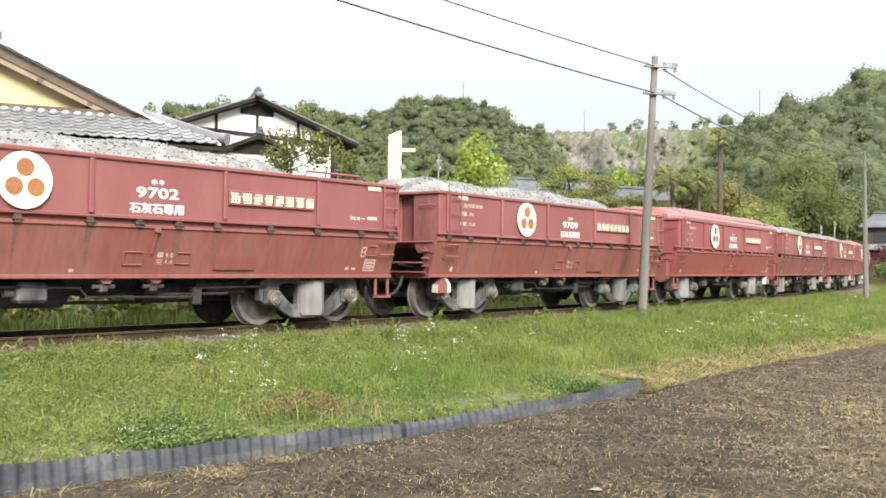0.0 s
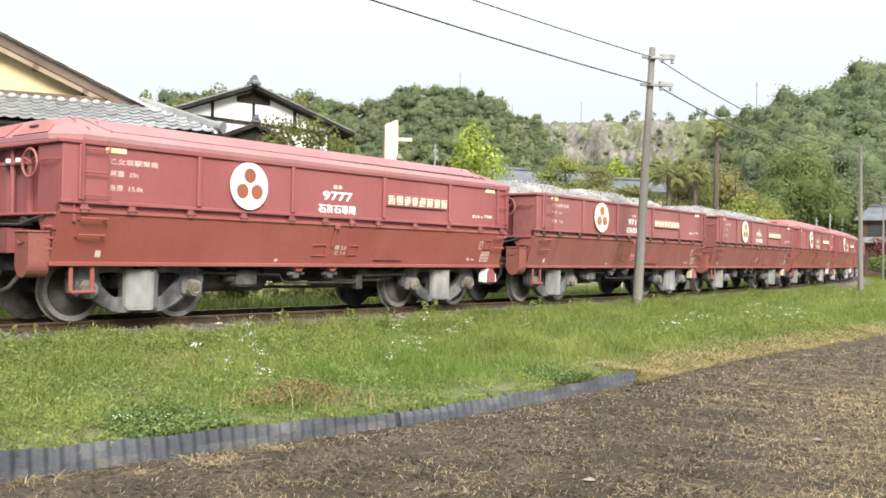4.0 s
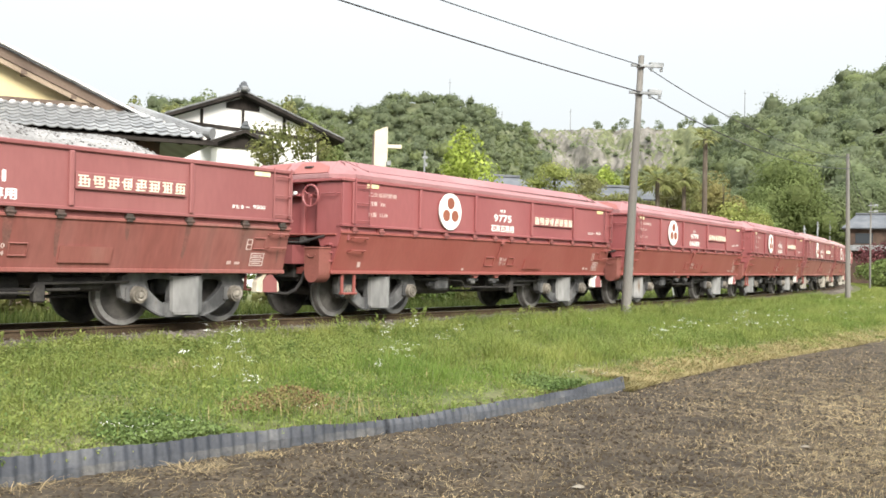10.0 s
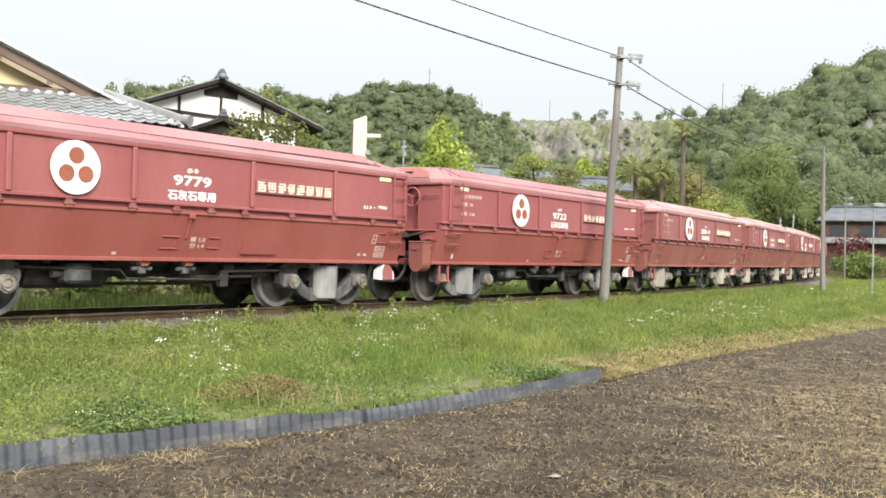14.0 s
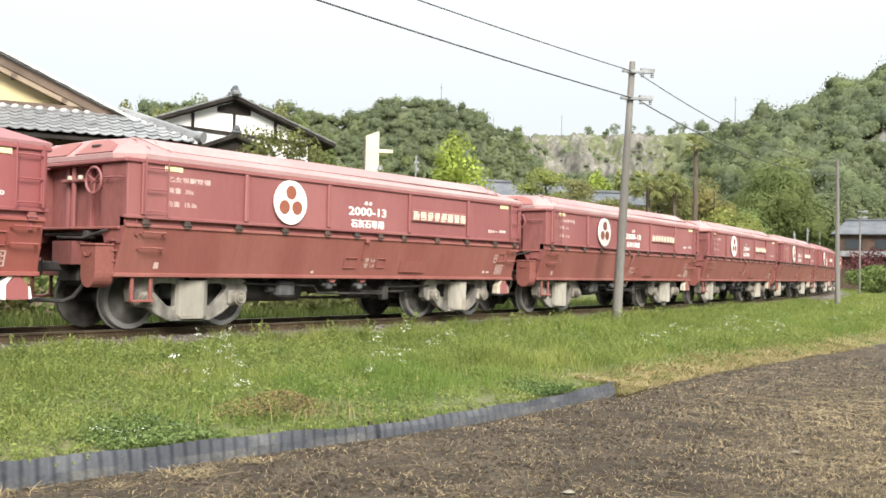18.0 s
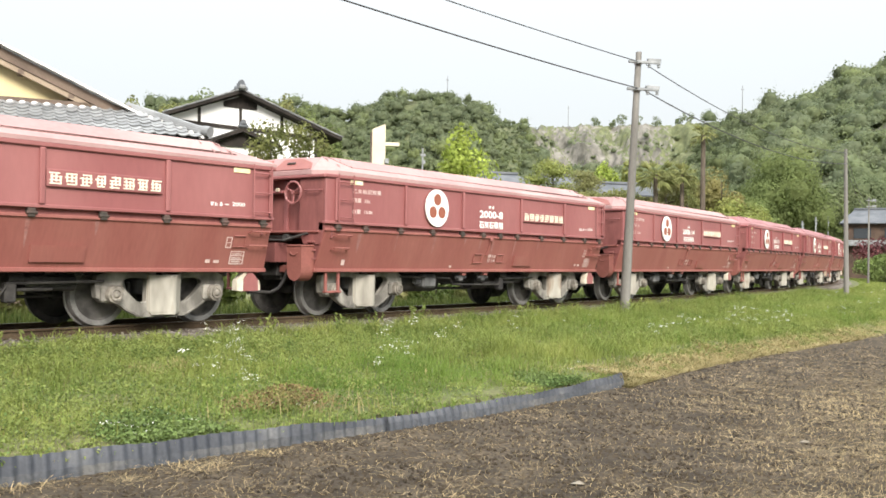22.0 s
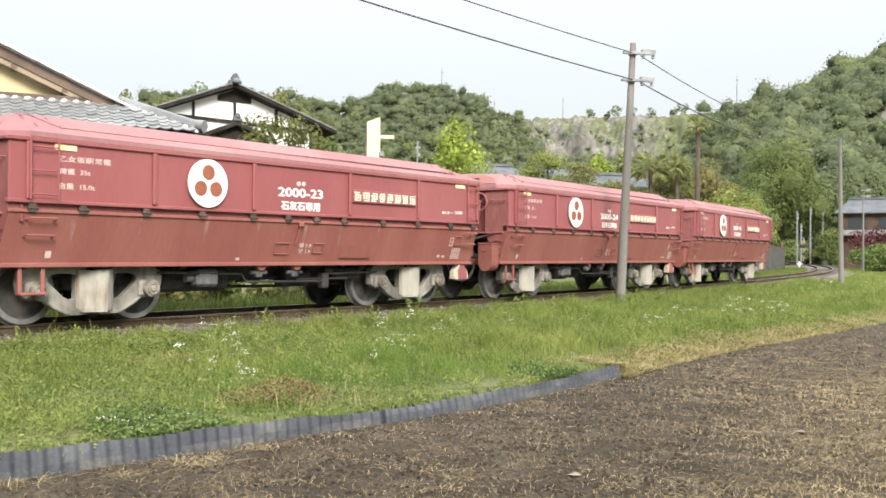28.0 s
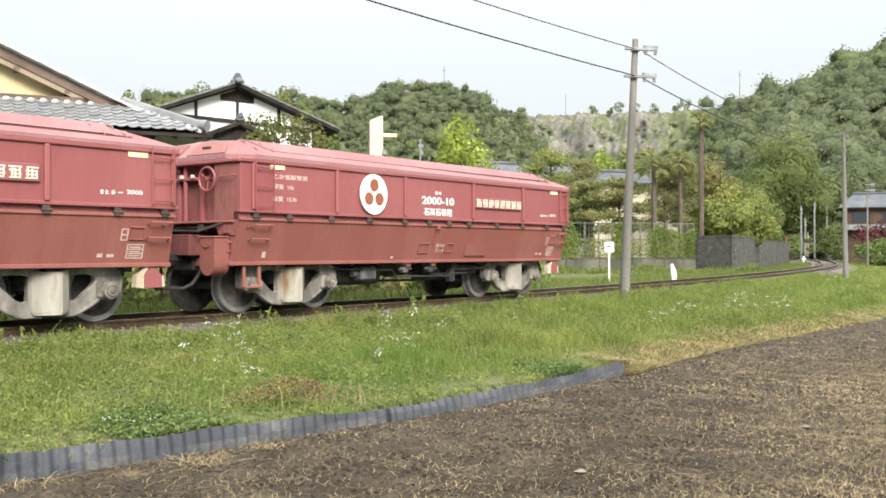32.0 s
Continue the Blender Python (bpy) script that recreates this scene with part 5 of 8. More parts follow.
    for a in (0.5, 2.6, 4.7):
        hw.rod((X0 - 0.04, hy, 2.05), (X0 - 0.06, hy + 0.18 * math.cos(a), 2.05 + 0.18 * math.sin(a)), 0.013, 5)
    hw.rod((X0 - 0.08, hy, 2.05), (X0 + 0.28, hy, 2.05), 0.03, 8)
    part("brake_handwheel", hw, RED, w, "red spoked brake handwheel")
    col = Shape().rod((X0 + 0.06, 0.02, 1.40), (X0 + 0.06, 0.02, 2.44), 0.035, 8).box(X0 + 0.02, X0 + 0.26, -0.3, 0.3, 2.05, 2.10, 0.01)
    col.rod((X0 + 0.10, hy, 1.42), (X0 + 0.10, hy, 1.98), 0.02, 6)
    part("brake_column", col, RED, w)
    for y in (-0.20, 0.06):
        part("reflector", Shape().box(X0 - 0.01, X0 + 0.04, y - 0.035, y + 0.035, 2.08, 2.14, 0.01), FLANK, w, "small yellow end reflector")
    prof = [(-1.10, 1.17), (-1.10, 0.78)] + [(-0.935 + 0.165 * math.cos(a), 0.78 + 0.18 * math.sin(a)) for a in np.linspace(math.pi, 2 * math.pi, 13)] + [(-0.77, 0.78), (-0.77, 1.17)]
    ab = Shape().prism(prof, X0 - 0.30, X0 - 0.02, "x")
    ab.pipe([(X0 - 0.31, -1.02, 1.06), (X0 - 0.315, -0.97, 1.02), (X0 - 0.315, -0.90, 1.02), (X0 - 0.31, -0.85, 1.06)], 0.010, 5)
    ab.box(X0 - 0.315, X0 - 0.02, -1.115, -0.755, 1.155, 1.185, 0.01)
    part("brake_box", ab, RUST, w, "dull red brake gear box with a rounded bottom")
    prof = [(-0.38, 1.22), (-0.38, 0.90), (0.10, 0.90), (0.10, 1.22)]
    part("brake_box", Shape().prism(prof, X0 - 0.20, X0 + 0.1, "x"), RED_END, w)
    rod = Shape().pipe([(X0 - 0.02, -0.95, 1.38), (X0 - 0.16, -0.55, 1.26), (X0 + 0.0, 0.3, 1.28)], 0.02, 6).pipe([(X0 + 0.05, -0.8, 1.33), (X0 + 0.05, 0.7, 1.33)], 0.028, 6)
    rod.rod((X0 + 0.1, -0.45, 1.31), (X0 - 0.05, -0.45, 1.31), 0.06, 10)
    part("brake_rod", rod, DARK, w)
    # white-tipped marker bracket at the other end
    for sgn in (-1, 1):
        ya, yb = sgn * 1.06 - 0.06, sgn * 1.06 + 0.06
        mk = Shape().prism([(X1 - 0.36, 0.46), (X1 - 0.08, 0.46), (X1 - 0.09, 0.63), (X1 - 0.21, 0.76), (X1 - 0.25, 0.76), (X1 - 0.36, 0.63)], ya, yb)
        b = part("side_bearer", mk, RED, w, "red five-sided end bracket")
        part("white_flank", Shape().prism([(X1 - 0.49, 0.47), (X1 - 0.365, 0.455), (X1 - 0.365, 0.64), (X1 - 0.26, 0.77), (X1 - 0.32, 0.77), (X1 - 0.48, 0.62)], ya + 0.005, yb - 0.005), FLANK, b, "cream-white painted flank")
        part("white_flank", Shape().prism([(X1 - 0.075, 0.46), (X1 - 0.035, 0.475), (X1 - 0.06, 0.62), (X1 - 0.085, 0.62)], ya + 0.005, yb - 0.005), FLANK, b, "cream-white painted flank")
    # underframe between the bogies
    part("centre_sill", Shape().box(X0 + 0.1, X1 - 0.1, -0.22, 0.22, 0.60, 0.86, 0.01), DARK, w)
    part("hopper_floor", Shape().prism([(-1.0, 0.86), (1.0, 0.86), (0.2, 0.98), (-0.2, 0.98)], X0 + 0.1, X1 - 0.1, "x"), DARK, w)
    for x in (-1.9, -0.3, 0.4, 1.9):
        part("cross_member", Shape().box(x - 0.06, x + 0.06, -1.0, 1.0, 0.70, 0.80, 0.01), DARK, w)
    part("hopper_chute", Shape().prism([(-0.80, 0.86), (0.80, 0.86), (0.34, 0.50), (-0.34, 0.50)], -2.25, 2.3, "x"), DARK, w)
    for xa, xb, y, z, q in ((1.25, 1.95, -0.78, 0.60, 0.11), (-2.35, -2.1, -0.7, 0.62, 0.10), (1.0, 1.2, -0.9, 0.66, 0.07)):
        part("gear_case", Shape().rod((xa, y, z), (xb, y, z), q, 12).box((xa + xb) / 2 - 0.05, (xa + xb) / 2 + 0.05, y - 0.03, y + 0.03, z, 0.8), DARK, w)
    part("brake_pipe", Shape().pipe([(-2.3, -0.96, 0.66), (-0.8, -0.97, 0.62), (-0.7, -0.97, 0.50), (0.9, -0.97, 0.48), (1.0, -0.96, 0.60), (2.3, -0.95, 0.62)], 0.018, 6), DARK, w)
    for x in (-0.5, 0.25):
        part("latch_foot", Shape().prism([(x - 0.14, 0.79), (x + 0.14, 0.79), (x + 0.05, 0.68), (x - 0.05, 0.68)], -1.10, -1.00), RED_LOW, w)
    tank = Shape().rod((-2.05, -0.55, 0.55), (-0.85, -0.55, 0.55), 0.19, 18).rod((-2.12, -0.55, 0.55), (-0.78, -0.55, 0.55), 0.12, 14)
    part("air_tank", tank, DARK, w, "dark cylindrical air reservoir")
    cyl = Shape().box(-1.62, -1.22, -0.98, -0.72, 0.44, 0.70, 0.04).rod((-1.62, -0.85, 0.57), (-1.75, -0.85, 0.57), 0.06, 10)
    part("control_valve", cyl, BOGIE, w, "grey dusty brake valve")
    bc = Shape().rod((0.3, -0.62, 0.55), (0.85, -0.62, 0.55), 0.16, 16).rod((0.85, -0.62, 0.55), (1.5, -0.6, 0.5), 0.03, 6).rod((-0.6, -0.62, 0.5), (0.3, -0.62, 0.55), 0.025, 6)
    part("brake_cylinder", bc, DARK, w)
    for x in (-0.5, 0.25):
        g = Shape().box(x - 0.12, x + 0.12, -1.08, -0.88, 0.70, 0.78, 0.015).box(x - 0.06, x + 0.06, -1.06, -0.92, 0.56, 0.70, 0.02).rod((x - 0.16, -1.02, 0.64), (x + 0.16, -1.02, 0.64), 0.03, 8)
        part("door_latch", g, BOGIE, w)
    part("brake_rigging", Shape().pipe([(-2.1, -0.3, 0.42), (0.5, -0.45, 0.40), (2.2, -0.3, 0.42)], 0.025, 6).rod((0.4, -0.9, 0.52), (1.6, -0.9, 0.52), 0.02, 6).box(0.95, 1.1, -0.98, -0.84, 0.36, 0.62, 0.02), DARK, w)
    for x in (-3.255, 3.255):
        build_bogie(w, x)
    # small yellow plates, worn small lettering as bars, nameplate
    for sgn in (-1, 1):
        y = sgn * (HALF + 0.012)
        for x in (-3.93, 4.28):
            part("reflector_plate", Shape().box(x - 0.15, x + 0.15, min(y, y - sgn * 0.012), max(y, y - sgn * 0.012), 2.205, 2.285, 0.004), YELLOW, w, "pale yellow reflector plate")
        pl = Shape().box(1.25, 2.90, min(y, y + sgn * 0.03), max(y, y + sgn * 0.03), 1.80, 2.02, 0.01)
        plate = part("nameplate", pl, RED, w, "red plate with a row of cream marks")
        yo = y + sgn * 0.034
        marks = Shape()
        r = random.Random(3)
        for i in range(8):
            cx = 1.36 + i * 0.205
            for k in range(4):
                zz, a, b = 1.835 + k * 0.043, 0.085 - 0.04 * r.random() ** 2, 0.085 - 0.04 * r.random() ** 2
                marks.box(cx - a, cx + b, yo - 0.004, yo + 0.004, zz, zz + 0.017)
            for k in (-1, 0, 1):
                xx, a = cx + 0.055 * k + 0.015 * r.random(), 0.05 * r.random()
                marks.box(xx - 0.010, xx + 0.010, yo - 0.005, yo + 0.005, 1.825 + a, 1.915 + a + 0.03 * r.random())
        tagged(part("plate_lettering", marks, CREAM, plate, "cream block marks"), kind="stuff")
        bars = Shape()
        q = sgn * (HALF + 0.003)

        def glyph(x, z, wd, ht):
            k = r.randint(2, 3)
            for i in range(k):
                zz = z + ht * (i + 0.1) / k
                bars.box(x + wd * 0.1 * r.random(), x + wd * (0.8 + 0.2 * r.random()), q - 0.002, q + 0.002, zz, zz + ht * 0.15)
            xx = x + wd * 0.55 * r.random()
            bars.box(xx, xx + wd * 0.22, q - 0.0025, q + 0.0025, z, z + ht)
        for z0, words in ((2.055, "乙女坂駅常備"), (1.90, "荷重  35t"), (1.715, "自重  15.0t")):
            me = text_mesh(words, 0.060, WORN, squeeze=1.35 if z0 < 2 else 1.5, bold=0.003)
            me.transform(Matrix.Translation((-min(v.co.x for v in me.vertices), 0, 0)))
            part("lettering", me, None, w, "white painted lettering", at=pose(-4.02 if sgn < 0 else -3.45, sgn * (HALF + 0.003), z0, 0, 0, 0 if sgn < 0 else 180))
        for i in range(3):
            glyph(3.72 + i * 0.08, 1.70, 0.065, 0.055)
        bars.box(3.98, 4.05, q - 0.002, q + 0.002, 1.722, 1.734)
        tagged(part("small_lettering", bars, WHITE, w, "small worn white lettering"), kind="stuff")
        low = Shape()

        def tilted(xa, xb, za, zb):
            p = [(x, sgn * (door_y(z) + 0.006), z) for x, z in ((xa, za), (xb, za), (xb, zb), (xa, zb))]
            low.add(p, [(0, 1, 2, 3)])
        for z0, words in ((1.02, "積 5.0"), (0.93, "空 1.4")):
            part("lettering", text_mesh(words, 0.062, WORN, squeeze=1.25, bold=0.003), None, w, "worn pinkish-white lettering",
                 at=pose(0.31, sgn * (door_y(z0) + 0.007), z0) @ pose(0, 0, 0, 0, 0, 0 if sgn < 0 else 180) @ pose(0, 0, 0, 16.9))
        for z0 in (0.86, 0.92, 0.98, 1.04):
            tilted(4.2, 4.46, z0, z0 + 0.016)
        for x0 in (4.2, 4.44):
            tilted(x0, x0 + 0.02, 0.876, 1.04)
        for z0 in (0.89, 0.945, 1.005):
            tilted(4.24, 4.41, z0, z0 + 0.018)
        for x0 in (4.08, 4.17):
            tilted(x0, x0 + 0.02, 1.10, 1.26)
        for z0 in (1.10, 1.17, 1.244):
            tilted(4.10, 4.17, z0, z0 + 0.016)
        tilted(3.78, 3.86, 0.88, 0.93)
        tilted(3.92, 4.02, 0.88, 0.92)
        tilted(-4.10, -4.02, 0.86, 0.95)
        tilted(-1.06, -0.99, 0.83, 0.87)
        tagged(part("door_lettering", low, WORN, w, "small worn pinkish-white lettering"), kind="stuff")
    return w


def build_lid():
    """The hipped sheet-steel cover of a loaded wagon."""
    s = Shape()
    a, b, h = HALF + 0.03, 0.98, 0.30
    z = RIM + 0.012
    xe0, xe1, xi0, xi1 = X0 - 0.04, X1 + 0.04, X0 + 0.26, X1 - 0.95
    def ring(e, up0, up1, inset):
        """One outline of the lid with its corners cut at the brake end."""
        return [(xe0 + inset + e, -1.04, z + up0), (xe0 + inset + 0.30, -a + inset, z + up0), (xe1 - inset, -a + inset, z + up1),
                (xe1 - inset, a - inset, z + up1), (xe0 + inset + 0.30, a - inset, z + up0), (xe0 + inset + e, 1.04, z + up0)]
    hi = [(xi0, -b + 0.02, z + h), (xi0 + 0.05, -b, z + h), (xi1, -b, z + h), (xi1, b, z + h), (xi0 + 0.05, b, z + h), (xi0, b - 0.02, z + h)]
    ridge = [(xi0 + 0.1, 0, z + h + 0.05), (xi1 - 0.1, 0, z + h + 0.05)]
    v = ring(0, 0, 0, 0) + ring(0, 0.065, 0.045, 0) + ring(0, 0.08, 0.06, 0.025) + hi + ridge
    f = []
    for k in (0, 6, 12):
        f += [(k + i, k + (i + 1) % 6, k + 6 + (i + 1) % 6, k + 6 + i) for i in range(6)]
    f += [(18, 19, 24), (19, 20, 25, 24), (20, 21, 25), (21, 22, 24, 25), (22, 23, 24), (23, 18, 24), tuple(range(6))]
    return s.add(v, f)


BOX_FACES = [(0, 1, 2, 3), (4, 5, 6, 7), (0, 1, 5, 4), (1, 2, 6, 5), (2, 3, 7, 6), (3, 0, 4, 7)]


def lid_trim(ld):
    """Clean red end plates, the lock box, and the raised upper panels of a lid."""
    z, x0, x1 = RIM + 0.012, X0 - 0.015, X0 + 0.26
    for sgn in (-1, 1):
        pts = [(x0, sgn * 1.0, z + 0.085), (x0, sgn * 0.10, z + 0.085), (x1 - 0.02, sgn * 0.14, z + 0.295), (x1 - 0.02, sgn * 0.56, z + 0.295), (x1 - 0.12, sgn * 0.88, z + 0.205)]
        v = [(x - 0.012, y, q + 0.006) for x, y, q in pts] + [(x + 0.03, y, q - 0.02) for x, y, q in pts]
        part("end_plate", Shape().add(v, [tuple(range(5)), tuple(range(5, 10))] + [(i, (i + 1) % 5, 5 + (i + 1) % 5, 5 + i) for i in range(5)]), RED_LOW, ld, "clean dark red end plate")
        # the upper panel stands proud of the tray, and steps down twice towards the tail
        w0, w1 = (1.215, 0.150), (0.965, 0.312)
        cut = X1 - 0.90
        v = [(q, sgn * (y + o), z + h + o * 0.8) for o in (0.0, 0.010) for q, y, h in ((X0 + 0.72, *w0), (cut, *w0), (cut, *w1), (X0 + 0.42, *w1))]
        part("upper_panel", Shape().add(v, BOX_FACES), LID_RED, ld)
        # dark strip drawn in for the shadow line under the panel's lower edge
        v = [(q, sgn * (y + o), z + h) for o, h in ((0.004, 0.128), (-0.05, 0.150)) for q, y in ((X0 + 0.70, 1.235), (X1 - 0.62, 1.235))]
        v += [(q, y, h + 0.009) for q, y, h in v]
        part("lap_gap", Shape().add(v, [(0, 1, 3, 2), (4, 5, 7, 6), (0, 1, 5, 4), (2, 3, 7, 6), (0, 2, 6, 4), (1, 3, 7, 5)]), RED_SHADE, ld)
    v = [(q, y, z + h) for q in (X1 - 1.05, X1 - 0.62) for y, h in ((-1.225, 0.13), (1.225, 0.13), (1.08, 0.235), (-1.08, 0.235))]
    part("tail_step", Shape().add(v, BOX_FACES), LID_RED, ld)
    v = [(q, y, z + h) for q in (X1 - 1.3, X1 - 0.86) for y, h in ((-1.12, 0.2), (1.12, 0.2), (0.97, 0.318), (-0.97, 0.318))]
    part("tail_step", Shape().add(v, BOX_FACES), LID_RED, ld)
    part("lock_box", Shape().box(X0 + 0.08, X0 + 0.13, -0.52, -0.34, z + 0.19, z + 0.225, 0.008, m=None), DARK, ld)


def build_load(seed):
    """A heap of crushed limestone, slumped at its ends, with loose stones on it."""
    r = np.random.default_rng(seed)
    xs, ys = np.arange(X0 + 0.1, X1 - 0.1, 0.07), np.linspace(-HALF + 0.05, HALF - 0.05, 40)
    X, Y = np.meshgrid(xs, ys, indexing="ij")
    side = np.clip((HALF - 0.04 - np.abs(Y)) / 0.85, 0, 1)
    endf = np.clip((X - X0 - 0.05) / 0.7, 0, 1) * np.clip((X1 - 1.45 - X) / 1.3, 0, 1)
    top = 0.37 + 0.035 * np.sin(X * 1.6 + seed) + 0.02 * np.sin(X * 3.9)
    Z = RIM - 0.16 + (np.sin(side * np.pi / 2) ** 0.9 * top + 0.10) * np.minimum(endf * 1.15, 1) ** 0.8
    Z += r.normal(0, 0.006, Z.shape)
    n, m = X.shape
    idx = np.arange(n * m).reshape(n, m)
    q = np.stack([idx[:-1, :-1], idx[1:, :-1], idx[1:, 1:], idx[:-1, 1:]], -1).reshape(-1, 4)
    base = raw_mesh("limestone_load", np.stack([X, Y, Z], -1).reshape(-1, 3), np.full(len(q), 4), GRAVEL, q.ravel())
    k = r.integers(0, n * m, 11000)
    p = np.stack([X.ravel()[k], Y.ravel()[k], Z.ravel()[k] - 0.008], 1) + r.normal(0, 0.02, (11000, 3)) * (1, 1, 0.15)
    p[:, 1] = np.clip(p[:, 1], -HALF + 0.08, HALF - 0.08)
    return base, stones_mesh("limestone_gravel", p, 0.018, GRAVEL, r)


def roundel(parent, old):
    white, dot = (CREAM, DOT_OLD) if old else (WHITE, DOT)
    for sgn in (-1, 1):
        s = Shape().rod((-1.76, sgn * (HALF + 0.055), 1.93), (-1.76, sgn * (HALF + 0.03), 1.93), 0.345, 40)
        disc = part("roundel", s, white, parent, "round %s disc with three %s dots" % (("cream", "faded orange") if old else ("white", "red-brown")))
        for a in (90, 210, 330):
            cx, cz = -1.76 + 0.155 * math.cos(radians(a)), 1.93 + 0.155 * math.sin(radians(a))
            part("dot", Shape().rod((cx, sgn * (HALF + 0.062), cz), (cx, sgn * (HALF + 0.05), cz), 0.107, 28), dot, disc)


# running number, open heap or not, along the train
TRAIN = (("9702", 1), ("9709", 1), ("9777", 0), ("9713", 1), ("9701", 1), ("9775", 0), ("9779", 0), ("9722", 0), ("2000-13", 0), ("2000-18", 0),
         ("2000-8", 0), ("2000-14", 0), ("2000-23", 0), ("2000-24", 0), ("2000-10", 0))


def build_train():
    base = build_wagon()
    lid, loads = build_lid().mesh("lid", LID_RED), [build_load(s) for s in (1, 2)]
    seam_m = Shape().prism([(-0.60, RIM + 0.315), (0, RIM + 0.365), (0.60, RIM + 0.315), (0.60, RIM + 0.30), (0, RIM + 0.35), (-0.60, RIM + 0.30)], -0.015, 0.015, "x").mesh("lid_seam", LID_RED)
    handle_m = Shape().pipe([(-0.16, 0, -0.01), (-0.16, 0.01, 0.03), (-0.16, 0.15, 0.07), (0.16, 0.15, 0.07), (0.16, 0.01, 0.03), (0.16, 0, -0.01)], 0.012, 5).mesh("lid_handle", LID_RED)
    kind_word, use_word = text_mesh("ホキ", 0.062, WHITE, bold=0.005, squeeze=1.3), text_mesh("石灰石専用", 0.108, WHITE, bold=0.008, squeeze=1.15)
    st, rr = Shape(), random.Random(9)
    for sgn in (-1, 1):
        for x in HINGES:
            L, wd = rr.uniform(0.2, 0.58), rr.uniform(0.025, 0.07)
            z0, lean = DOOR_TOP - 0.04, rr.uniform(-0.03, 0.03)
            ring = [(x - wd, z0), (x + wd, z0), (x + wd * 0.8, z0 - L * 0.5), (x + lean + wd * 0.5, z0 - L), (x + lean - wd * 0.3, z0 - L * 0.9), (x - wd * 0.9, z0 - L * 0.4)]
            st.add([(a, sgn * (door_y(b) + 0.004), b) for a, b in ring], [(0, 1, 2, 5), (5, 2, 3, 4)])
    streak_m = st.mesh("grease_staining", GRIME)
    dr = Shape()
    for x in HINGES[1:9]:
        L, wd = rr.uniform(0.12, 0.42), rr.uniform(0.02, 0.05)
        z0, x = DOOR_TOP - 0.05, x + rr.uniform(-0.2, 0.2)
        ring = [(x - wd, z0), (x + wd, z0), (x + wd * 0.7, z0 - L * 0.5), (x + wd * 0.2, z0 - L), (x - wd * 0.2, z0 - L * 0.9), (x - wd * 0.8, z0 - L * 0.4)]
        dr.add([(a, -(door_y(b) + 0.004), b) for a, b in ring], [(0, 1, 2, 5), (5, 2, 3, 4)])
    drip_m = dr.mesh("dust_staining", DRIP)
    fw = Shape().pipe([(X1 + 0.16 + 0.19 * math.cos(a), -0.42 + 0.19 * math.sin(a), RIM + 0.02) for a in np.linspace(0, 2 * math.pi, 21)], 0.022, 6)
    for a in (0.4, 2.5, 4.6):
        fw.rod((X1 + 0.16, -0.42, RIM + 0.01), (X1 + 0.16 + 0.19 * math.cos(a), -0.42 + 0.19 * math.sin(a), RIM + 0.02), 0.013, 5)
    flat_wheel = fw.rod((X1 + 0.16, -0.42, 1.38), (X1 + 0.16, -0.42, RIM + 0.03), 0.022, 8).box(X1 - 0.02, X1 + 0.2, -0.47, -0.37, 2.02, 2.06, 0.006).mesh("brake_handwheel", FLANK)
    top_rail_m = Shape().pipe([(2.75, -HALF + 0.03, RIM), (2.80, -HALF + 0.03, RIM + 0.09), (3.95, -HALF + 0.03, RIM + 0.09), (4.0, -HALF + 0.03, RIM)], 0.018, 6).mesh("top_hand_rail", RED)
    es = Shape().box(X0 - 0.16, X0 + 0.12, -1.02, 0.5, 1.00, 1.035, 0.008).box(X0 - 0.10, X0 + 0.10, -1.02, 0.2, 0.83, 0.86, 0.006)
    end_step_m = es.box(X0 - 0.02, X0 + 0.03, -1.04, -0.98, 0.80, 1.30, 0.006).box(X0 - 0.02, X0 + 0.03, 0.40, 0.46, 0.80, 1.30, 0.006).mesh("end_step", RED_END)
    wagons = []
    for i in range(len(TRAIN)):
        wagons.append(base if i == 0 else copy_thing(base, pose(0, 0, 0)))
    for wg, (number, heap) in zip(wagons, TRAIN):
        if heap:
            tagged(wg, "red-brown steel hopper wagon heaped with pale crushed limestone")
            for ob in wg.children:
                if ob.name.startswith("side_door"):
                    ob.material_slots[0].link = "OBJECT"
                    ob.material_slots[0].material = RED_OLD
            tagged(part("grease_staining", streak_m, None, wg, "grey grease streaks below the hinges"), kind="stuff")
            b, l = loads[len(number) % 2 if number == "9702" else 1]
            ob = tagged(part("limestone_load", b, None, wg, "heap of pale crushed limestone"), kind="stuff")
            tagged(part("limestone_gravel", l, None, wg), kind="stuff")
        else:
            tagged(wg, "red-brown steel hopper wagon with a chalky pink-red lid")
            ld = part("lid", lid, None, wg, "chalky pink-red hipped steel lid")
            lid_trim(ld)
            if number in ("2000-8", "2000-18", "2000-23"):
                tagged(part("dust_staining", drip_m, None, wg, "pale limestone drips below the hinges"), kind="stuff")
            for x in np.arange(X0 + 0.9, X1 - 1.2, 1.16):
                part("lid_seam", seam_m, None, ld, at=pose(float(x), 0, 0))
            for x in (-4.1, 4.0):
                for y in (-1, 1):
                    part("lid_handle", handle_m, None, ld, at=pose(x, y * 1.25, RIM + 0.145, 0, 0, 0 if y < 0 else 180))
                    part("lid_handle", handle_m, None, ld, at=pose(x - 0.1, y * 1.08, RIM + 0.255, 0, 0, 0 if y < 0 else 180))
        # the lettered class by the ladder, the turned-round pair of wagons, and the freshly painted ones
        small = text_mesh("9500" if number[0] == "9" else "2000", 0.055, WHITE, squeeze=1.6, bold=0.003)
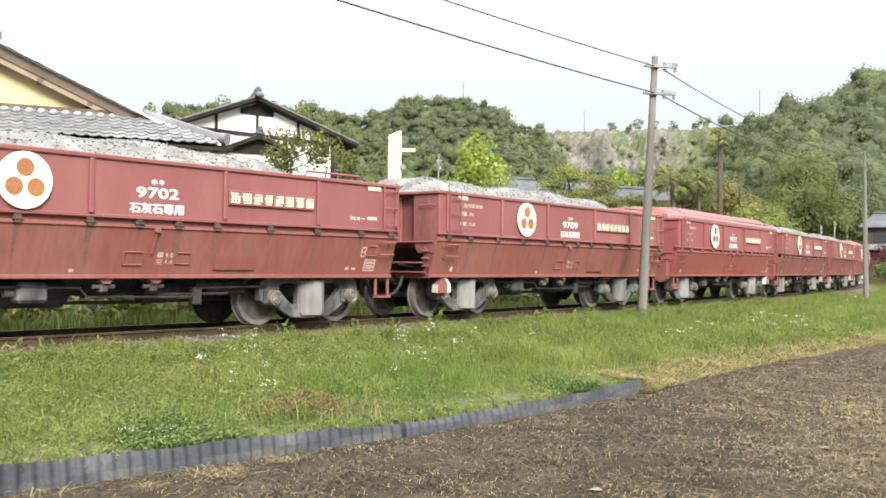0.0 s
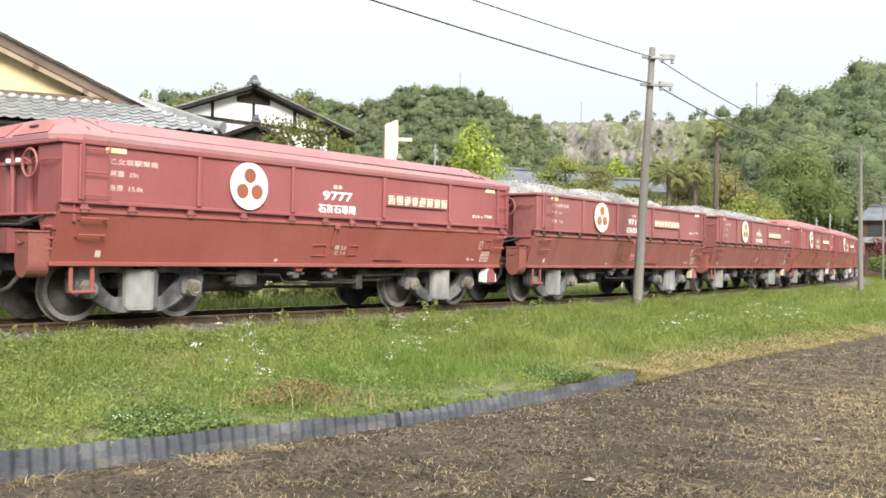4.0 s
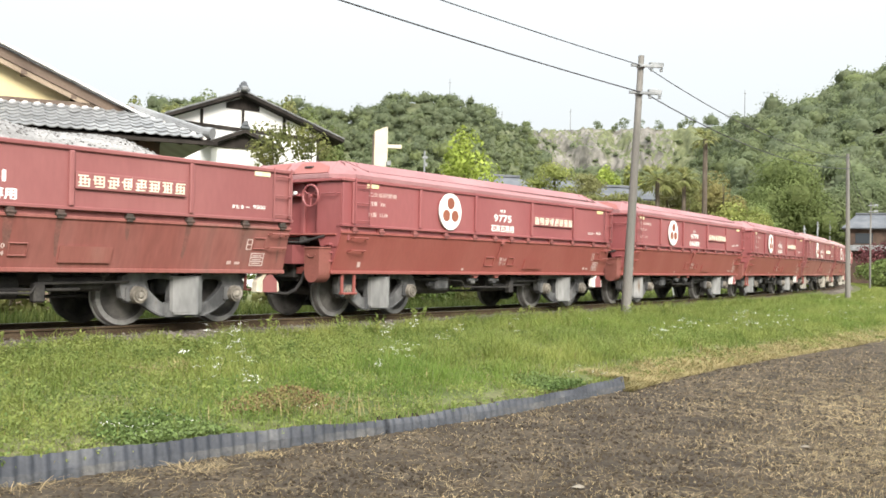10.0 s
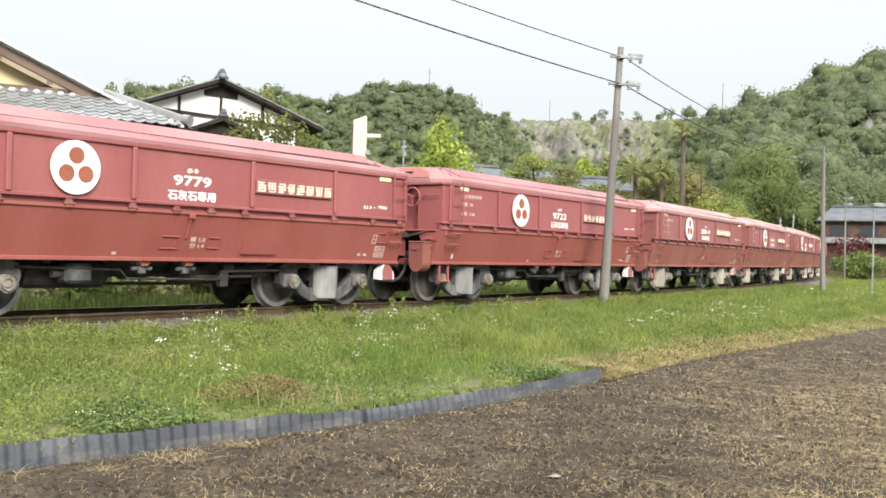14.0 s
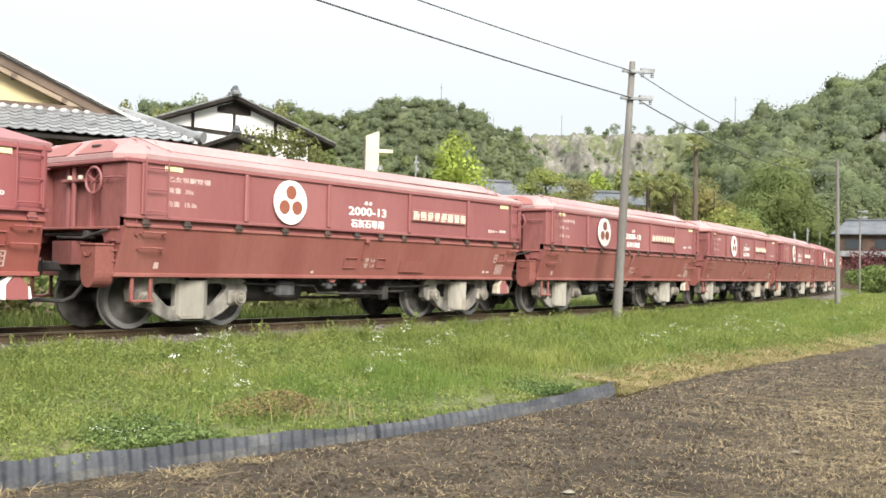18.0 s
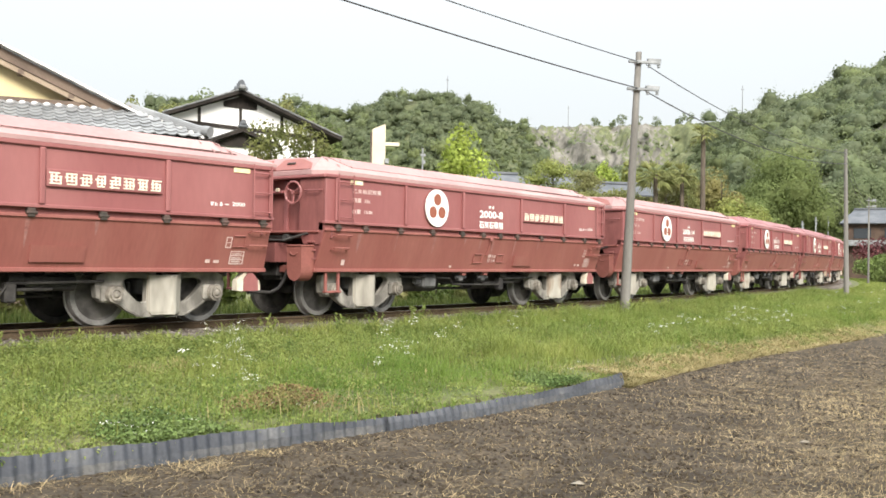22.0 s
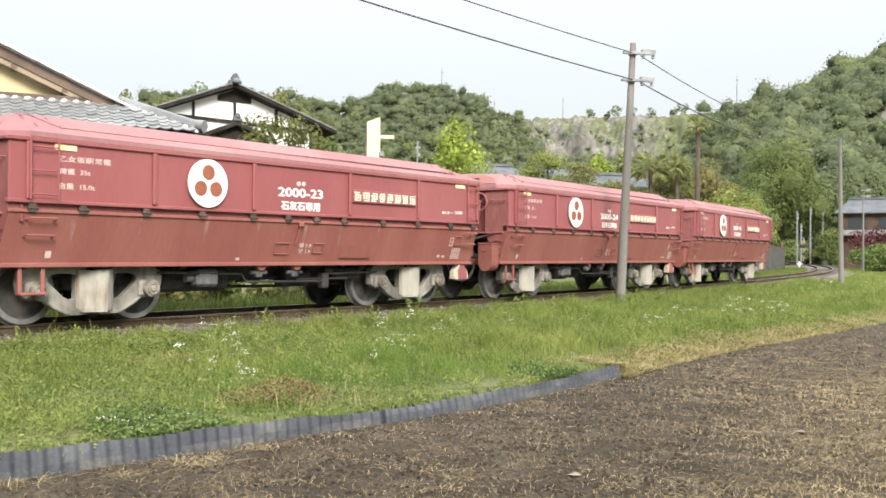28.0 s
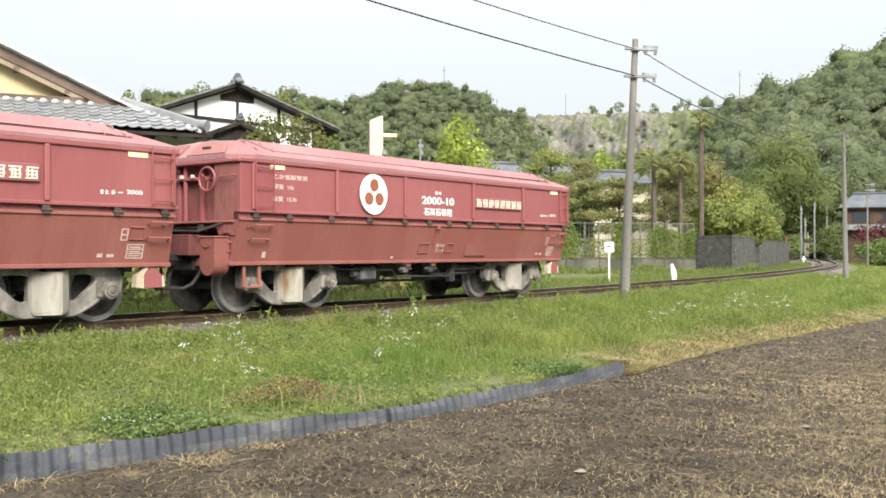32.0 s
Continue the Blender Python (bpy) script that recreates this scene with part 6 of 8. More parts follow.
        part("lettering", small, None, wg, "small white painted lettering", at=pose(4.23, -HALF - 0.003, 1.70))
        turned = number in ("9702", "9709")
        for ob in list(wg.children):
            if ob.name.startswith("stirrup_step") and (ob.data.vertices[0].co.x > 0) != turned:
                bpy.data.objects.remove(ob)
            elif turned and ob.name.startswith("side_bearer"):
                ob.matrix_basis = pose(0.40, 0, 0, 0, 0, 180)
            elif turned and ob.name.startswith(("brake_handwheel", "brake_column", "brake_box", "brake_rod")) or (turned and ob.name.split(".")[0] == "reflector"):
                bpy.data.objects.remove(ob)
        if turned:
            part("brake_handwheel", flat_wheel, None, wg, "cream-painted brake handwheel lying flat on its column")
            part("top_hand_rail", top_rail_m, None, wg)
            part("end_step", end_step_m, None, wg)
        elif number in ("2000-23", "2000-24", "2000-10"):
            for ob in wg.children_recursive:
                if ob.type == "MESH" and ob.data.materials and ob.data.materials[0].name in (RED.name, LID_RED.name):
                    ob.material_slots[0].link = "OBJECT"
                    ob.material_slots[0].material = LID_PINK if ob.data.materials[0].name == LID_RED.name else RED_FRESH
        elif number[0] == "9" and not heap:
            fresh = {RED.name: RED_FRESH, RED_END.name: RED_FRESH, RED_LOW.name: RED_LOW_FRESH, HINGE.name: RED_END, LID_RED.name: LID_PINK, FLANK.name: WHITE}
            for ob in wg.children_recursive:
                if ob.type == "MESH" and ob.data.materials and ob.data.materials[0].name in fresh:
                    ob.material_slots[0].link = "OBJECT"
                    ob.material_slots[0].material = fresh[ob.data.materials[0].name]
        roundel(wg, heap)
        if number.startswith("2"):
            # the newer wagons' running gear is caked with paler dust
            for bg in wg.children:
                if bg.name.startswith("bogie"):
                    for ob in bg.children:
                        paler = BOGIE_CREAM if ob.name.startswith(("spring_cover", "cover_lid")) else BOGIE_LIGHT if ob.name.startswith(("side_frame", "axle_box")) else None
                        if paler:
                            ob.material_slots[0].link = "OBJECT"
                            ob.material_slots[0].material = paler
        num = text_mesh(number, 0.140, WHITE, bold=0.010, squeeze=1.74 if len(number) < 5 else 1.54)
        for sgn in (-1, 1):
            cx = 0.10
            for me, z in ((kind_word, 1.99), (num, 1.79), (use_word, 1.60)):
                part("lettering", me, None, wg, "white painted lettering", at=pose(cx, sgn * (HALF + 0.003), z, 0, 0, 0 if sgn < 0 else 180))
    return wagons


WAGONS = build_train()


# ---- poles and wires ----
def utility_pole(base, height, lean, arms, label, r=0.12):
    p = thing("utility_pole", label, "utility pole", pose(*base), group="poles along the line")
    s = Shape().rod((0, 0, -0.4), (lean[0], lean[1], height), r, 14, r * 0.55)
    part("pole", s, POLE_WOOD, p, smooth=True)
    for z in arms:
        q = pose(lean[0] * z / height, lean[1] * z / height, z, 0, 0, 12)
        a = Shape().box(-0.30, 0.50, -0.17, -0.11, -0.032, 0.032, 0.008)
        arm = part("cross_arm", a, GALV, p, "galvanised cross-arm", q)
        part("strap", Shape().lathe([(0.08, -0.03), (0.098, -0.03), (0.098, 0.03), (0.08, 0.03)], 14, axis="z"), GALV, arm)
        part("equipment_box", Shape().box(0.18, 0.52, -0.16, -0.06, 0.012, 0.10, 0.012), GALV, arm)
        for x in (0.22, 0.46):
            part("insulator", Shape().lathe([(0.02, -0.12), (0.045, -0.11), (0.03, -0.08), (0.045, -0.06), (0.02, -0.04)], 10, (x, -0.13, 0), axis="z"), GALV, arm)
    return p


P1, P2, P3 = (4.19, 22.73), (16.5, 39.7), (31.3, 71.45)
utility_pole((*P1, -0.30), 6.26, (0.285, -0.05), (6.0, 5.36), "weathered grey utility pole leaning over the grass bank", 0.125)
utility_pole((*P2, -0.28), 6.10, (-0.08, 0.02), (), "bare weathered utility pole on the grass bank", 0.115)
utility_pole((*P3, -0.30), 6.45, (0, 0), (6.2, 5.75), "thin grey utility pole with two cross-arms", 0.085)


def wire(name, a, b, sag, r=0.012, n=24):
    a, b = Vector(a), Vector(b)
    pts = [a.lerp(b, t) - Vector((0, 0, 4 * sag * t * (1 - t))) for t in np.linspace(0, 1, n)]
    solo(name, Shape().pipe(pts, r, 5), WIRE, "black overhead cable strung between the poles", "overhead cable", group="cables along the line")


for top, z0, r, lift in ((5.705, 5.75, 0.0115, 0.42), (5.076, 5.30, 0.0145, 0.60)):
    e = (P1[0] + 0.27 + 0.02, P1[1] - 0.15, top)
    wire("overhead_cable", (-11.6, 3.6, top + lift), e, 0.22, r, 40)
    wire("overhead_cable", (e[0] + 0.15, e[1], top - 0.06), (P2[0] - 0.05, P2[1] - 0.1, z0 - 0.1), 0.45, r, 30)
wire("overhead_cable", (P2[0] - 0.05, P2[1], 5.6), (P3[0], P3[1], 5.9), 0.6, 0.013)
wire("overhead_cable", (P2[0] - 0.05, P2[1], 5.1), (P3[0], P3[1], 5.4), 0.6, 0.013)


# ---- tiled roofs ----
TAN_BOARD = mat("weathered_tan_board", (0.34, 0.27, 0.20), (0.27, 0.21, 0.155), 1.5, 0.75, grain=0.15)
def pan_tile():
    """One curved clay roof tile: x across, y up the slope."""
    s = Shape()
    prof = [(-0.14, 0.022), (-0.105, 0.006), (-0.05, -0.006), (0.01, -0.004), (0.06, 0.012), (0.10, 0.030), (0.14, 0.024)]
    n = len(prof)
    vs = []
    for y, up in ((-0.15, 0.030), (0.13, 0.0)):
        for x, z in prof:
            vs.append((x, y, z + up))
        for x, z in reversed(prof):
            vs.append((x, y, z + up - 0.022))
    m = 2 * n
    fs = [(i, (i + 1) % m, m + (i + 1) % m, m + i) for i in range(m)] + [tuple(range(m)), tuple(range(m, 2 * m))]
    return s.add(vs, fs).mesh("tile", TILE, True)


PAN = pan_tile()


def tile_slope(parent, corner, across, up, width, rows, keep=None, pitch=0.27, course=0.245):
    """Lays single tiles on a slope from its lower corner; keep(u, v) leaves out those past a hip."""
    a, u = Vector(across).normalized(), Vector(up).normalized()
    nn = a.cross(u)
    m0 = Matrix((a, u, nn)).transposed()
    for j in range(rows):
        for i in range(int(width / pitch)):
            x, y = (i + 0.5) * pitch, (j + 0.5) * course
            if keep and not keep(x, y):
                continue
            m = m0.to_4x4()
            m.translation = Vector(corner) + a * x + u * y + nn * (0.03 + RNG.normal(0, 0.004))
            part("roof_tile", PAN, None, parent, at=m)


def slab(parent, name, pts, thick, material, label=""):
    """A flat panel through three or four corners, thickened downwards."""
    a, b, c = (Vector(p) for p in pts[:3])
    nn = (b - a).cross(c - a).normalized()
    if nn.z < 0:
        nn = -nn
    v = [Vector(p) for p in pts] + [Vector(p) - nn * thick for p in pts]
    k = len(pts)
    f = [tuple(range(k)), tuple(range(k, 2 * k))] + [(i, (i + 1) % k, k + (i + 1) % k, k + i) for i in range(k)]
    return part(name, Shape().add(v, f), material, parent, label)


def beam(a, b, w, h):
    """A squared beam from a to b, h high and w thick."""
    a, b = Vector(a), Vector(b)
    d = (b - a).normalized()
    side = d.cross(Vector((0, 0, 1))).normalized() * w / 2
    up = side.cross(d).normalized() * h / 2
    v = [p + i * side + j * up for p in (a, b) for i, j in ((-1, -1), (1, -1), (1, 1), (-1, 1))]
    return Shape().add(v, [(0, 1, 2, 3), (4, 5, 6, 7), (0, 1, 5, 4), (1, 2, 6, 5), (2, 3, 7, 6), (3, 0, 4, 7)])


def yellow_house():
    h = thing("house", "yellow-plastered house with a grey hip-and-gable tile roof", "house", pose(-5.74, 23.3, 0, 0, 0, 26), group="houses beyond the line")
    # gable
    apex, g = (-5.25, 6.16), 1.5
    wall = Shape().prism([(-8.3, 4.45), (-1.75, 4.45), (-5.25, 6.0)], g + 0.35, g + 0.5)
    part("gable_wall", wall, PLASTER_Y, h, "yellow plaster gable")
    part("gable_sill", beam((-8.4, g + 0.3, 4.66), (-1.9, g + 0.3, 4.66), 0.12, 0.10), WOOD, h)
    for x1, z1 in ((-1.42, 4.42), (-9.08, 4.42)):
        part("barge_board", beam((apex[0], g - 0.04, apex[1] - 0.19), (x1, g - 0.04, z1 - 0.15), 0.06, 0.22), WOOD, h, "brown wooden barge board")
        part("barge_board", beam((apex[0], g + 0.0, apex[1] - 0.37), (x1, g + 0.0, z1 - 0.33), 0.06, 0.15), TAN_BOARD, h, "pale lower barge board")
        slab(h, "roof_slope", [(apex[0], g + 0.06, apex[1]), (x1, g + 0.06, z1 + 0.02), (x1, g + 7.0, z1 + 0.02), (apex[0], g + 7.0, apex[1])], 0.10, TILE)
        n = 13
        for i in range(n):
            a = Vector((apex[0], g - 0.10, apex[1] + 0.03)).lerp(Vector((x1, g - 0.10, z1 + 0.05)), i / n)
            b = Vector((apex[0], g - 0.10, apex[1] + 0.03)).lerp(Vector((x1, g - 0.10, z1 + 0.05)), (i + 1.05) / n)
            part("verge_tile", beam(a + Vector((0, -0.03, -0.01 if i % 2 else -0.02)), b + Vector((0, -0.03, -0.02)), 0.26, 0.055), TILE_PALE, h, "pale verge tile")
    for x, z in ((-4.23, 5.33), (-3.1, 4.84), (-6.27, 5.33), (-7.4, 4.84)):
        part("purlin_end", Shape().box(x - 0.07, x + 0.07, g - 0.04, g + 0.4, z - 0.06, z + 0.05, 0.01), WOOD, h)
    part("ridge", Shape().box(apex[0] - 0.12, apex[0] + 0.12, g - 0.2, g + 7, apex[1] - 0.05, apex[1] + 0.16, 0.04), TILE, h)
    part("ridge_end_tile", Shape().box(apex[0] - 0.16, apex[0] + 0.16, g - 0.22, g - 0.14, apex[1] - 0.08, apex[1] + 0.22, 0.05), TILE, h, "ornamental ridge-end tile")
    # skirt roof below the gable, hipped at its end
    slope = (0, 1.5, 0.71)
    slab(h, "skirt_roof", [(-10.0, 0, 3.82), (0.0, 0, 3.82), (-1.5, 1.6, 4.575), (-10.0, 1.6, 4.575)], 0.08, TIMBER)
    tile_slope(h, (-10.0, -0.05, 3.84), (1, 0, 0), slope, 10.0, 7, lambda x, y: x < 9.9 - y * 0.9)
    part("skirt_sill", beam((-10.0, 1.52, 4.66), (-1.7, 1.52, 4.66), 0.10, 0.10), WOOD, h, "brown sill board above the skirt roof")
    # side slope round the hip
    slab(h, "side_roof", [(0.0, 0, 3.82), (0.0, 8.0, 3.82), (-1.5, 8.0, 4.55), (-1.5, 1.6, 4.55)], 0.08, TILE)
    hip = Shape()
    for i in range(3):
        hip.pipe([(-1.75 + 0.0, 1.85, 4.69 + 0.05 * i), (-0.10, 0.06, 3.93 + 0.05 * i)], 0.10 - 0.012 * i, 8)
    part("hip_ridge", hip, TILE, h, "grey stacked hip ridge")
    part("hip_end_tile", Shape().rod((-0.05, -0.02, 4.0), (-0.18, 0.12, 4.03), 0.14, 14), TILE, h)
    for i in range(8):
        x = -1.7 + i * 0.21
        part("mortar_cap", Shape().rod((x, 1.66 - i * 0.21, 4.60 - 0.1 * i), (x - 0.02, 1.52 - i * 0.21, 4.58 - 0.1 * i), 0.075, 8), TILE_PALE, h)
    for i in range(31):
        x = -9.86 + i * 0.27
        part("mortar_cap", Shape().lathe([(0.02, -0.05), (0.10, -0.04), (0.10, 0.03), (0.02, 0.04)], 10, (x, 1.50, 4.545)), TILE_PALE, h)
    part("gutter", beam((-10, -0.1, 3.74), (0.05, -0.1, 3.74), 0.1, 0.08), TIMBER, h)
    for i in range(20):
        part("rafter", beam((-9.8 + i * 0.5, -0.02, 3.71), (-9.8 + i * 0.5, 1.3, 3.95), 0.06, 0.08), TIMBER, h)
    part("wall", Shape().box(-10.0, -1.1, 1.15, 8.0, -0.4, 4.0, 0.02), WOOD, h, "brown boarded wall")
    part("side_wall_panel", Shape().box(-3.0, -1.3, 1.12, 1.2, 0.3, 3.2, 0.01), PLASTER_Y, h)


yellow_house()


def white_house():
    h = thing("house", "white-plastered timber house with a black-edged tiled gable roof", "house", pose(-6.15, 45.59, 0, 0, 0, 26), group="houses beyond the line")
    ap, zl = (-3.9, 8.58), 0.38
    l, r = (-7.36, 8.58 - 3.46 * zl), (0.96, 8.58 - 4.86 * zl)
    w0, w1 = -6.9, -0.08
    part("gable_wall", Shape().prism([(w0, -0.4), (w1, -0.4), (w1, 8.5 - (w1 + 3.9) * zl - 0.12), (-3.9, 8.4), (w0, 8.4 - 3.0 * zl)], 0, 0.2), PLASTER_W, h, "white plaster gable wall")
    part("side_wall", Shape().box(w1 - 0.2, w1 - 0.01, 0.2, 8.5, -0.4, 6.75, 0.01), TIMBER, h)
    part("side_wall", Shape().box(w0, w0 + 0.2, 0.2, 8.5, -0.4, 7.1, 0.01), PLASTER_W, h)
    for x, z in (l, r):
        part("roof_slope", slab_shape([(ap[0], -0.52, ap[1] + 0.03), (x, -0.52, z + 0.03), (x, 9.0, z + 0.03), (ap[0], 9.0, ap[1] + 0.03)], 0.10), TILE, h, "grey tiled roof slope")
        part("soffit", slab_shape([(ap[0], -0.48, ap[1] - 0.09), (x, -0.48, z - 0.09), (x, 8.9, z - 0.09), (ap[0], 8.9, ap[1] - 0.09)], 0.05), TIMBER, h)
        part("barge_board", beam((ap[0], -0.57, ap[1] - 0.07), (x, -0.57, z - 0.07), 0.05, 0.12), TIMBER, h, "black barge board")
        n = 16
        for i in range(n):
            a, b = Vector((ap[0], -0.54, ap[1] + 0.05)), Vector((x, -0.54, z + 0.05))
            part("verge_tile", beam(a.lerp(b, i / n) + Vector((0, 0, 0.015 * (i % 2))), a.lerp(b, (i + 1.05) / n), 0.16, 0.05), TILE, h)
    for x, y0, s in ((ap[0], -0.55, 1.0), (-4.07, -1.75, 0.75)):
        z = ap[1] if s == 1.0 else 6.74
        o = Shape().box(x - 0.30 * s, x + 0.30 * s, y0 - 0.06, y0 + 0.12, z - 0.02, z + 0.16 * s, 0.04)
        o.box(x - 0.20 * s, x + 0.20 * s, y0 - 0.08, y0 + 0.10, z + 0.10 * s, z + 0.34 * s, 0.06).rod((x, y0 - 0.1, z + 0.33 * s), (x, y0 + 0.1, z + 0.33 * s), 0.13 * s, 12)
        part("ridge_end_tile", o, TILE_FAR, h, "ornamental grey ridge-end tile")
    part("ridge", Shape().box(ap[0] - 0.16, ap[0] + 0.16, -0.9, 9, ap[1], ap[1] + 0.2, 0.05), TILE, h)
    # black timber frame
    for a, b, t in (((-6.4, 7.04), (-0.08, 6.70), 0.16), ((-5.65, 7.0), (-5.65, 7.72), 0.13), ((-3.78, 6.9), (-3.78, 8.4), 0.12), ((-1.84, 6.8), (-1.84, 7.62), 0.13),
                    ((-0.15, -0.3), (-0.15, 6.95), 0.15), ((-4.0, 5.0), (-4.0, 6.9), 0.12)):
        part("timber", beam((a[0], -0.03, a[1]), (b[0] + 0.001, -0.03, b[1]), 0.10, t) if abs(a[0] - b[0]) > 0.1 else Shape().box(a[0] - t / 2, a[0] + t / 2, -0.08, 0.02, a[1], b[1], 0.01), TIMBER, h)
    part("vent_panel", Shape().prism([(-4.56, 7.86), (-3.02, 7.80), (-3.02, 8.10), (-3.78, 8.38), (-4.56, 8.10)], -0.06, 0.02), TIMBER, h, "dark gable vent boards")
    for i in range(6):
        part("vent_slat", Shape().box(-4.5 + i * 0.25, -4.46 + i * 0.25, -0.09, -0.05, 7.86, 8.12), TIMBER, h)
    # small gabled porch roof in front
    for x, z in ((-5.75, 6.08), (-2.35, 6.08)):
        part("porch_roof", slab_shape([(-4.07, -1.7, 6.74), (x, -1.7, z), (x, 0.0, z), (-4.07, 0.0, 6.74)], 0.10), TILE, h)
        part("porch_barge_board", beam((-4.07, -1.72, 6.64), (x, -1.72, z - 0.12), 0.05, 0.16), TIMBER, h)
    part("porch_gable", Shape().prism([(-5.4, 5.9), (-2.7, 5.9), (-4.07, 6.55)], -1.4, -1.3), TIMBER, h)
    part("porch_wall", Shape().box(-5.2, -2.9, -1.3, 0.0, -0.4, 5.95, 0.02), PLASTER_W, h)
    # rails of the side balcony under the deep eave
    for z in (5.75, 5.55):
        part("balcony_rail", beam((w1, 0.4, z), (w1 + 0.75, 0.4, z + 0.02), 0.03, 0.03), GALV, h)
    part("balcony_post", Shape().rod((w1 + 0.35, 0.4, 4.6), (w1 + 0.35, 0.4, 5.78), 0.02, 6), GALV, h)


def slab_shape(pts, thick):
    a, b, c = (Vector(p) for p in pts[:3])
    nn = (b - a).cross(c - a).normalized()
    if nn.z < 0:
        nn = -nn
    v = [Vector(p) for p in pts] + [Vector(p) - nn * thick for p in pts]
    k = len(pts)
    return Shape().add(v, [tuple(range(k)), tuple(range(k, 2 * k))] + [(i, (i + 1) % k, k + (i + 1) % k, k + i) for i in range(k)])


white_house()


def far_house(at, turn, w, d, eave, ridge, wall, roof, label, storey=True):
    h = thing("house", label, "house", pose(*at, 0, 0, turn), group="houses beyond the line")
    part("wall", Shape().box(-w / 2, w / 2, 0, d, -0.4, eave, 0.02), wall, h)
    for s in (0, 1):
        y = -0.6 if s == 0 else d + 0.6
        part("roof_slope", slab_shape([(-w / 2 - 0.6, y, eave - 0.1), (w / 2 + 0.6, y, eave - 0.1), (w / 2 - 0.8, d / 2, ridge), (-w / 2 + 0.8, d / 2, ridge)], 0.12), roof, h, "grey tiled roof slope")
        x = w / 2 if s else -w / 2
        part("roof_hip", slab_shape([(x + (0.6 if s else -0.6), -0.6, eave - 0.1), (x + (0.6 if s else -0.6), d + 0.6, eave - 0.1), (x - (0.8 if s else -0.8), d / 2, ridge)], 0.12), roof, h)
    part("ridge", Shape().box(-w / 2 + 0.7, w / 2 - 0.7, d / 2 - 0.15, d / 2 + 0.15, ridge - 0.02, ridge + 0.2, 0.05), roof, h)
    if storey:
        for i in range(max(2, int(w / 2.2))):
            x = -w / 2 + 1.1 + i * 2.1
            win = part("window", Shape().box(x - 0.62, x + 0.62, -0.05, 0.0, eave - 1.75, eave - 0.65, 0.01), GALV, h)
            part("pane", Shape().box(x - 0.56, x - 0.02, -0.07, -0.045, eave - 1.69, eave - 0.71), GLASS, win)
            part("pane", Shape().box(x + 0.02, x + 0.56, -0.07, -0.045, eave - 1.69, eave - 0.71), GLASS, win)
    return h


far_house((4.6, 75, 0), 20, 5.5, 5, 6.9, 8.05, PLASTER_W, TILE_FAR, "pale house with a smooth grey roof behind the garden trees", False)
far_house((10.6, 79.5, 0), 20, 5.0, 6, 7.0, 8.35, PLASTER_W, TILE_FAR, "pale house with a smooth grey roof behind the garden trees", False)
far_house((14.2, 71, 0), 15, 7.0, 5, 6.1, 7.0, CREAM_TILE, TILE_FAR, "low cream-walled house half hidden by garden trees", False)
rh = far_house((47.5, 101, 0), -24, 10.5, 7, 5.75, 7.25, HOUSE_BROWN, TILE_FAR, "two-storey brown timber house with a grey tile roof", False)
for x_w in (-3.6, -0.6, 2.6):
    part("window", Shape().box(x_w - 0.85, x_w + 0.85, -0.05, 0.0, 4.0, 5.1, 0.01), GLASS, rh, "dark timber-framed window")
part("balcony", Shape().box(-5.2, 5.2, -1.0, -0.05, 3.2, 3.8, 0.03), GALV, rh, "grey balcony front")


# ---- the board tower behind the train ----
def tower():
    t = thing("board_pillar", "tall cream-painted pillar with a short side arm", "pillar", pose(-2.9, 37.9, 0, 0, 0, 8))
    part("shaft", Shape().prism([(-0.10, -0.3), (0.42, -0.3), (0.42, 6.32), (0.36, 6.34), (-0.10, 6.14)], 0, 0.45), CREAM_TILE, t)
    part("side_board", Shape().box(-0.16, -0.10, 0.02, 0.5, -0.3, 6.02, 0.01), WOOD, t)
    part("arm", Shape().box(0.42, 0.98, 0.05, 0.25, 5.49, 5.64, 0.015), CREAM_TILE, t)
    part("box", Shape().box(0.38, 0.56, -0.1, 0.2, 4.78, 4.98, 0.02), GALV, t)


tower()


def slim_pole(at, h, label, r=0.05, cat="pole", boxz=None):
    p = thing("slim_pole", label, cat, pose(*at), group="slim poles beyond the line")
    part("post", Shape().rod((0, 0, -0.3), (0, 0, h), r, 8, r * 0.8), GALV, p)
    part("clamp", Shape().box(-0.12, 0.2, -0.06, 0.06, h - 0.5, h - 0.35, 0.01).box(0, 0.18, -0.08, 0.08, h - 1.0, h - 0.75, 0.02), GALV, p)
    return p


slim_pole((-1.6, 60, 0), 8.0, "slim grey service pole behind the train", 0.07)
slim_pole((14.2, 75, 0), 7.8, "slim grey service pole among the garden trees", 0.06)
slim_pole((43.3, 117.3, 0), 6.5, "slim grey pole beside the far level crossing", 0.13)
slim_pole((44.8, 120.0, 0), 5.1, "slim grey pole beside the far level crossing", 0.12)
slim_pole((50.1, 130.8, 0), 7.7, "slim grey pole beside the far level crossing", 0.13)
slim_pole((53.4, 134.9, 0), 8.0, "slim grey pole beside the far level crossing", 0.13)
lp = thing("lamp_post", "thin grey post with a flat grey lamp box", "lamp post", pose(21.2, 45.3, -0.3))
part("post", Shape().rod((0, 0, 0), (0, 0, 4.1), 0.04, 8), GALV, lp)
part("lamp_box", Shape().box(-0.08, 0.5, -0.15, 0.15, 4.0, 4.2, 0.03), GALV, lp)

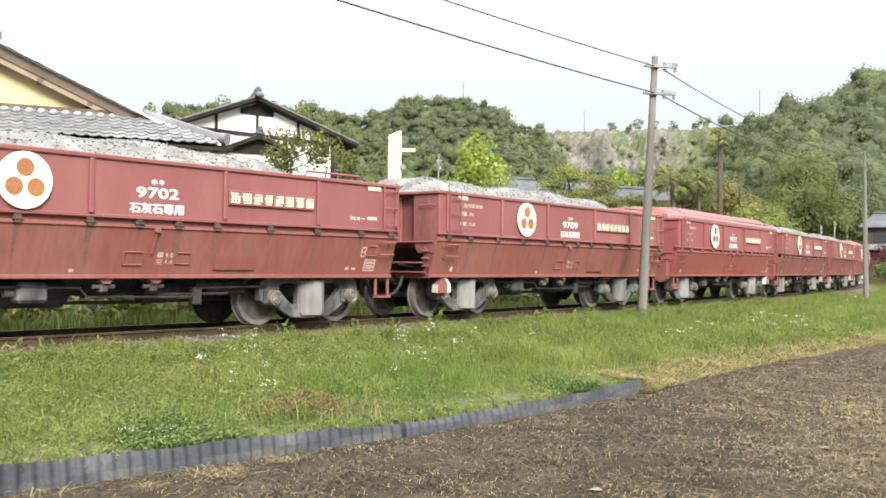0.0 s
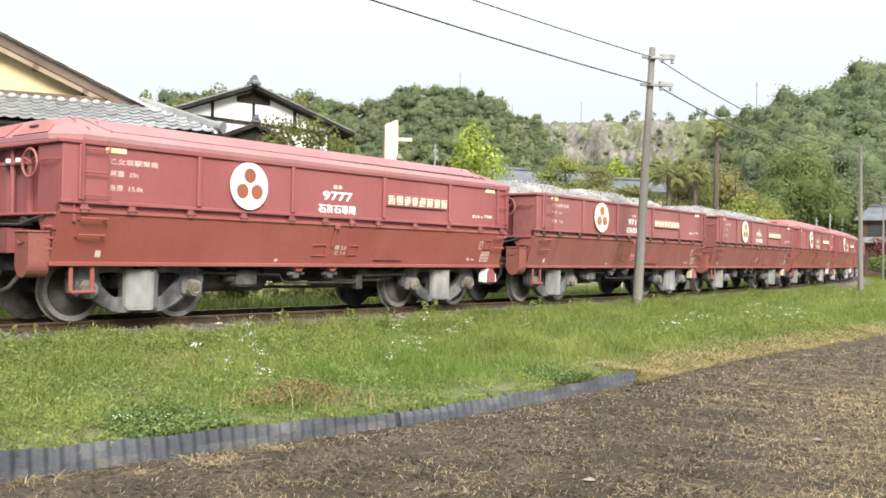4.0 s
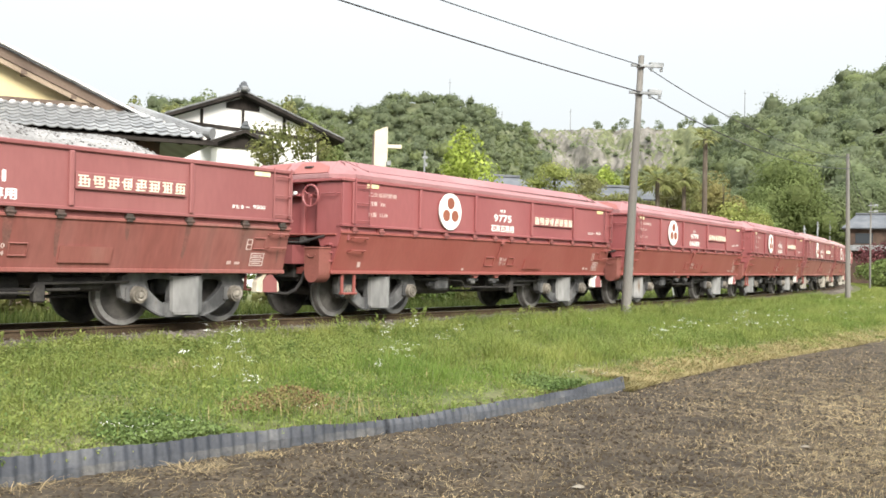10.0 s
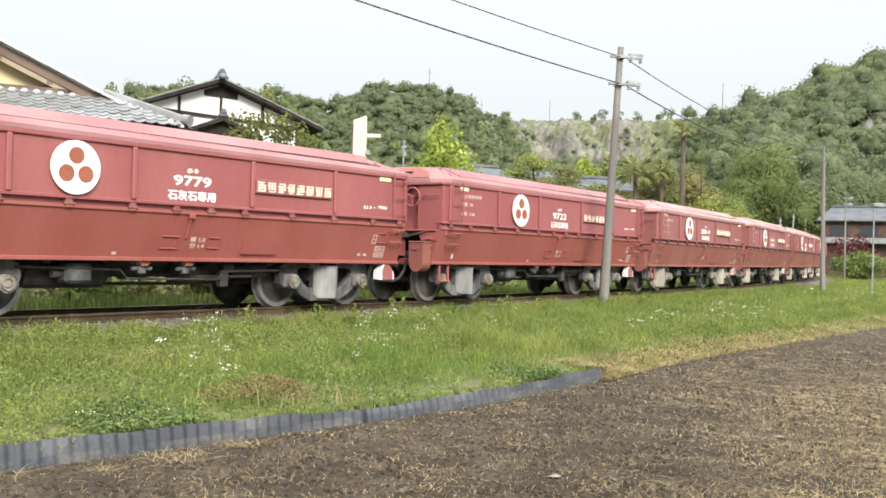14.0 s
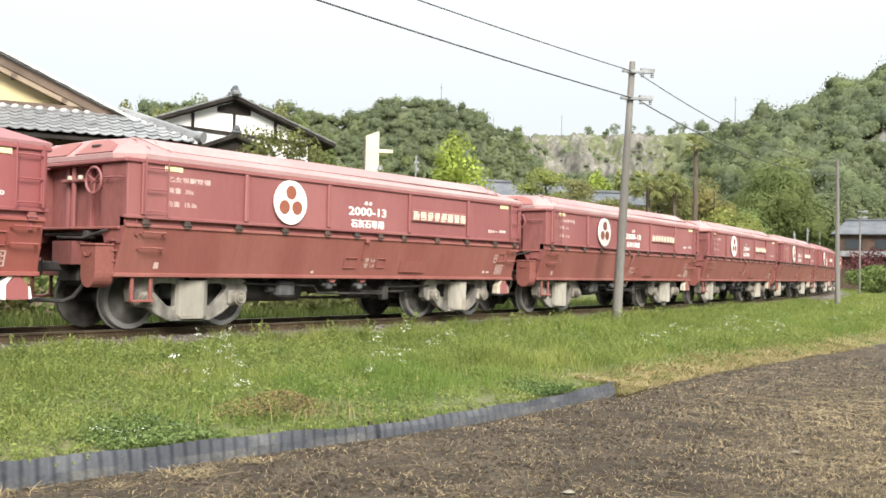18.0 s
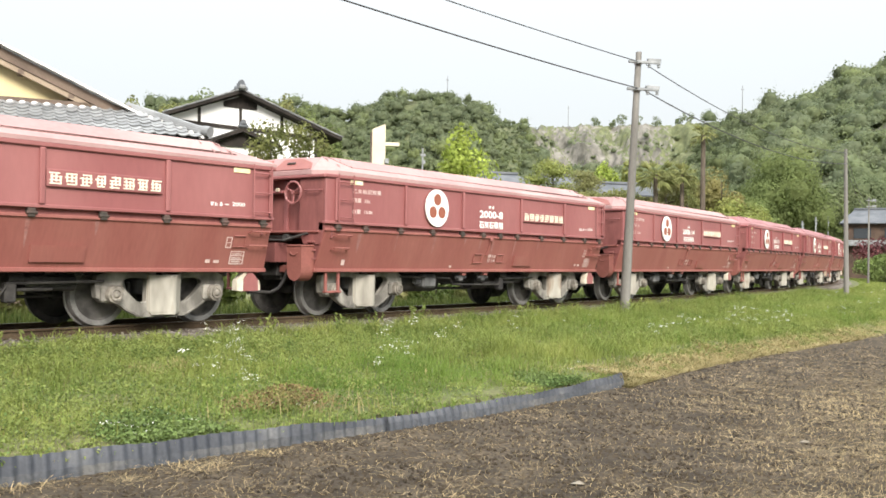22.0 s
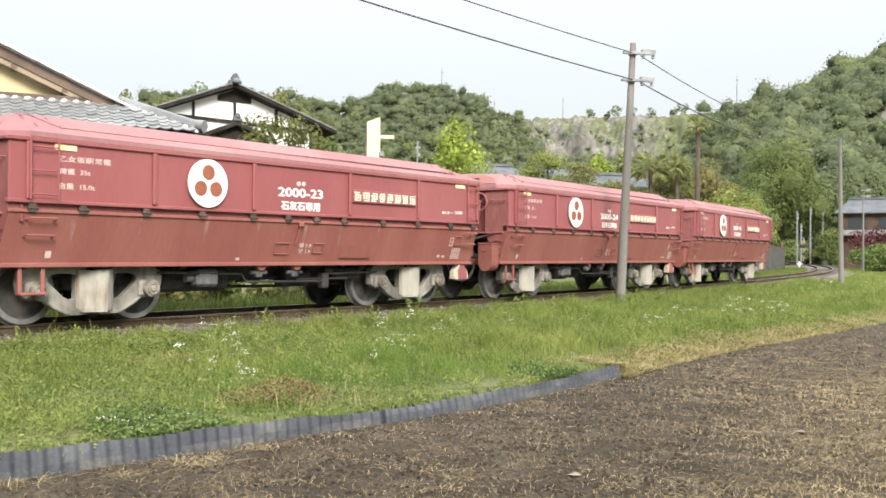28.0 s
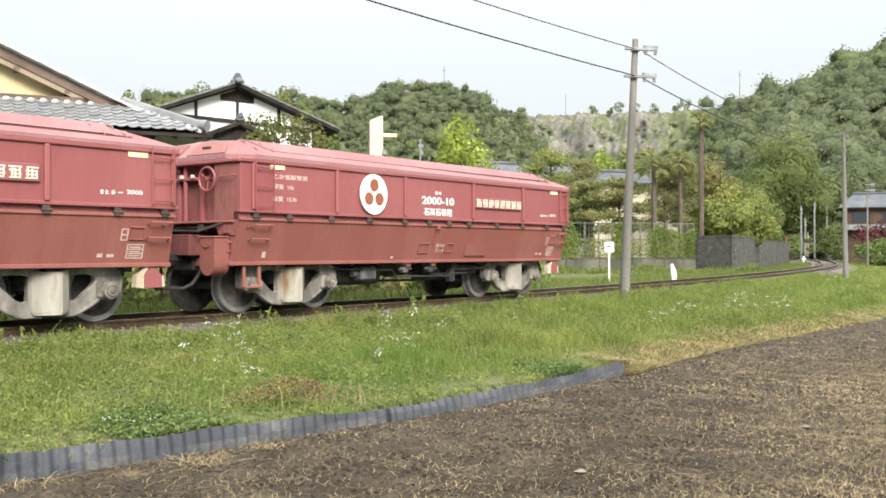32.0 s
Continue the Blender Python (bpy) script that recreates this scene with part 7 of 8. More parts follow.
# level crossing far down the line
xg = thing("crossing_signal", "black and yellow level crossing signal", "crossing signal", pose(44.0, 117.0, -0.3))
part("post", Shape().rod((0, 0, 0), (0, 0, 3.6), 0.09, 8), GALV, xg)
for i in range(6):
    part("band", Shape().box(-0.16, 0.16, -0.12, 0.12, 0.4 + i * 0.5, 0.65 + i * 0.5, 0.02), REFLECT if i % 2 else DARK, xg)
part("lamp_head", Shape().box(-0.5, 0.5, -0.1, 0.05, 2.3, 2.75, 0.05), DARK, xg)
gp = thing("crossing_post", "red-painted post at the level crossing", "post", pose(41.0, 116, -0.3))
part("post", Shape().rod((0, 0, 0), (0, 0, 3.0), 0.12, 8), RUST, gp)


# ---- beside the track ----
sg = thing("track_sign", "small cream sign board on a thin white stake", "sign", pose(6.02, 35.5, -0.3, 0, 0, 8))
part("stake", Shape().rod((0, 0, -0.1), (0, 0, 1.35), 0.035, 8), WHITE, sg)
bd = part("board", Shape().box(-0.19, 0.17, -0.06, -0.03, 1.22, 1.60, 0.008), CREAM, sg)
part("mark", Shape().box(-0.10, 0.06, -0.066, -0.06, 1.42, 1.46), DARK, bd)
mk = thing("marker_stake", "short white-painted marker stake by the rails", "marker", pose(8.52, 36.0, -0.3, 0, 0, 10))
part("stake", Shape().prism([(-0.05, 0), (0.13, 0), (0.07, 0.55), (-0.05, 0.80), (-0.13, 0.72)], -0.06, 0.06), WHITE, mk)
cr = thing("cross_marker", "low white cross-shaped marker by the far rails", "marker", pose(36.8, 99, -0.3))
part("post", Shape().box(-0.07, 0.07, -0.05, 0.05, 0, 0.75, 0.01), WHITE, cr)
part("bar", Shape().box(-0.22, 0.22, -0.06, 0.0, 0.42, 0.54, 0.01), WHITE, cr)


def walls():
    # low concrete retaining wall and the ivy fence upon it
    a, b = Vector((3.0, 56.4, 0)), Vector((15.6, 60.0, 0))
    d = (b - a)
    yaw = math.degrees(math.atan2(d.y, d.x))
    L = d.length
    m = pose(a.x, a.y, 0, 0, 0, yaw)
    rw = thing("retaining_wall", "low stained concrete retaining wall beyond the track", "wall", m, kind="structure")
    n = 6
    for i in range(n):
        part("wall_panel", Shape().box(i * L / n + 0.01, (i + 1) * L / n - 0.01, 0, 0.25, -0.5, 0.52, 0.015), OLD_CONCRETE, rw)
    part("coping", Shape().box(0, L, -0.04, 0.3, 0.52, 0.60, 0.015), OLD_CONCRETE, rw)
    fe = thing("fence", "thin metal garden fence overgrown with climbing plants", "fence", m)
    for i in range(15):
        x = 0.1 + i * (L - 0.2) / 14
        part("post", Shape().rod((x, 0.12, 0.58), (x, 0.12, 2.72), 0.035, 6), FENCE_PAINT, fe)
    for z in (0.75, 1.7, 2.68):
        part("rail", Shape().rod((0.1, 0.12, z), (L - 0.1, 0.12, z), 0.025, 6), FENCE_PAINT, fe)
    for i in range(70):
        x = 0.2 + i * (L - 0.4) / 69
        part("bar", Shape().rod((x, 0.12, 0.75), (x, 0.12, 2.68), 0.008, 5), FENCE_PAINT, fe)
    r = np.random.default_rng(51)
    n = 42000
    x = r.uniform(0, L, n)
    amt = np.clip(0.42 + 0.8 * smooth_noise(x, 0 * x, 2.7, 8), 0.10, 1)
    z = 0.55 + 2.2 * r.random(n) * amt ** 0.3
    keep = r.random(n) < amt
    p = np.stack([x, 0.10 + r.normal(0, 0.13, n), z], 1)[keep]
    iv = solo("ivy", leaf_mesh("ivy", p, 0.055, LEAF_VINE, np.tile([0, -1.0, 0.3], (len(p), 1)), r), None, "bright green climbing plants hanging on the fence", "climbing plant", m, kind="stuff")
    # block wall with a corner
    blk = Shape().box(-0.192, 0.192, 0, 0.12, 0.005, 0.185, 0.008).mesh("block", BLOCK)
    bw = thing("block_wall", "dark weathered concrete block garden wall", "wall", kind="structure")
    for (xa, ya), (xb, yb), singles in (((15.55, 60.0), (17.2, 57.5), True), ((17.2, 57.5), (36.0, 101.0), False)):
        dv = Vector((xb - xa, yb - ya, 0))
        L, yaw = dv.length, math.degrees(math.atan2(dv.y, dv.x))
        mm = pose(xa, ya, 0, 0, 0, yaw)
        part("wall_core", Shape().box(0, L, 0.02, 0.11, -0.5, 1.83, 0.0), BLOCK, bw, at=mm)
        part("wall_cap", Shape().box(-0.02, L + 0.02, -0.03, 0.16, 1.84, 1.91, 0.015), BLOCK, bw, at=mm)
        slab_m = Shape().box(-L / 48 + 0.004, L / 48 - 0.004, 0, 0.12, 0.004, 0.186, 0.006).mesh("wall_slab", BLOCK)
        if singles:
            for j in range(11):
                for i in range(int(L / 0.39) + 1):
                    x = (i + 0.5 + 0.5 * (j % 2)) * 0.39
                    if x < L + 0.1:
                        part("block", blk, None, bw, at=mm @ pose(min(x, L - 0.1), -0.004 * RNG.random(), -0.22 + j * 0.19))
        else:
            for j in range(10):
                for i in range(24):
                    part("wall_slab", slab_m, None, bw, at=mm @ pose((i + 0.5) * L / 24, -0.003 * RNG.random(), -0.06 + j * 0.19))
            for i in (4, 8, 12):
                part("pilaster", Shape().box(i * L / 12 - 0.08, i * L / 12 + 0.08, -0.03, 0.17, -0.5, 1.93, 0.01), BLOCK, bw, at=mm)
    lw = thing("garden_wall", "low grey garden wall beside the field", "wall", pose(35.6, 72.6, 0, 0, 0, -15), kind="structure")
    for i in range(5):
        part("wall_panel", Shape().box(i * 2.0, i * 2.0 + 1.97, 0, 0.2, -0.5, 0.95, 0.02), CONCRETE, lw)


walls()


# ---- garden trees and shrubs ----
tree("young_tree", "young tree with bright yellow-green spring leaves", (0.75, 48, 0), 7.7, 3.3, LEAF_LIGHT, 2590, 0.100, 0.09, 0.42, seed=3, lumps=20, taper=0.95)
tree("garden_tree", "sparse garden tree in front of the white house", (-7.6, 41, 0), 6.9, 2.9, LEAF_GARDEN, 1100, 0.08, 0.08, 0.70, seed=4, lumps=12)
tree("garden_tree", "sparse garden tree in front of the white house", (-6.0, 41.5, 0), 7.3, 2.2, LEAF_GARDEN, 800, 0.08, 0.06, 0.66, seed=5, lumps=8)


def cloud_pine(base, height, width, seed, leaf=LEAF_PINE, pads=8, n=5200, label="trimmed garden pine with layered dark green pads", pad_size=0.23, low=0.45):
    """A garden pine: a bent trunk with flat, separate pads of needles."""
    r = np.random.default_rng(seed)
    t = thing("garden_pine", label, "pine tree", pose(*base), group="trimmed pines of the garden")
    pts = [(0.25 * math.sin(1.3 * h + seed), 0.2 * math.cos(h + seed), h * height) for h in np.linspace(-0.05, 0.95, 7)]
    s = Shape()
    for i, (a, b) in enumerate(zip(pts, pts[1:])):
        s.rod(a, b, 0.17 - 0.02 * i, 8, 0.15 - 0.02 * i)
    part("trunk", s, BARK, t, smooth=True)
    for k in range(pads):
        h = height * (low + (0.97 - low) * k / (pads - 1))
        an = k * 2.4 + seed
        rr = width / 2 * (1 - 0.6 * k / pads) * (0.15 if k == pads - 1 else 0.7)
        c = (math.cos(an) * rr, math.sin(an) * rr, h)
        part("branch", Shape().rod((0, 0, h - 0.25), c, 0.06, 6, 0.03), BARK, t)
        d = unit(r.normal(size=(n // pads, 3)))
        pc = np.array(c) + d * np.array((width * pad_size * 1.09, width * pad_size * 1.09, height * 0.062)) * (1 + 0.22 * np.sin(d[:, :1] * 6 + k) * np.sin(d[:, 1:2] * 7)) * r.uniform(0.55, 1.25, (len(d), 1))
        pad = leaf_mesh("needle_pad", pc, 0.085, leaf, d, r)
        bm = bmesh.new()
        bm.from_mesh(pad)
        made = bmesh.ops.create_icosphere(bm, subdivisions=2, radius=1.0)["verts"]
        for q in made:
            k2 = 0.5 * (1 + 0.22 * math.sin(q.co.x * 6 + k) * math.sin(q.co.y * 7)) * r.uniform(0.85, 1.08)
            q.co = Vector((c[0] + q.co.x * width * pad_size * k2, c[1] + q.co.y * width * pad_size * k2, c[2] + q.co.z * height * 0.055 * k2))
        bm.to_mesh(pad)
        bm.free()
        tagged(part("needle_pad", pad, None, t), kind="stuff")
    return t


cloud_pine((7.4, 69.7, 0), 8.2, 4.6, 1, LEAF_MAPLE, 9, 5200, "airy garden pine with layered light green pads")
cloud_pine((9.3, 65.4, 0), 7.1, 4.0, 2, LEAF_PINE, 12, 5600, "umbrella-topped garden pine with airy olive layers", 0.2, 0.4)
cloud_pine((15.0, 65.5, 0), 7.0, 3.6, 3, LEAF_PINE, 15, 5200, "tall garden pine with a bare trunk and airy olive layers", 0.15, 0.4)
cloud_pine((16.9, 68.5, 0), 7.2, 3.2, 8, LEAF_OLIVE, 14, 4800, "tall garden pine with a bare trunk and airy olive layers", 0.15, 0.45)
cloud_pine((18.6, 80.5, 0), 8.4, 4.6, 4, LEAF_OLIVE, 9, 5600)
cloud_pine((11.4, 62.5, 0), 5.6, 4.0, 5, LEAF_OLIVE, 8, 5200)
cloud_pine((9.2, 62, 0), 5.4, 3.6, 6, LEAF_OLIVE, 8, 5200)


def palm(base, height, seed, spread=1.6, n=26, r=0.22, label="tall palm with a bare trunk and a small crown"):
    """A bare trunk with a tuft of fan fronds."""
    g = np.random.default_rng(seed)
    t = thing("palm", label, "palm", pose(*base), group="palms of the garden")
    s = Shape()
    for i in range(9):
        s.rod((0, 0, height * i / 9 - 0.2 * (i == 0)), (0, 0, height * (i + 1) / 9 + 0.02), r * (1.1 - 0.03 * i), 10, r * (1.02 - 0.03 * i))
    part("trunk", s, BARK, t)
    for k in range(n):
        a, up = g.uniform(0, 6.28), g.uniform(-0.7, 0.9)
        d = Vector((math.cos(a) * math.cos(up), math.sin(a) * math.cos(up), math.sin(up)))
        side = d.cross(Vector((0, 0, 1))).normalized()
        f = Shape()
        c = Vector((0, 0, height)) + d * spread * 0.5
        f.rod((0, 0, height), c, 0.02, 4)
        for j in range(7):
            q = (d + side * (j - 3) * 0.28).normalized()
            tip = c + q * spread * 0.55 - Vector((0, 0, 0.12 * abs(j - 3)))
            f.add([c, c + q * spread * 0.25 + side * 0.05, tip, c + q * spread * 0.25 - side * 0.05], [(0, 1, 2, 3)])
        part("frond", f, LEAF_OLIVE, t)
    return t


palm((17.3, 65.2, 0), 9.75, 1, 1.1, 26, 0.19)
palm((13.2, 61.0, 0), 6.6, 2, 1.5, 60, 0.17, "short palm with a dense drooping crown")
palm((15.6, 64.0, 0), 6.9, 3, 1.2, 44, 0.16, "short palm with a dense drooping crown")
for k, (x, y, hh, w, lf, nm) in enumerate(((21.2, 74.4, 8.5, 4.6, LEAF_BRONZE, "bronze-tinted olive garden conifer"), (19.6, 67, 5.2, 4.5, LEAF_MAPLE, "yellow-green maple"),
        (21.8, 73, 6.0, 5.5, LEAF_MAPLE, "yellow-green maple"), (24.5, 80, 7.0, 6.5, LEAF_FRESH, "mid-green maple"), (27.0, 87, 6.9, 6.0, LEAF_MID, "fresh green maple"),
        (21.5, 69.5, 4.6, 4.2, LEAF_MAPLE, "yellow-green maple"), (29.5, 91, 5.6, 5.0, LEAF_MID, "dense green garden tree"), (32.0, 99, 6.0, 5.5, LEAF_OLIVE, "olive-green garden tree"),
        (12.6, 75, 9.0, 3.0, LEAF_LIGHT, "light green clipped tree"), (14.4, 75, 8.8, 3.2, LEAF_MAPLE, "light green clipped tree"), (8.0, 63, 4.6, 4.5, LEAF_MID, "dense green garden tree"),
        (4.5, 62, 5.2, 4.5, LEAF_MID, "dense green garden tree"), (23.0, 76.5, 5.0, 4.6, LEAF_MID, "dense green garden tree"))):
    tree("garden_tree", nm + " behind the wall", (x, y, 0), hh, w, lf, 5200, 0.115, 0.12, 0.2, "garden trees beyond the line", 20 + k, 12)


def shrub(at, w, hgt, leaf, label, seed, n=1300, size=0.14):
    r = np.random.default_rng(seed)
    t = thing("shrub", label, "shrub", pose(*at), group="shrubs near the line")
    for k in range(5):
        a = k * 1.3
        part("stem", Shape().rod((0.05 * k, 0, -0.1), (math.cos(a) * w * 0.25, math.sin(a) * w * 0.25, hgt * 0.6), 0.04, 5, 0.02), BARK, t)
    p, d = crown_points(r, n, (0, 0, hgt * 0.52), (w / 2, w / 2, hgt * 0.5), 11)
    part("foliage", leaf_mesh("foliage", p, size, leaf, d, r), None, t)


shrub((42.6, 95.0, -0.3), 4.6, 4.6, LEAF_RED, "dark maroon-leaved shrub by the far house", 1)
shrub((39.2, 87.5, -0.3), 4.6, 2.3, LEAF_MID, "green hedge shrub below the maroon one", 31, 1800, 0.11)
shrub((42.0, 90.0, -0.3), 4.2, 2.5, LEAF_OLIVE, "green hedge shrub below the maroon one", 32, 1800, 0.11)
shrub((51.5, 117.5, -0.3), 2.6, 2.6, LEAF_GOLD, "golden-leaved shrub beside the line", 2)
shrub((49.8, 119, -0.3), 2.4, 2.2, LEAF_MID, "dark green clipped shrub", 3)
shrub((36.5, 80, -0.3), 4.0, 2.3, LEAF_MID, "green hedge shrub by the low wall", 4)
shrub((43.0, 84, -0.3), 5.0, 3.4, LEAF_MID, "green hedge shrub by the low wall", 5)
shrub((36.2, 108, -0.3), 4.5, 3.0, LEAF_PINE, "dark green shrub by the crossing", 6)
shrub((48.5, 110, -0.3), 5.0, 3.4, LEAF_MID, "green shrub by the crossing", 7)
shrub((52.5, 118, -0.3), 6.0, 4.5, LEAF_OLIVE, "green shrub by the crossing", 8)
shrub((56, 112, -0.3), 6.0, 4.0, LEAF_MID, "green shrub by the crossing", 9)

for k in range(9):
    b_k = radians(18.0 + k * 0.85)
    d_k = 146 + 5 * math.sin(k * 2.3)
    shrub((d_k * math.sin(b_k), d_k * math.cos(b_k), -0.3), 7.0, 4.2 + 1.2 * math.sin(k * 1.7), (LEAF_MID, LEAF_WOOD, LEAF_FRESH)[k % 3], "leafy green bush below the wooded hill", 60 + k, 2600, 0.17)

r_h = np.random.default_rng(77)
for k in range(30):
    x_h, y_h, _h = way(-24 + k * 1.75 + r_h.uniform(-0.5, 0.5), r_h.uniform(4.6, 6.0))
    if x_h / y_h > 0.09:
        continue
    shrub((x_h, y_h, -0.3), r_h.uniform(2.2, 3.2), r_h.uniform(1.1, 1.7), (LEAF_MID, LEAF_PINE, LEAF_MID, LEAF_OLIVE)[k % 4], "leafy green roadside shrub beyond the track", 200 + k, 1500, 0.09)


# ---- hills: a wooded ridge, a quarry rim and a steep wooded hill ----
# bearing in degrees from the y axis, distance and height of the skyline ground
RIDGE = np.array([(-40, 330, 40), (-26, 330, 44), (-16, 330, 51), (-11.2, 340, 54), (-8.5, 350, 55.5), (-7.3, 350, 53.5), (-6.2, 350, 51.5), (-5.2, 350, 53.5), (-4.2, 350, 57.5), (-3, 350, 59.5), (-1.5, 350, 60), (0.2, 350, 60), (2.2, 352, 56),
                  (2.9, 390, 57), (4.2, 425, 61.5), (5.0, 455, 66), (5.6, 478, 69), (8.0, 480, 69), (12.0, 480, 70), (15.0, 480, 71), (15.8, 430, 58), (17.8, 380, 56), (19.6, 372, 57.5), (20.9, 380, 60.5), (21.5, 425, 72), (22.6, 435, 80), (23.4, 438, 80), (24.6, 440, 85), (28, 450, 88), (36, 460, 84), (46, 460, 70)])


def hill_height(b, d):
    """Height of the hills at a bearing (degrees) and distance."""
    rd, rh = np.interp(b, RIDGE[:, 0], RIDGE[:, 1]), np.interp(b, RIDGE[:, 0], RIDGE[:, 2])
    foot = np.interp(b, [-40, -10, 3, 10, 16, 22, 40], [190, 200, 215, 240, 190, 165, 150])
    t = np.clip((d - foot) / (rd - foot), 0, 1)
    power = np.interp(b, [-40, 3, 6, 15, 18, 40], [1.15, 1.15, 1.3, 1.3, 1.0, 0.95])
    z = rh * t ** power
    z = np.where(d > rd, rh * np.clip(1 - ((d - rd) / 170) ** 2, 0, 1), z)
    # quarry: two steep faces with a bench between
    q = np.clip((b - 4.9) / 1.3, 0, 1) * np.clip((15.4 - b) / 1.6, 0, 1)
    wob = 2.5 * np.sin(b * 2.1) + 1.6 * np.sin(b * 5.3 + 1 + d * 0.25) + 0.5 * np.sin(b * 13 + 2 - d * 0.6) + 0.2 * np.sin(b * 29 + d * 0.9)
    dd = d - wob
    bench = 1.6 * np.sin(b * 1.7) - 0.5 * (b - 9)
    face = np.interp(dd, [200, 438, 448], [0, 40, 44.5]) + np.interp(dd, [444, 455], [0, 11.5]) + bench * np.interp(dd, [444, 455, 461, 474], [0, 1, 1, 0]) + np.interp(dd, [461, 474], [0, 9.5]) + np.interp(dd, [474, 480, 520], [0, 4.0, 4.6])
    z = z * (1 - q) + np.where(d > 200, face, 0) * q
    return z + (0.9 * np.sin(b * 5.3 + d * 0.11) + 0.7 * np.sin(b * 11 - d * 0.07)) * np.clip(t * 3, 0, 1) * (1 - q * 0.7)


def build_hills():
    bs, dsn = np.concatenate([np.arange(-40, 4, 0.4), np.arange(4, 16, 0.12), np.arange(16, 46, 0.4)]), np.concatenate([np.arange(150, 430, 8.0), np.arange(430, 490, 1.2), np.arange(490, 640, 20.0)])
    Bg, Dg = np.meshgrid(bs, dsn, indexing="ij")
    Z = hill_height(Bg, Dg) - 0.5
    rock_rough = np.random.default_rng(4).normal(0, 1, Z.shape)
    X, Y = Dg * np.sin(np.radians(Bg)), Dg * np.cos(np.radians(Bg))
    q = (Bg > 4.9) & (Bg < 14.8) & (Dg > 440) & (Dg < 486)
    X, Y, Z = X + q * rock_rough * 0.25, Y + q * np.roll(rock_rough, 3, 0) * 0.5, Z + q * np.roll(rock_rough, 5, 1) * 0.3
    n, m = Z.shape
    idx = np.arange(n * m).reshape(n, m)
    f = np.stack([idx[:-1, :-1], idx[1:, :-1], idx[1:, 1:], idx[:-1, 1:]], -1).reshape(-1, 4)
    me = raw_mesh("hillside", np.stack([X, Y, Z], -1).reshape(-1, 3), np.full(len(f), 4), [HILL_SOIL, STONE], f.ravel())
    rise = np.abs(Z[:-1, 1:] - Z[:-1, :-1]) / (Dg[:-1, 1:] - Dg[:-1, :-1])
    rock = (rise + 0.25 * rock_rough[:-1, :-1] + 0.3 * np.sin(Bg[:-1, :-1] * 4) > 0.46 + 1.2 * np.clip(Bg[:-1, :-1] - 12.0, 0, 2) + 0.45 * smooth_noise((Bg * 8).ravel(), (Z * 1.0).ravel(), 0.16, 37).reshape(Z.shape)[:-1, :-1]) & q[:-1, :-1]
    bare = (Bg[:-1, :-1] > 23.5) & (Bg[:-1, :-1] < 27.5) & (Dg[:-1, :-1] > 250) & (Dg[:-1, :-1] < 300)
    me.polygons.foreach_set("material_index", (rock | bare).ravel().astype(np.int32))
    solo("hillside", me, None, "wooded hills with a grey quarry face", "hill", kind="structure")
    # the woods: crowns of leaf clumps over the slopes
    r = np.random.default_rng(61)
    n = 8200
    b = np.where(r.random(n) < 0.62, r.uniform(-18, 5, n), r.uniform(5, 28, n))
    d = np.sqrt(r.uniform(170 ** 2, 500 ** 2, n))
    rd = np.interp(b, RIDGE[:, 0], RIDGE[:, 1])
    z = hill_height(b, d)
    quarry = (b > 4.6) & (b < 15.2)
    cliff = quarry & (d > 438)
    keep = (d < rd + 10) & ~(quarry & (d > 471)) & ~(cliff & (r.random(n) < np.where(b > 11.5, 0.50, np.where((d > 455) & (d < 463), 0.6, 0.94)))) & (z > 0.3) & ~((b > 24.0) & (b < 27.2) & (d > 245) & (d < 300) & (r.random(n) < 0.75))
    b, d, z = b[keep], d[keep], z[keep]
    m = len(b)
    x, y = d * np.sin(np.radians(b)), d * np.cos(np.radians(b))
    rad = (1.5 + 3.0 * r.random(m) ** 1.7) * np.where(b < 4.5, 0.66, 1) * np.where((b > 3) & (b < 5.5), 0.6, 1) * np.where((b > 4.6) & (b < 15.2) & (d > 438), 0.36, 1)
    hgt = rad * r.uniform(0.55, 1.05, m) * np.where(r.random(m) < 0.06, 1.5, 1)
    kind = np.clip((smooth_noise(x, y, 0.07, 71) * 0.8 + r.normal(0, 0.6, m) + np.where(b < 4.5, 2.0 - 1.5 * z / 60, 1.0)), 0, 2.99).astype(int)
    for k, (leaf, label) in enumerate(((LEAF_FOREST, "dark broadleaf woods over the hills"), (LEAF_WOOD, "mid-green broadleaf woods over the hills"), (LEAF_HILL, "fresh light green trees in the hillside woods"))):
        sel = kind == k
        # every crown: a lumpy core under a coat of leaf clumps
        def lumpy(dv, cx, cy):
            return 1 + 0.24 * np.sin(dv[..., 0] * 5 + cx) * np.sin(dv[..., 2] * 5 + cy) + 0.16 * np.sin(dv[..., 0] * 11 + cy) * np.sin(dv[..., 2] * 9 + cx)
        lat, lon = np.meshgrid(np.radians([-35, 5, 45]), np.radians(np.arange(0, 360, 60)), indexing="ij")
        core = np.concatenate([np.stack([np.cos(lat) * np.cos(lon), np.cos(lat) * np.sin(lon), np.sin(lat)], -1).reshape(-1, 3), [[0, 0, 1.0]]])
        quads = np.array([(a * 6 + c, a * 6 + (c + 1) % 6, (a + 1) * 6 + (c + 1) % 6, (a + 1) * 6 + c) for a in range(2) for c in range(6)])
        caps = np.array([(12 + c, 12 + (c + 1) % 6, 18) for c in range(6)])
        ax, ay, az, ar, ah = (a[sel][:, None] for a in (x, y, z, rad, hgt))
        cv = core[None] * (0.85 * lumpy(core[None], ax, ay) * r.uniform(0.8, 1.12, (len(ax), 19)))[..., None]
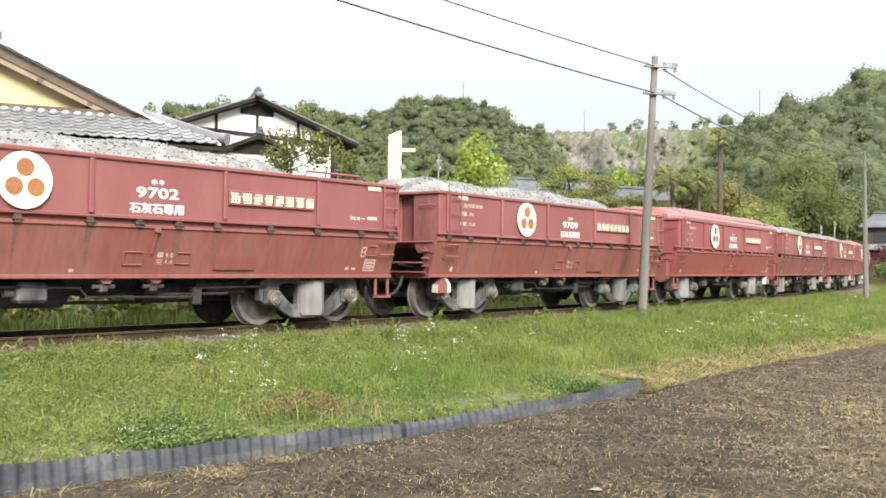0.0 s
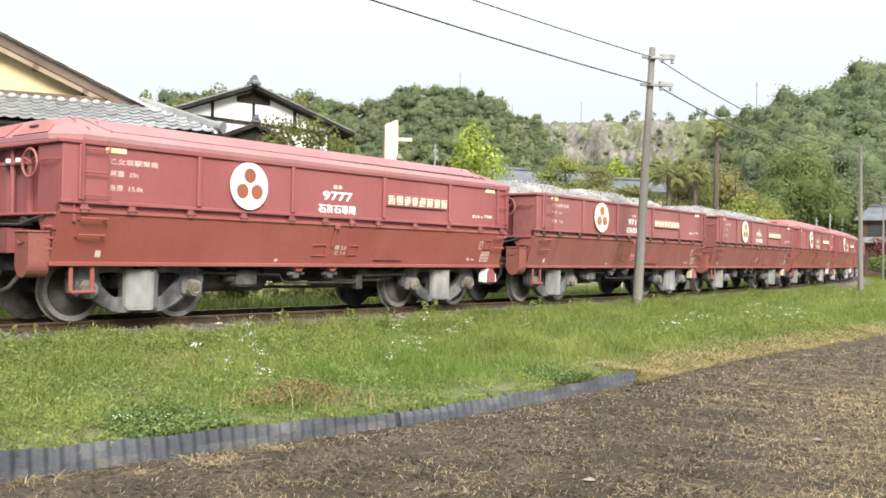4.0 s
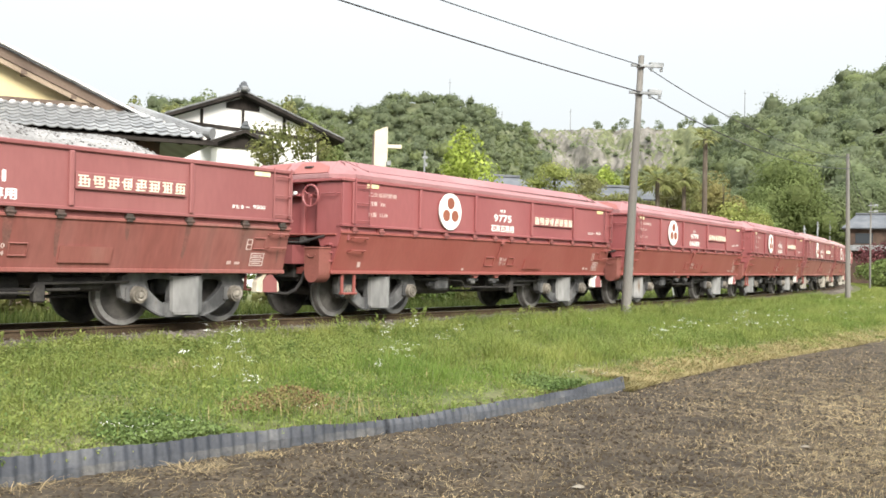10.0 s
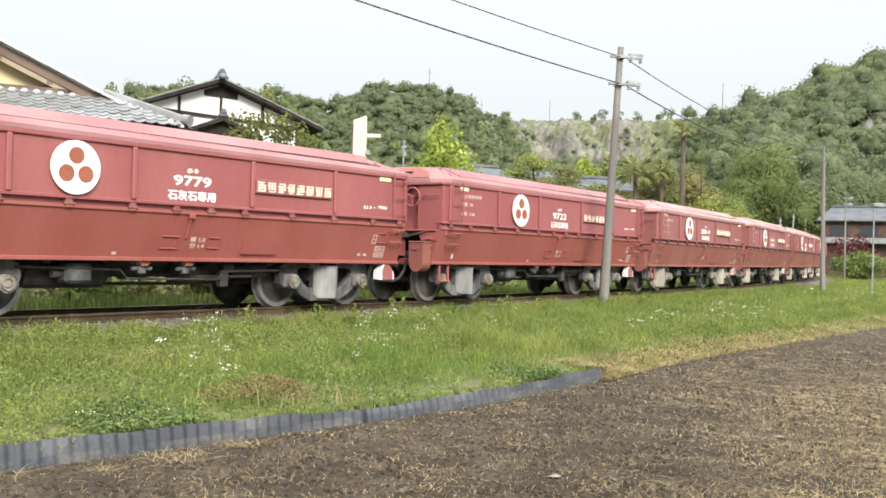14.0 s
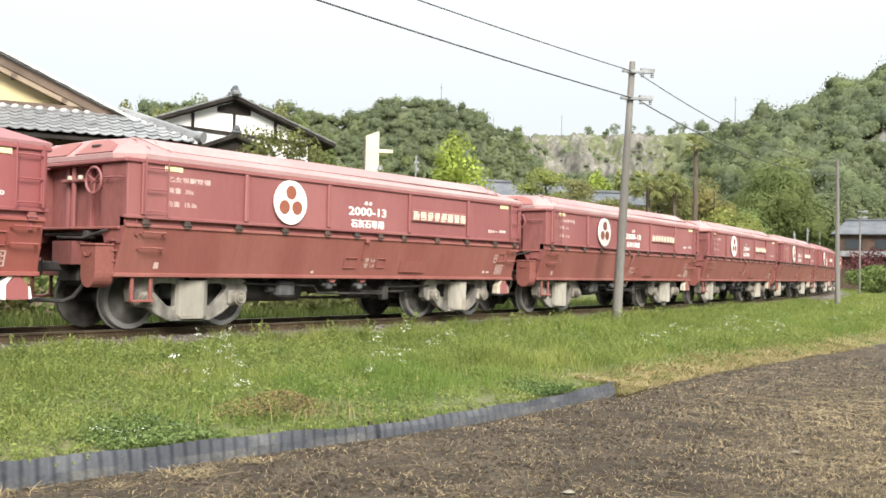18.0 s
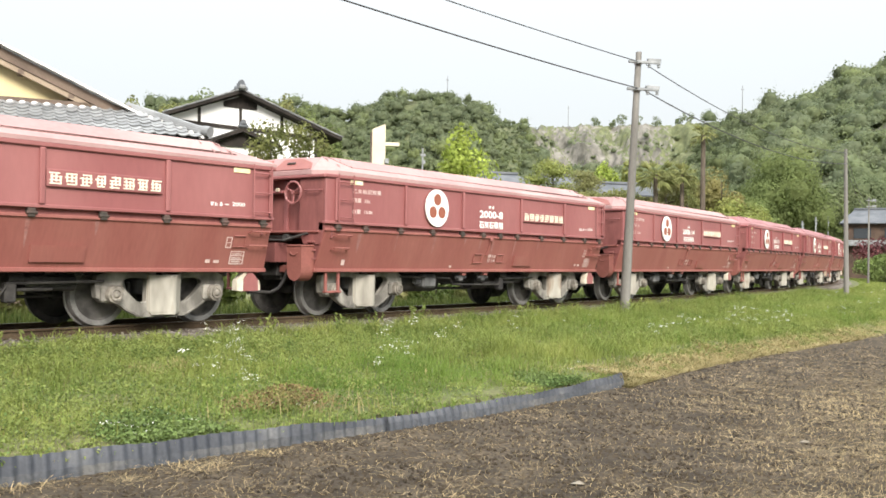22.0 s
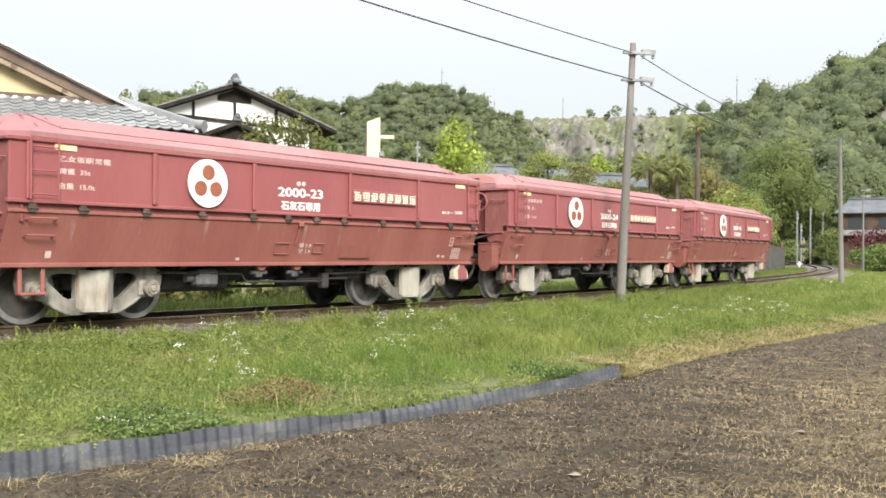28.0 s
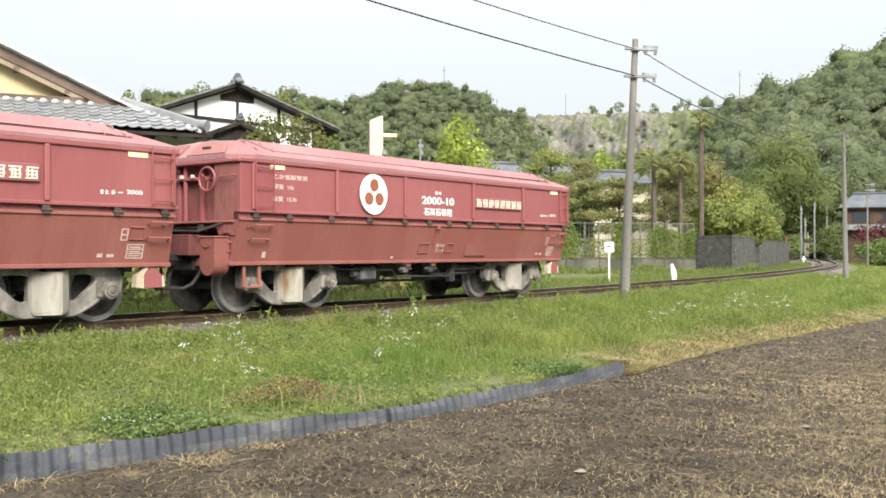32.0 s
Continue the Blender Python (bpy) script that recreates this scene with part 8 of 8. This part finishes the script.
        cv = np.stack([ax + cv[..., 0] * ar, ay + cv[..., 1] * ar, az + ah * 0.9 + cv[..., 2] * ah * 0.85], -1)
        m1 = len(ax)
        off = (np.arange(m1) * 19)[:, None]
        index = np.concatenate([(quads.reshape(1, -1) + off), (caps.reshape(1, -1) + off)], 1).ravel()
        me = raw_mesh("crowns", cv.reshape(-1, 3), np.tile([4] * 12 + [3] * 6, m1), leaf, index)
        solo("woodland", me, None, label, "woods", kind="stuff")
        per = 100
        cx, cy, cz, rr, hh = (np.repeat(a[sel], per) for a in (x, y, z, rad, hgt))
        nn = len(cx)
        dv = unit(r.normal(size=(nn, 3)) + (0, -0.25, 0.35))
        lump = lumpy(dv, cx, cy) + r.normal(0, 0.17, nn)
        p = np.stack([cx + dv[:, 0] * rr * lump, cy + dv[:, 1] * rr * lump, cz + hh * 0.9 + dv[:, 2] * hh * 0.85 * lump], 1)
        solo("woods", leaf_mesh("woods", p, np.clip(rr * 0.125, 0.15, 0.42), leaf, dv, r, 0.8, 0.0, 2.2), None, label, "woods", kind="stuff")
    # thin trees on the quarry rim
    for k, bb in enumerate((8.6, 9.6, 10.15, 11.0, 12.1, 13.4, 13.9, 14.9)):
        dd = 482
        hh = (4.5, 4.0, 5.5, 5.0, 5.0, 4.0, 5.5, 6.0)[k]
        tree("rim_tree", "small lone tree on the quarry rim", (dd * math.sin(radians(bb)), dd * math.cos(radians(bb)), float(hill_height(bb, dd)) - 1.0), hh + 1.0, hh * 1.25, LEAF_WOOD, 420, 0.3, 0.12, 0.06, "trees on the quarry rim", 80 + k, 11, 1.2)
    for k, (bb, dd, z0, hh) in enumerate(((7.1, 482, 69, 10.5), (3.05, 400, 52, 13), (-0.1, 352, 57, 12), (17.0, 385, 60, 10))):
        p = thing("mast", "thin grey mast on the hilltop", "mast", pose(dd * math.sin(radians(bb)), dd * math.cos(radians(bb)), z0 - 1), group="masts on the hills")
        part("post", Shape().rod((0, 0, 0), (0, 0, hh + 1), 0.22, 6, 0.12), GALV, p)
        part("cap", Shape().box(-0.5, 0.5, -0.1, 0.1, hh - 0.6, hh - 0.3), GALV, p)
    # bigger trees at the foot of the steep hill
    for k, (x, y, hh, w, lf) in enumerate(((49, 142, 16.5, 18, LEAF_FRESH), (57, 141, 13, 13, LEAF_WOOD), (39, 148, 14, 13, LEAF_WOOD), (60, 142, 14, 14, LEAF_WOOD), (68, 150, 16, 15, LEAF_WOOD), (35, 135, 10, 10, LEAF_FRESH))):
        tree("large_tree", "large broad-crowned green tree below the hill", (x, y, 0), hh, w, lf, 34000, 0.19, 0.35, 0.15, "large trees below the hill", 90 + k, 30)
    # trees behind the houses
    for k, (bb, dd, hh, w, lf) in enumerate(((-18.5, 120, 19.5, 5, LEAF_OLIVE), (-15.9, 118, 20.5, 5, LEAF_OLIVE), (-14.6, 120, 21.5, 5.5, LEAF_WOOD), (-13.6, 122, 21, 4.5, LEAF_FRESH), (-10.7, 125, 21.5, 6, LEAF_OLIVE), (-9.6, 125, 21.5, 5.5, LEAF_OLIVE), (-8.0, 120, 20.5, 6.5, LEAF_FRESH), (-17.4, 125, 19.5, 4.5, LEAF_PINE))):
        tree("grove_tree", "tall tree of the grove behind the houses", (dd * math.sin(radians(bb)), dd * math.cos(radians(bb)), 0), hh, w, lf, 4200, 0.22, 0.3, 0.45, "grove behind the houses", 110 + k, 18)


build_hills()


# ---- the run of the train ----
# seconds and the place along the line of the first wagon's middle
RUN = ((0.0, -6.77), (3.0, -20.2), (6.0, -33.55), (9.0, -47.05), (13.0, -65.06), (16.0, -78.5), (19.0, -91.88), (20.0, -96.38), (21.5, -103.02), (23.0, -109.63), (28.0, -131.70), (32.0, -149.59))


def motions():
    ts, ds = np.array(RUN).T
    for k, wg in enumerate(WAGONS):
        rows = []
        for t in np.arange(0, 32.01, 1.0):
            s = float(np.interp(t, ts, ds)) + k * PITCH
            xa, ya, _ = way(s - 3.255)
            xb, yb, _ = way(s + 3.255)
            rows.append((float(t), pose((xa + xb) / 2, (ya + yb) / 2, 0, 0, 0, math.degrees(math.atan2(yb - ya, xb - xa)))))
        walk(wg, rows)
    # every wheelset rolls with its wagon
    times = [i * 0.125 for i in range(257)]
    turns = [math.degrees((float(np.interp(t, ts, ds)) - RUN[0][1]) / 0.43) for t in times]
    for wg in WAGONS:
        for bog in wg.children:
            if bog.name.startswith("bogie"):
                for ob in bog.children:
                    if ob.name.startswith("wheelset"):
                        at = ob.matrix_basis.translation.copy()
                        first = RNG.uniform(0, 90)
                        walk(ob, [(t, pose(at.x, at.y, at.z, 0, (a + first) % 360)) for t, a in zip(times, turns)])


motions()
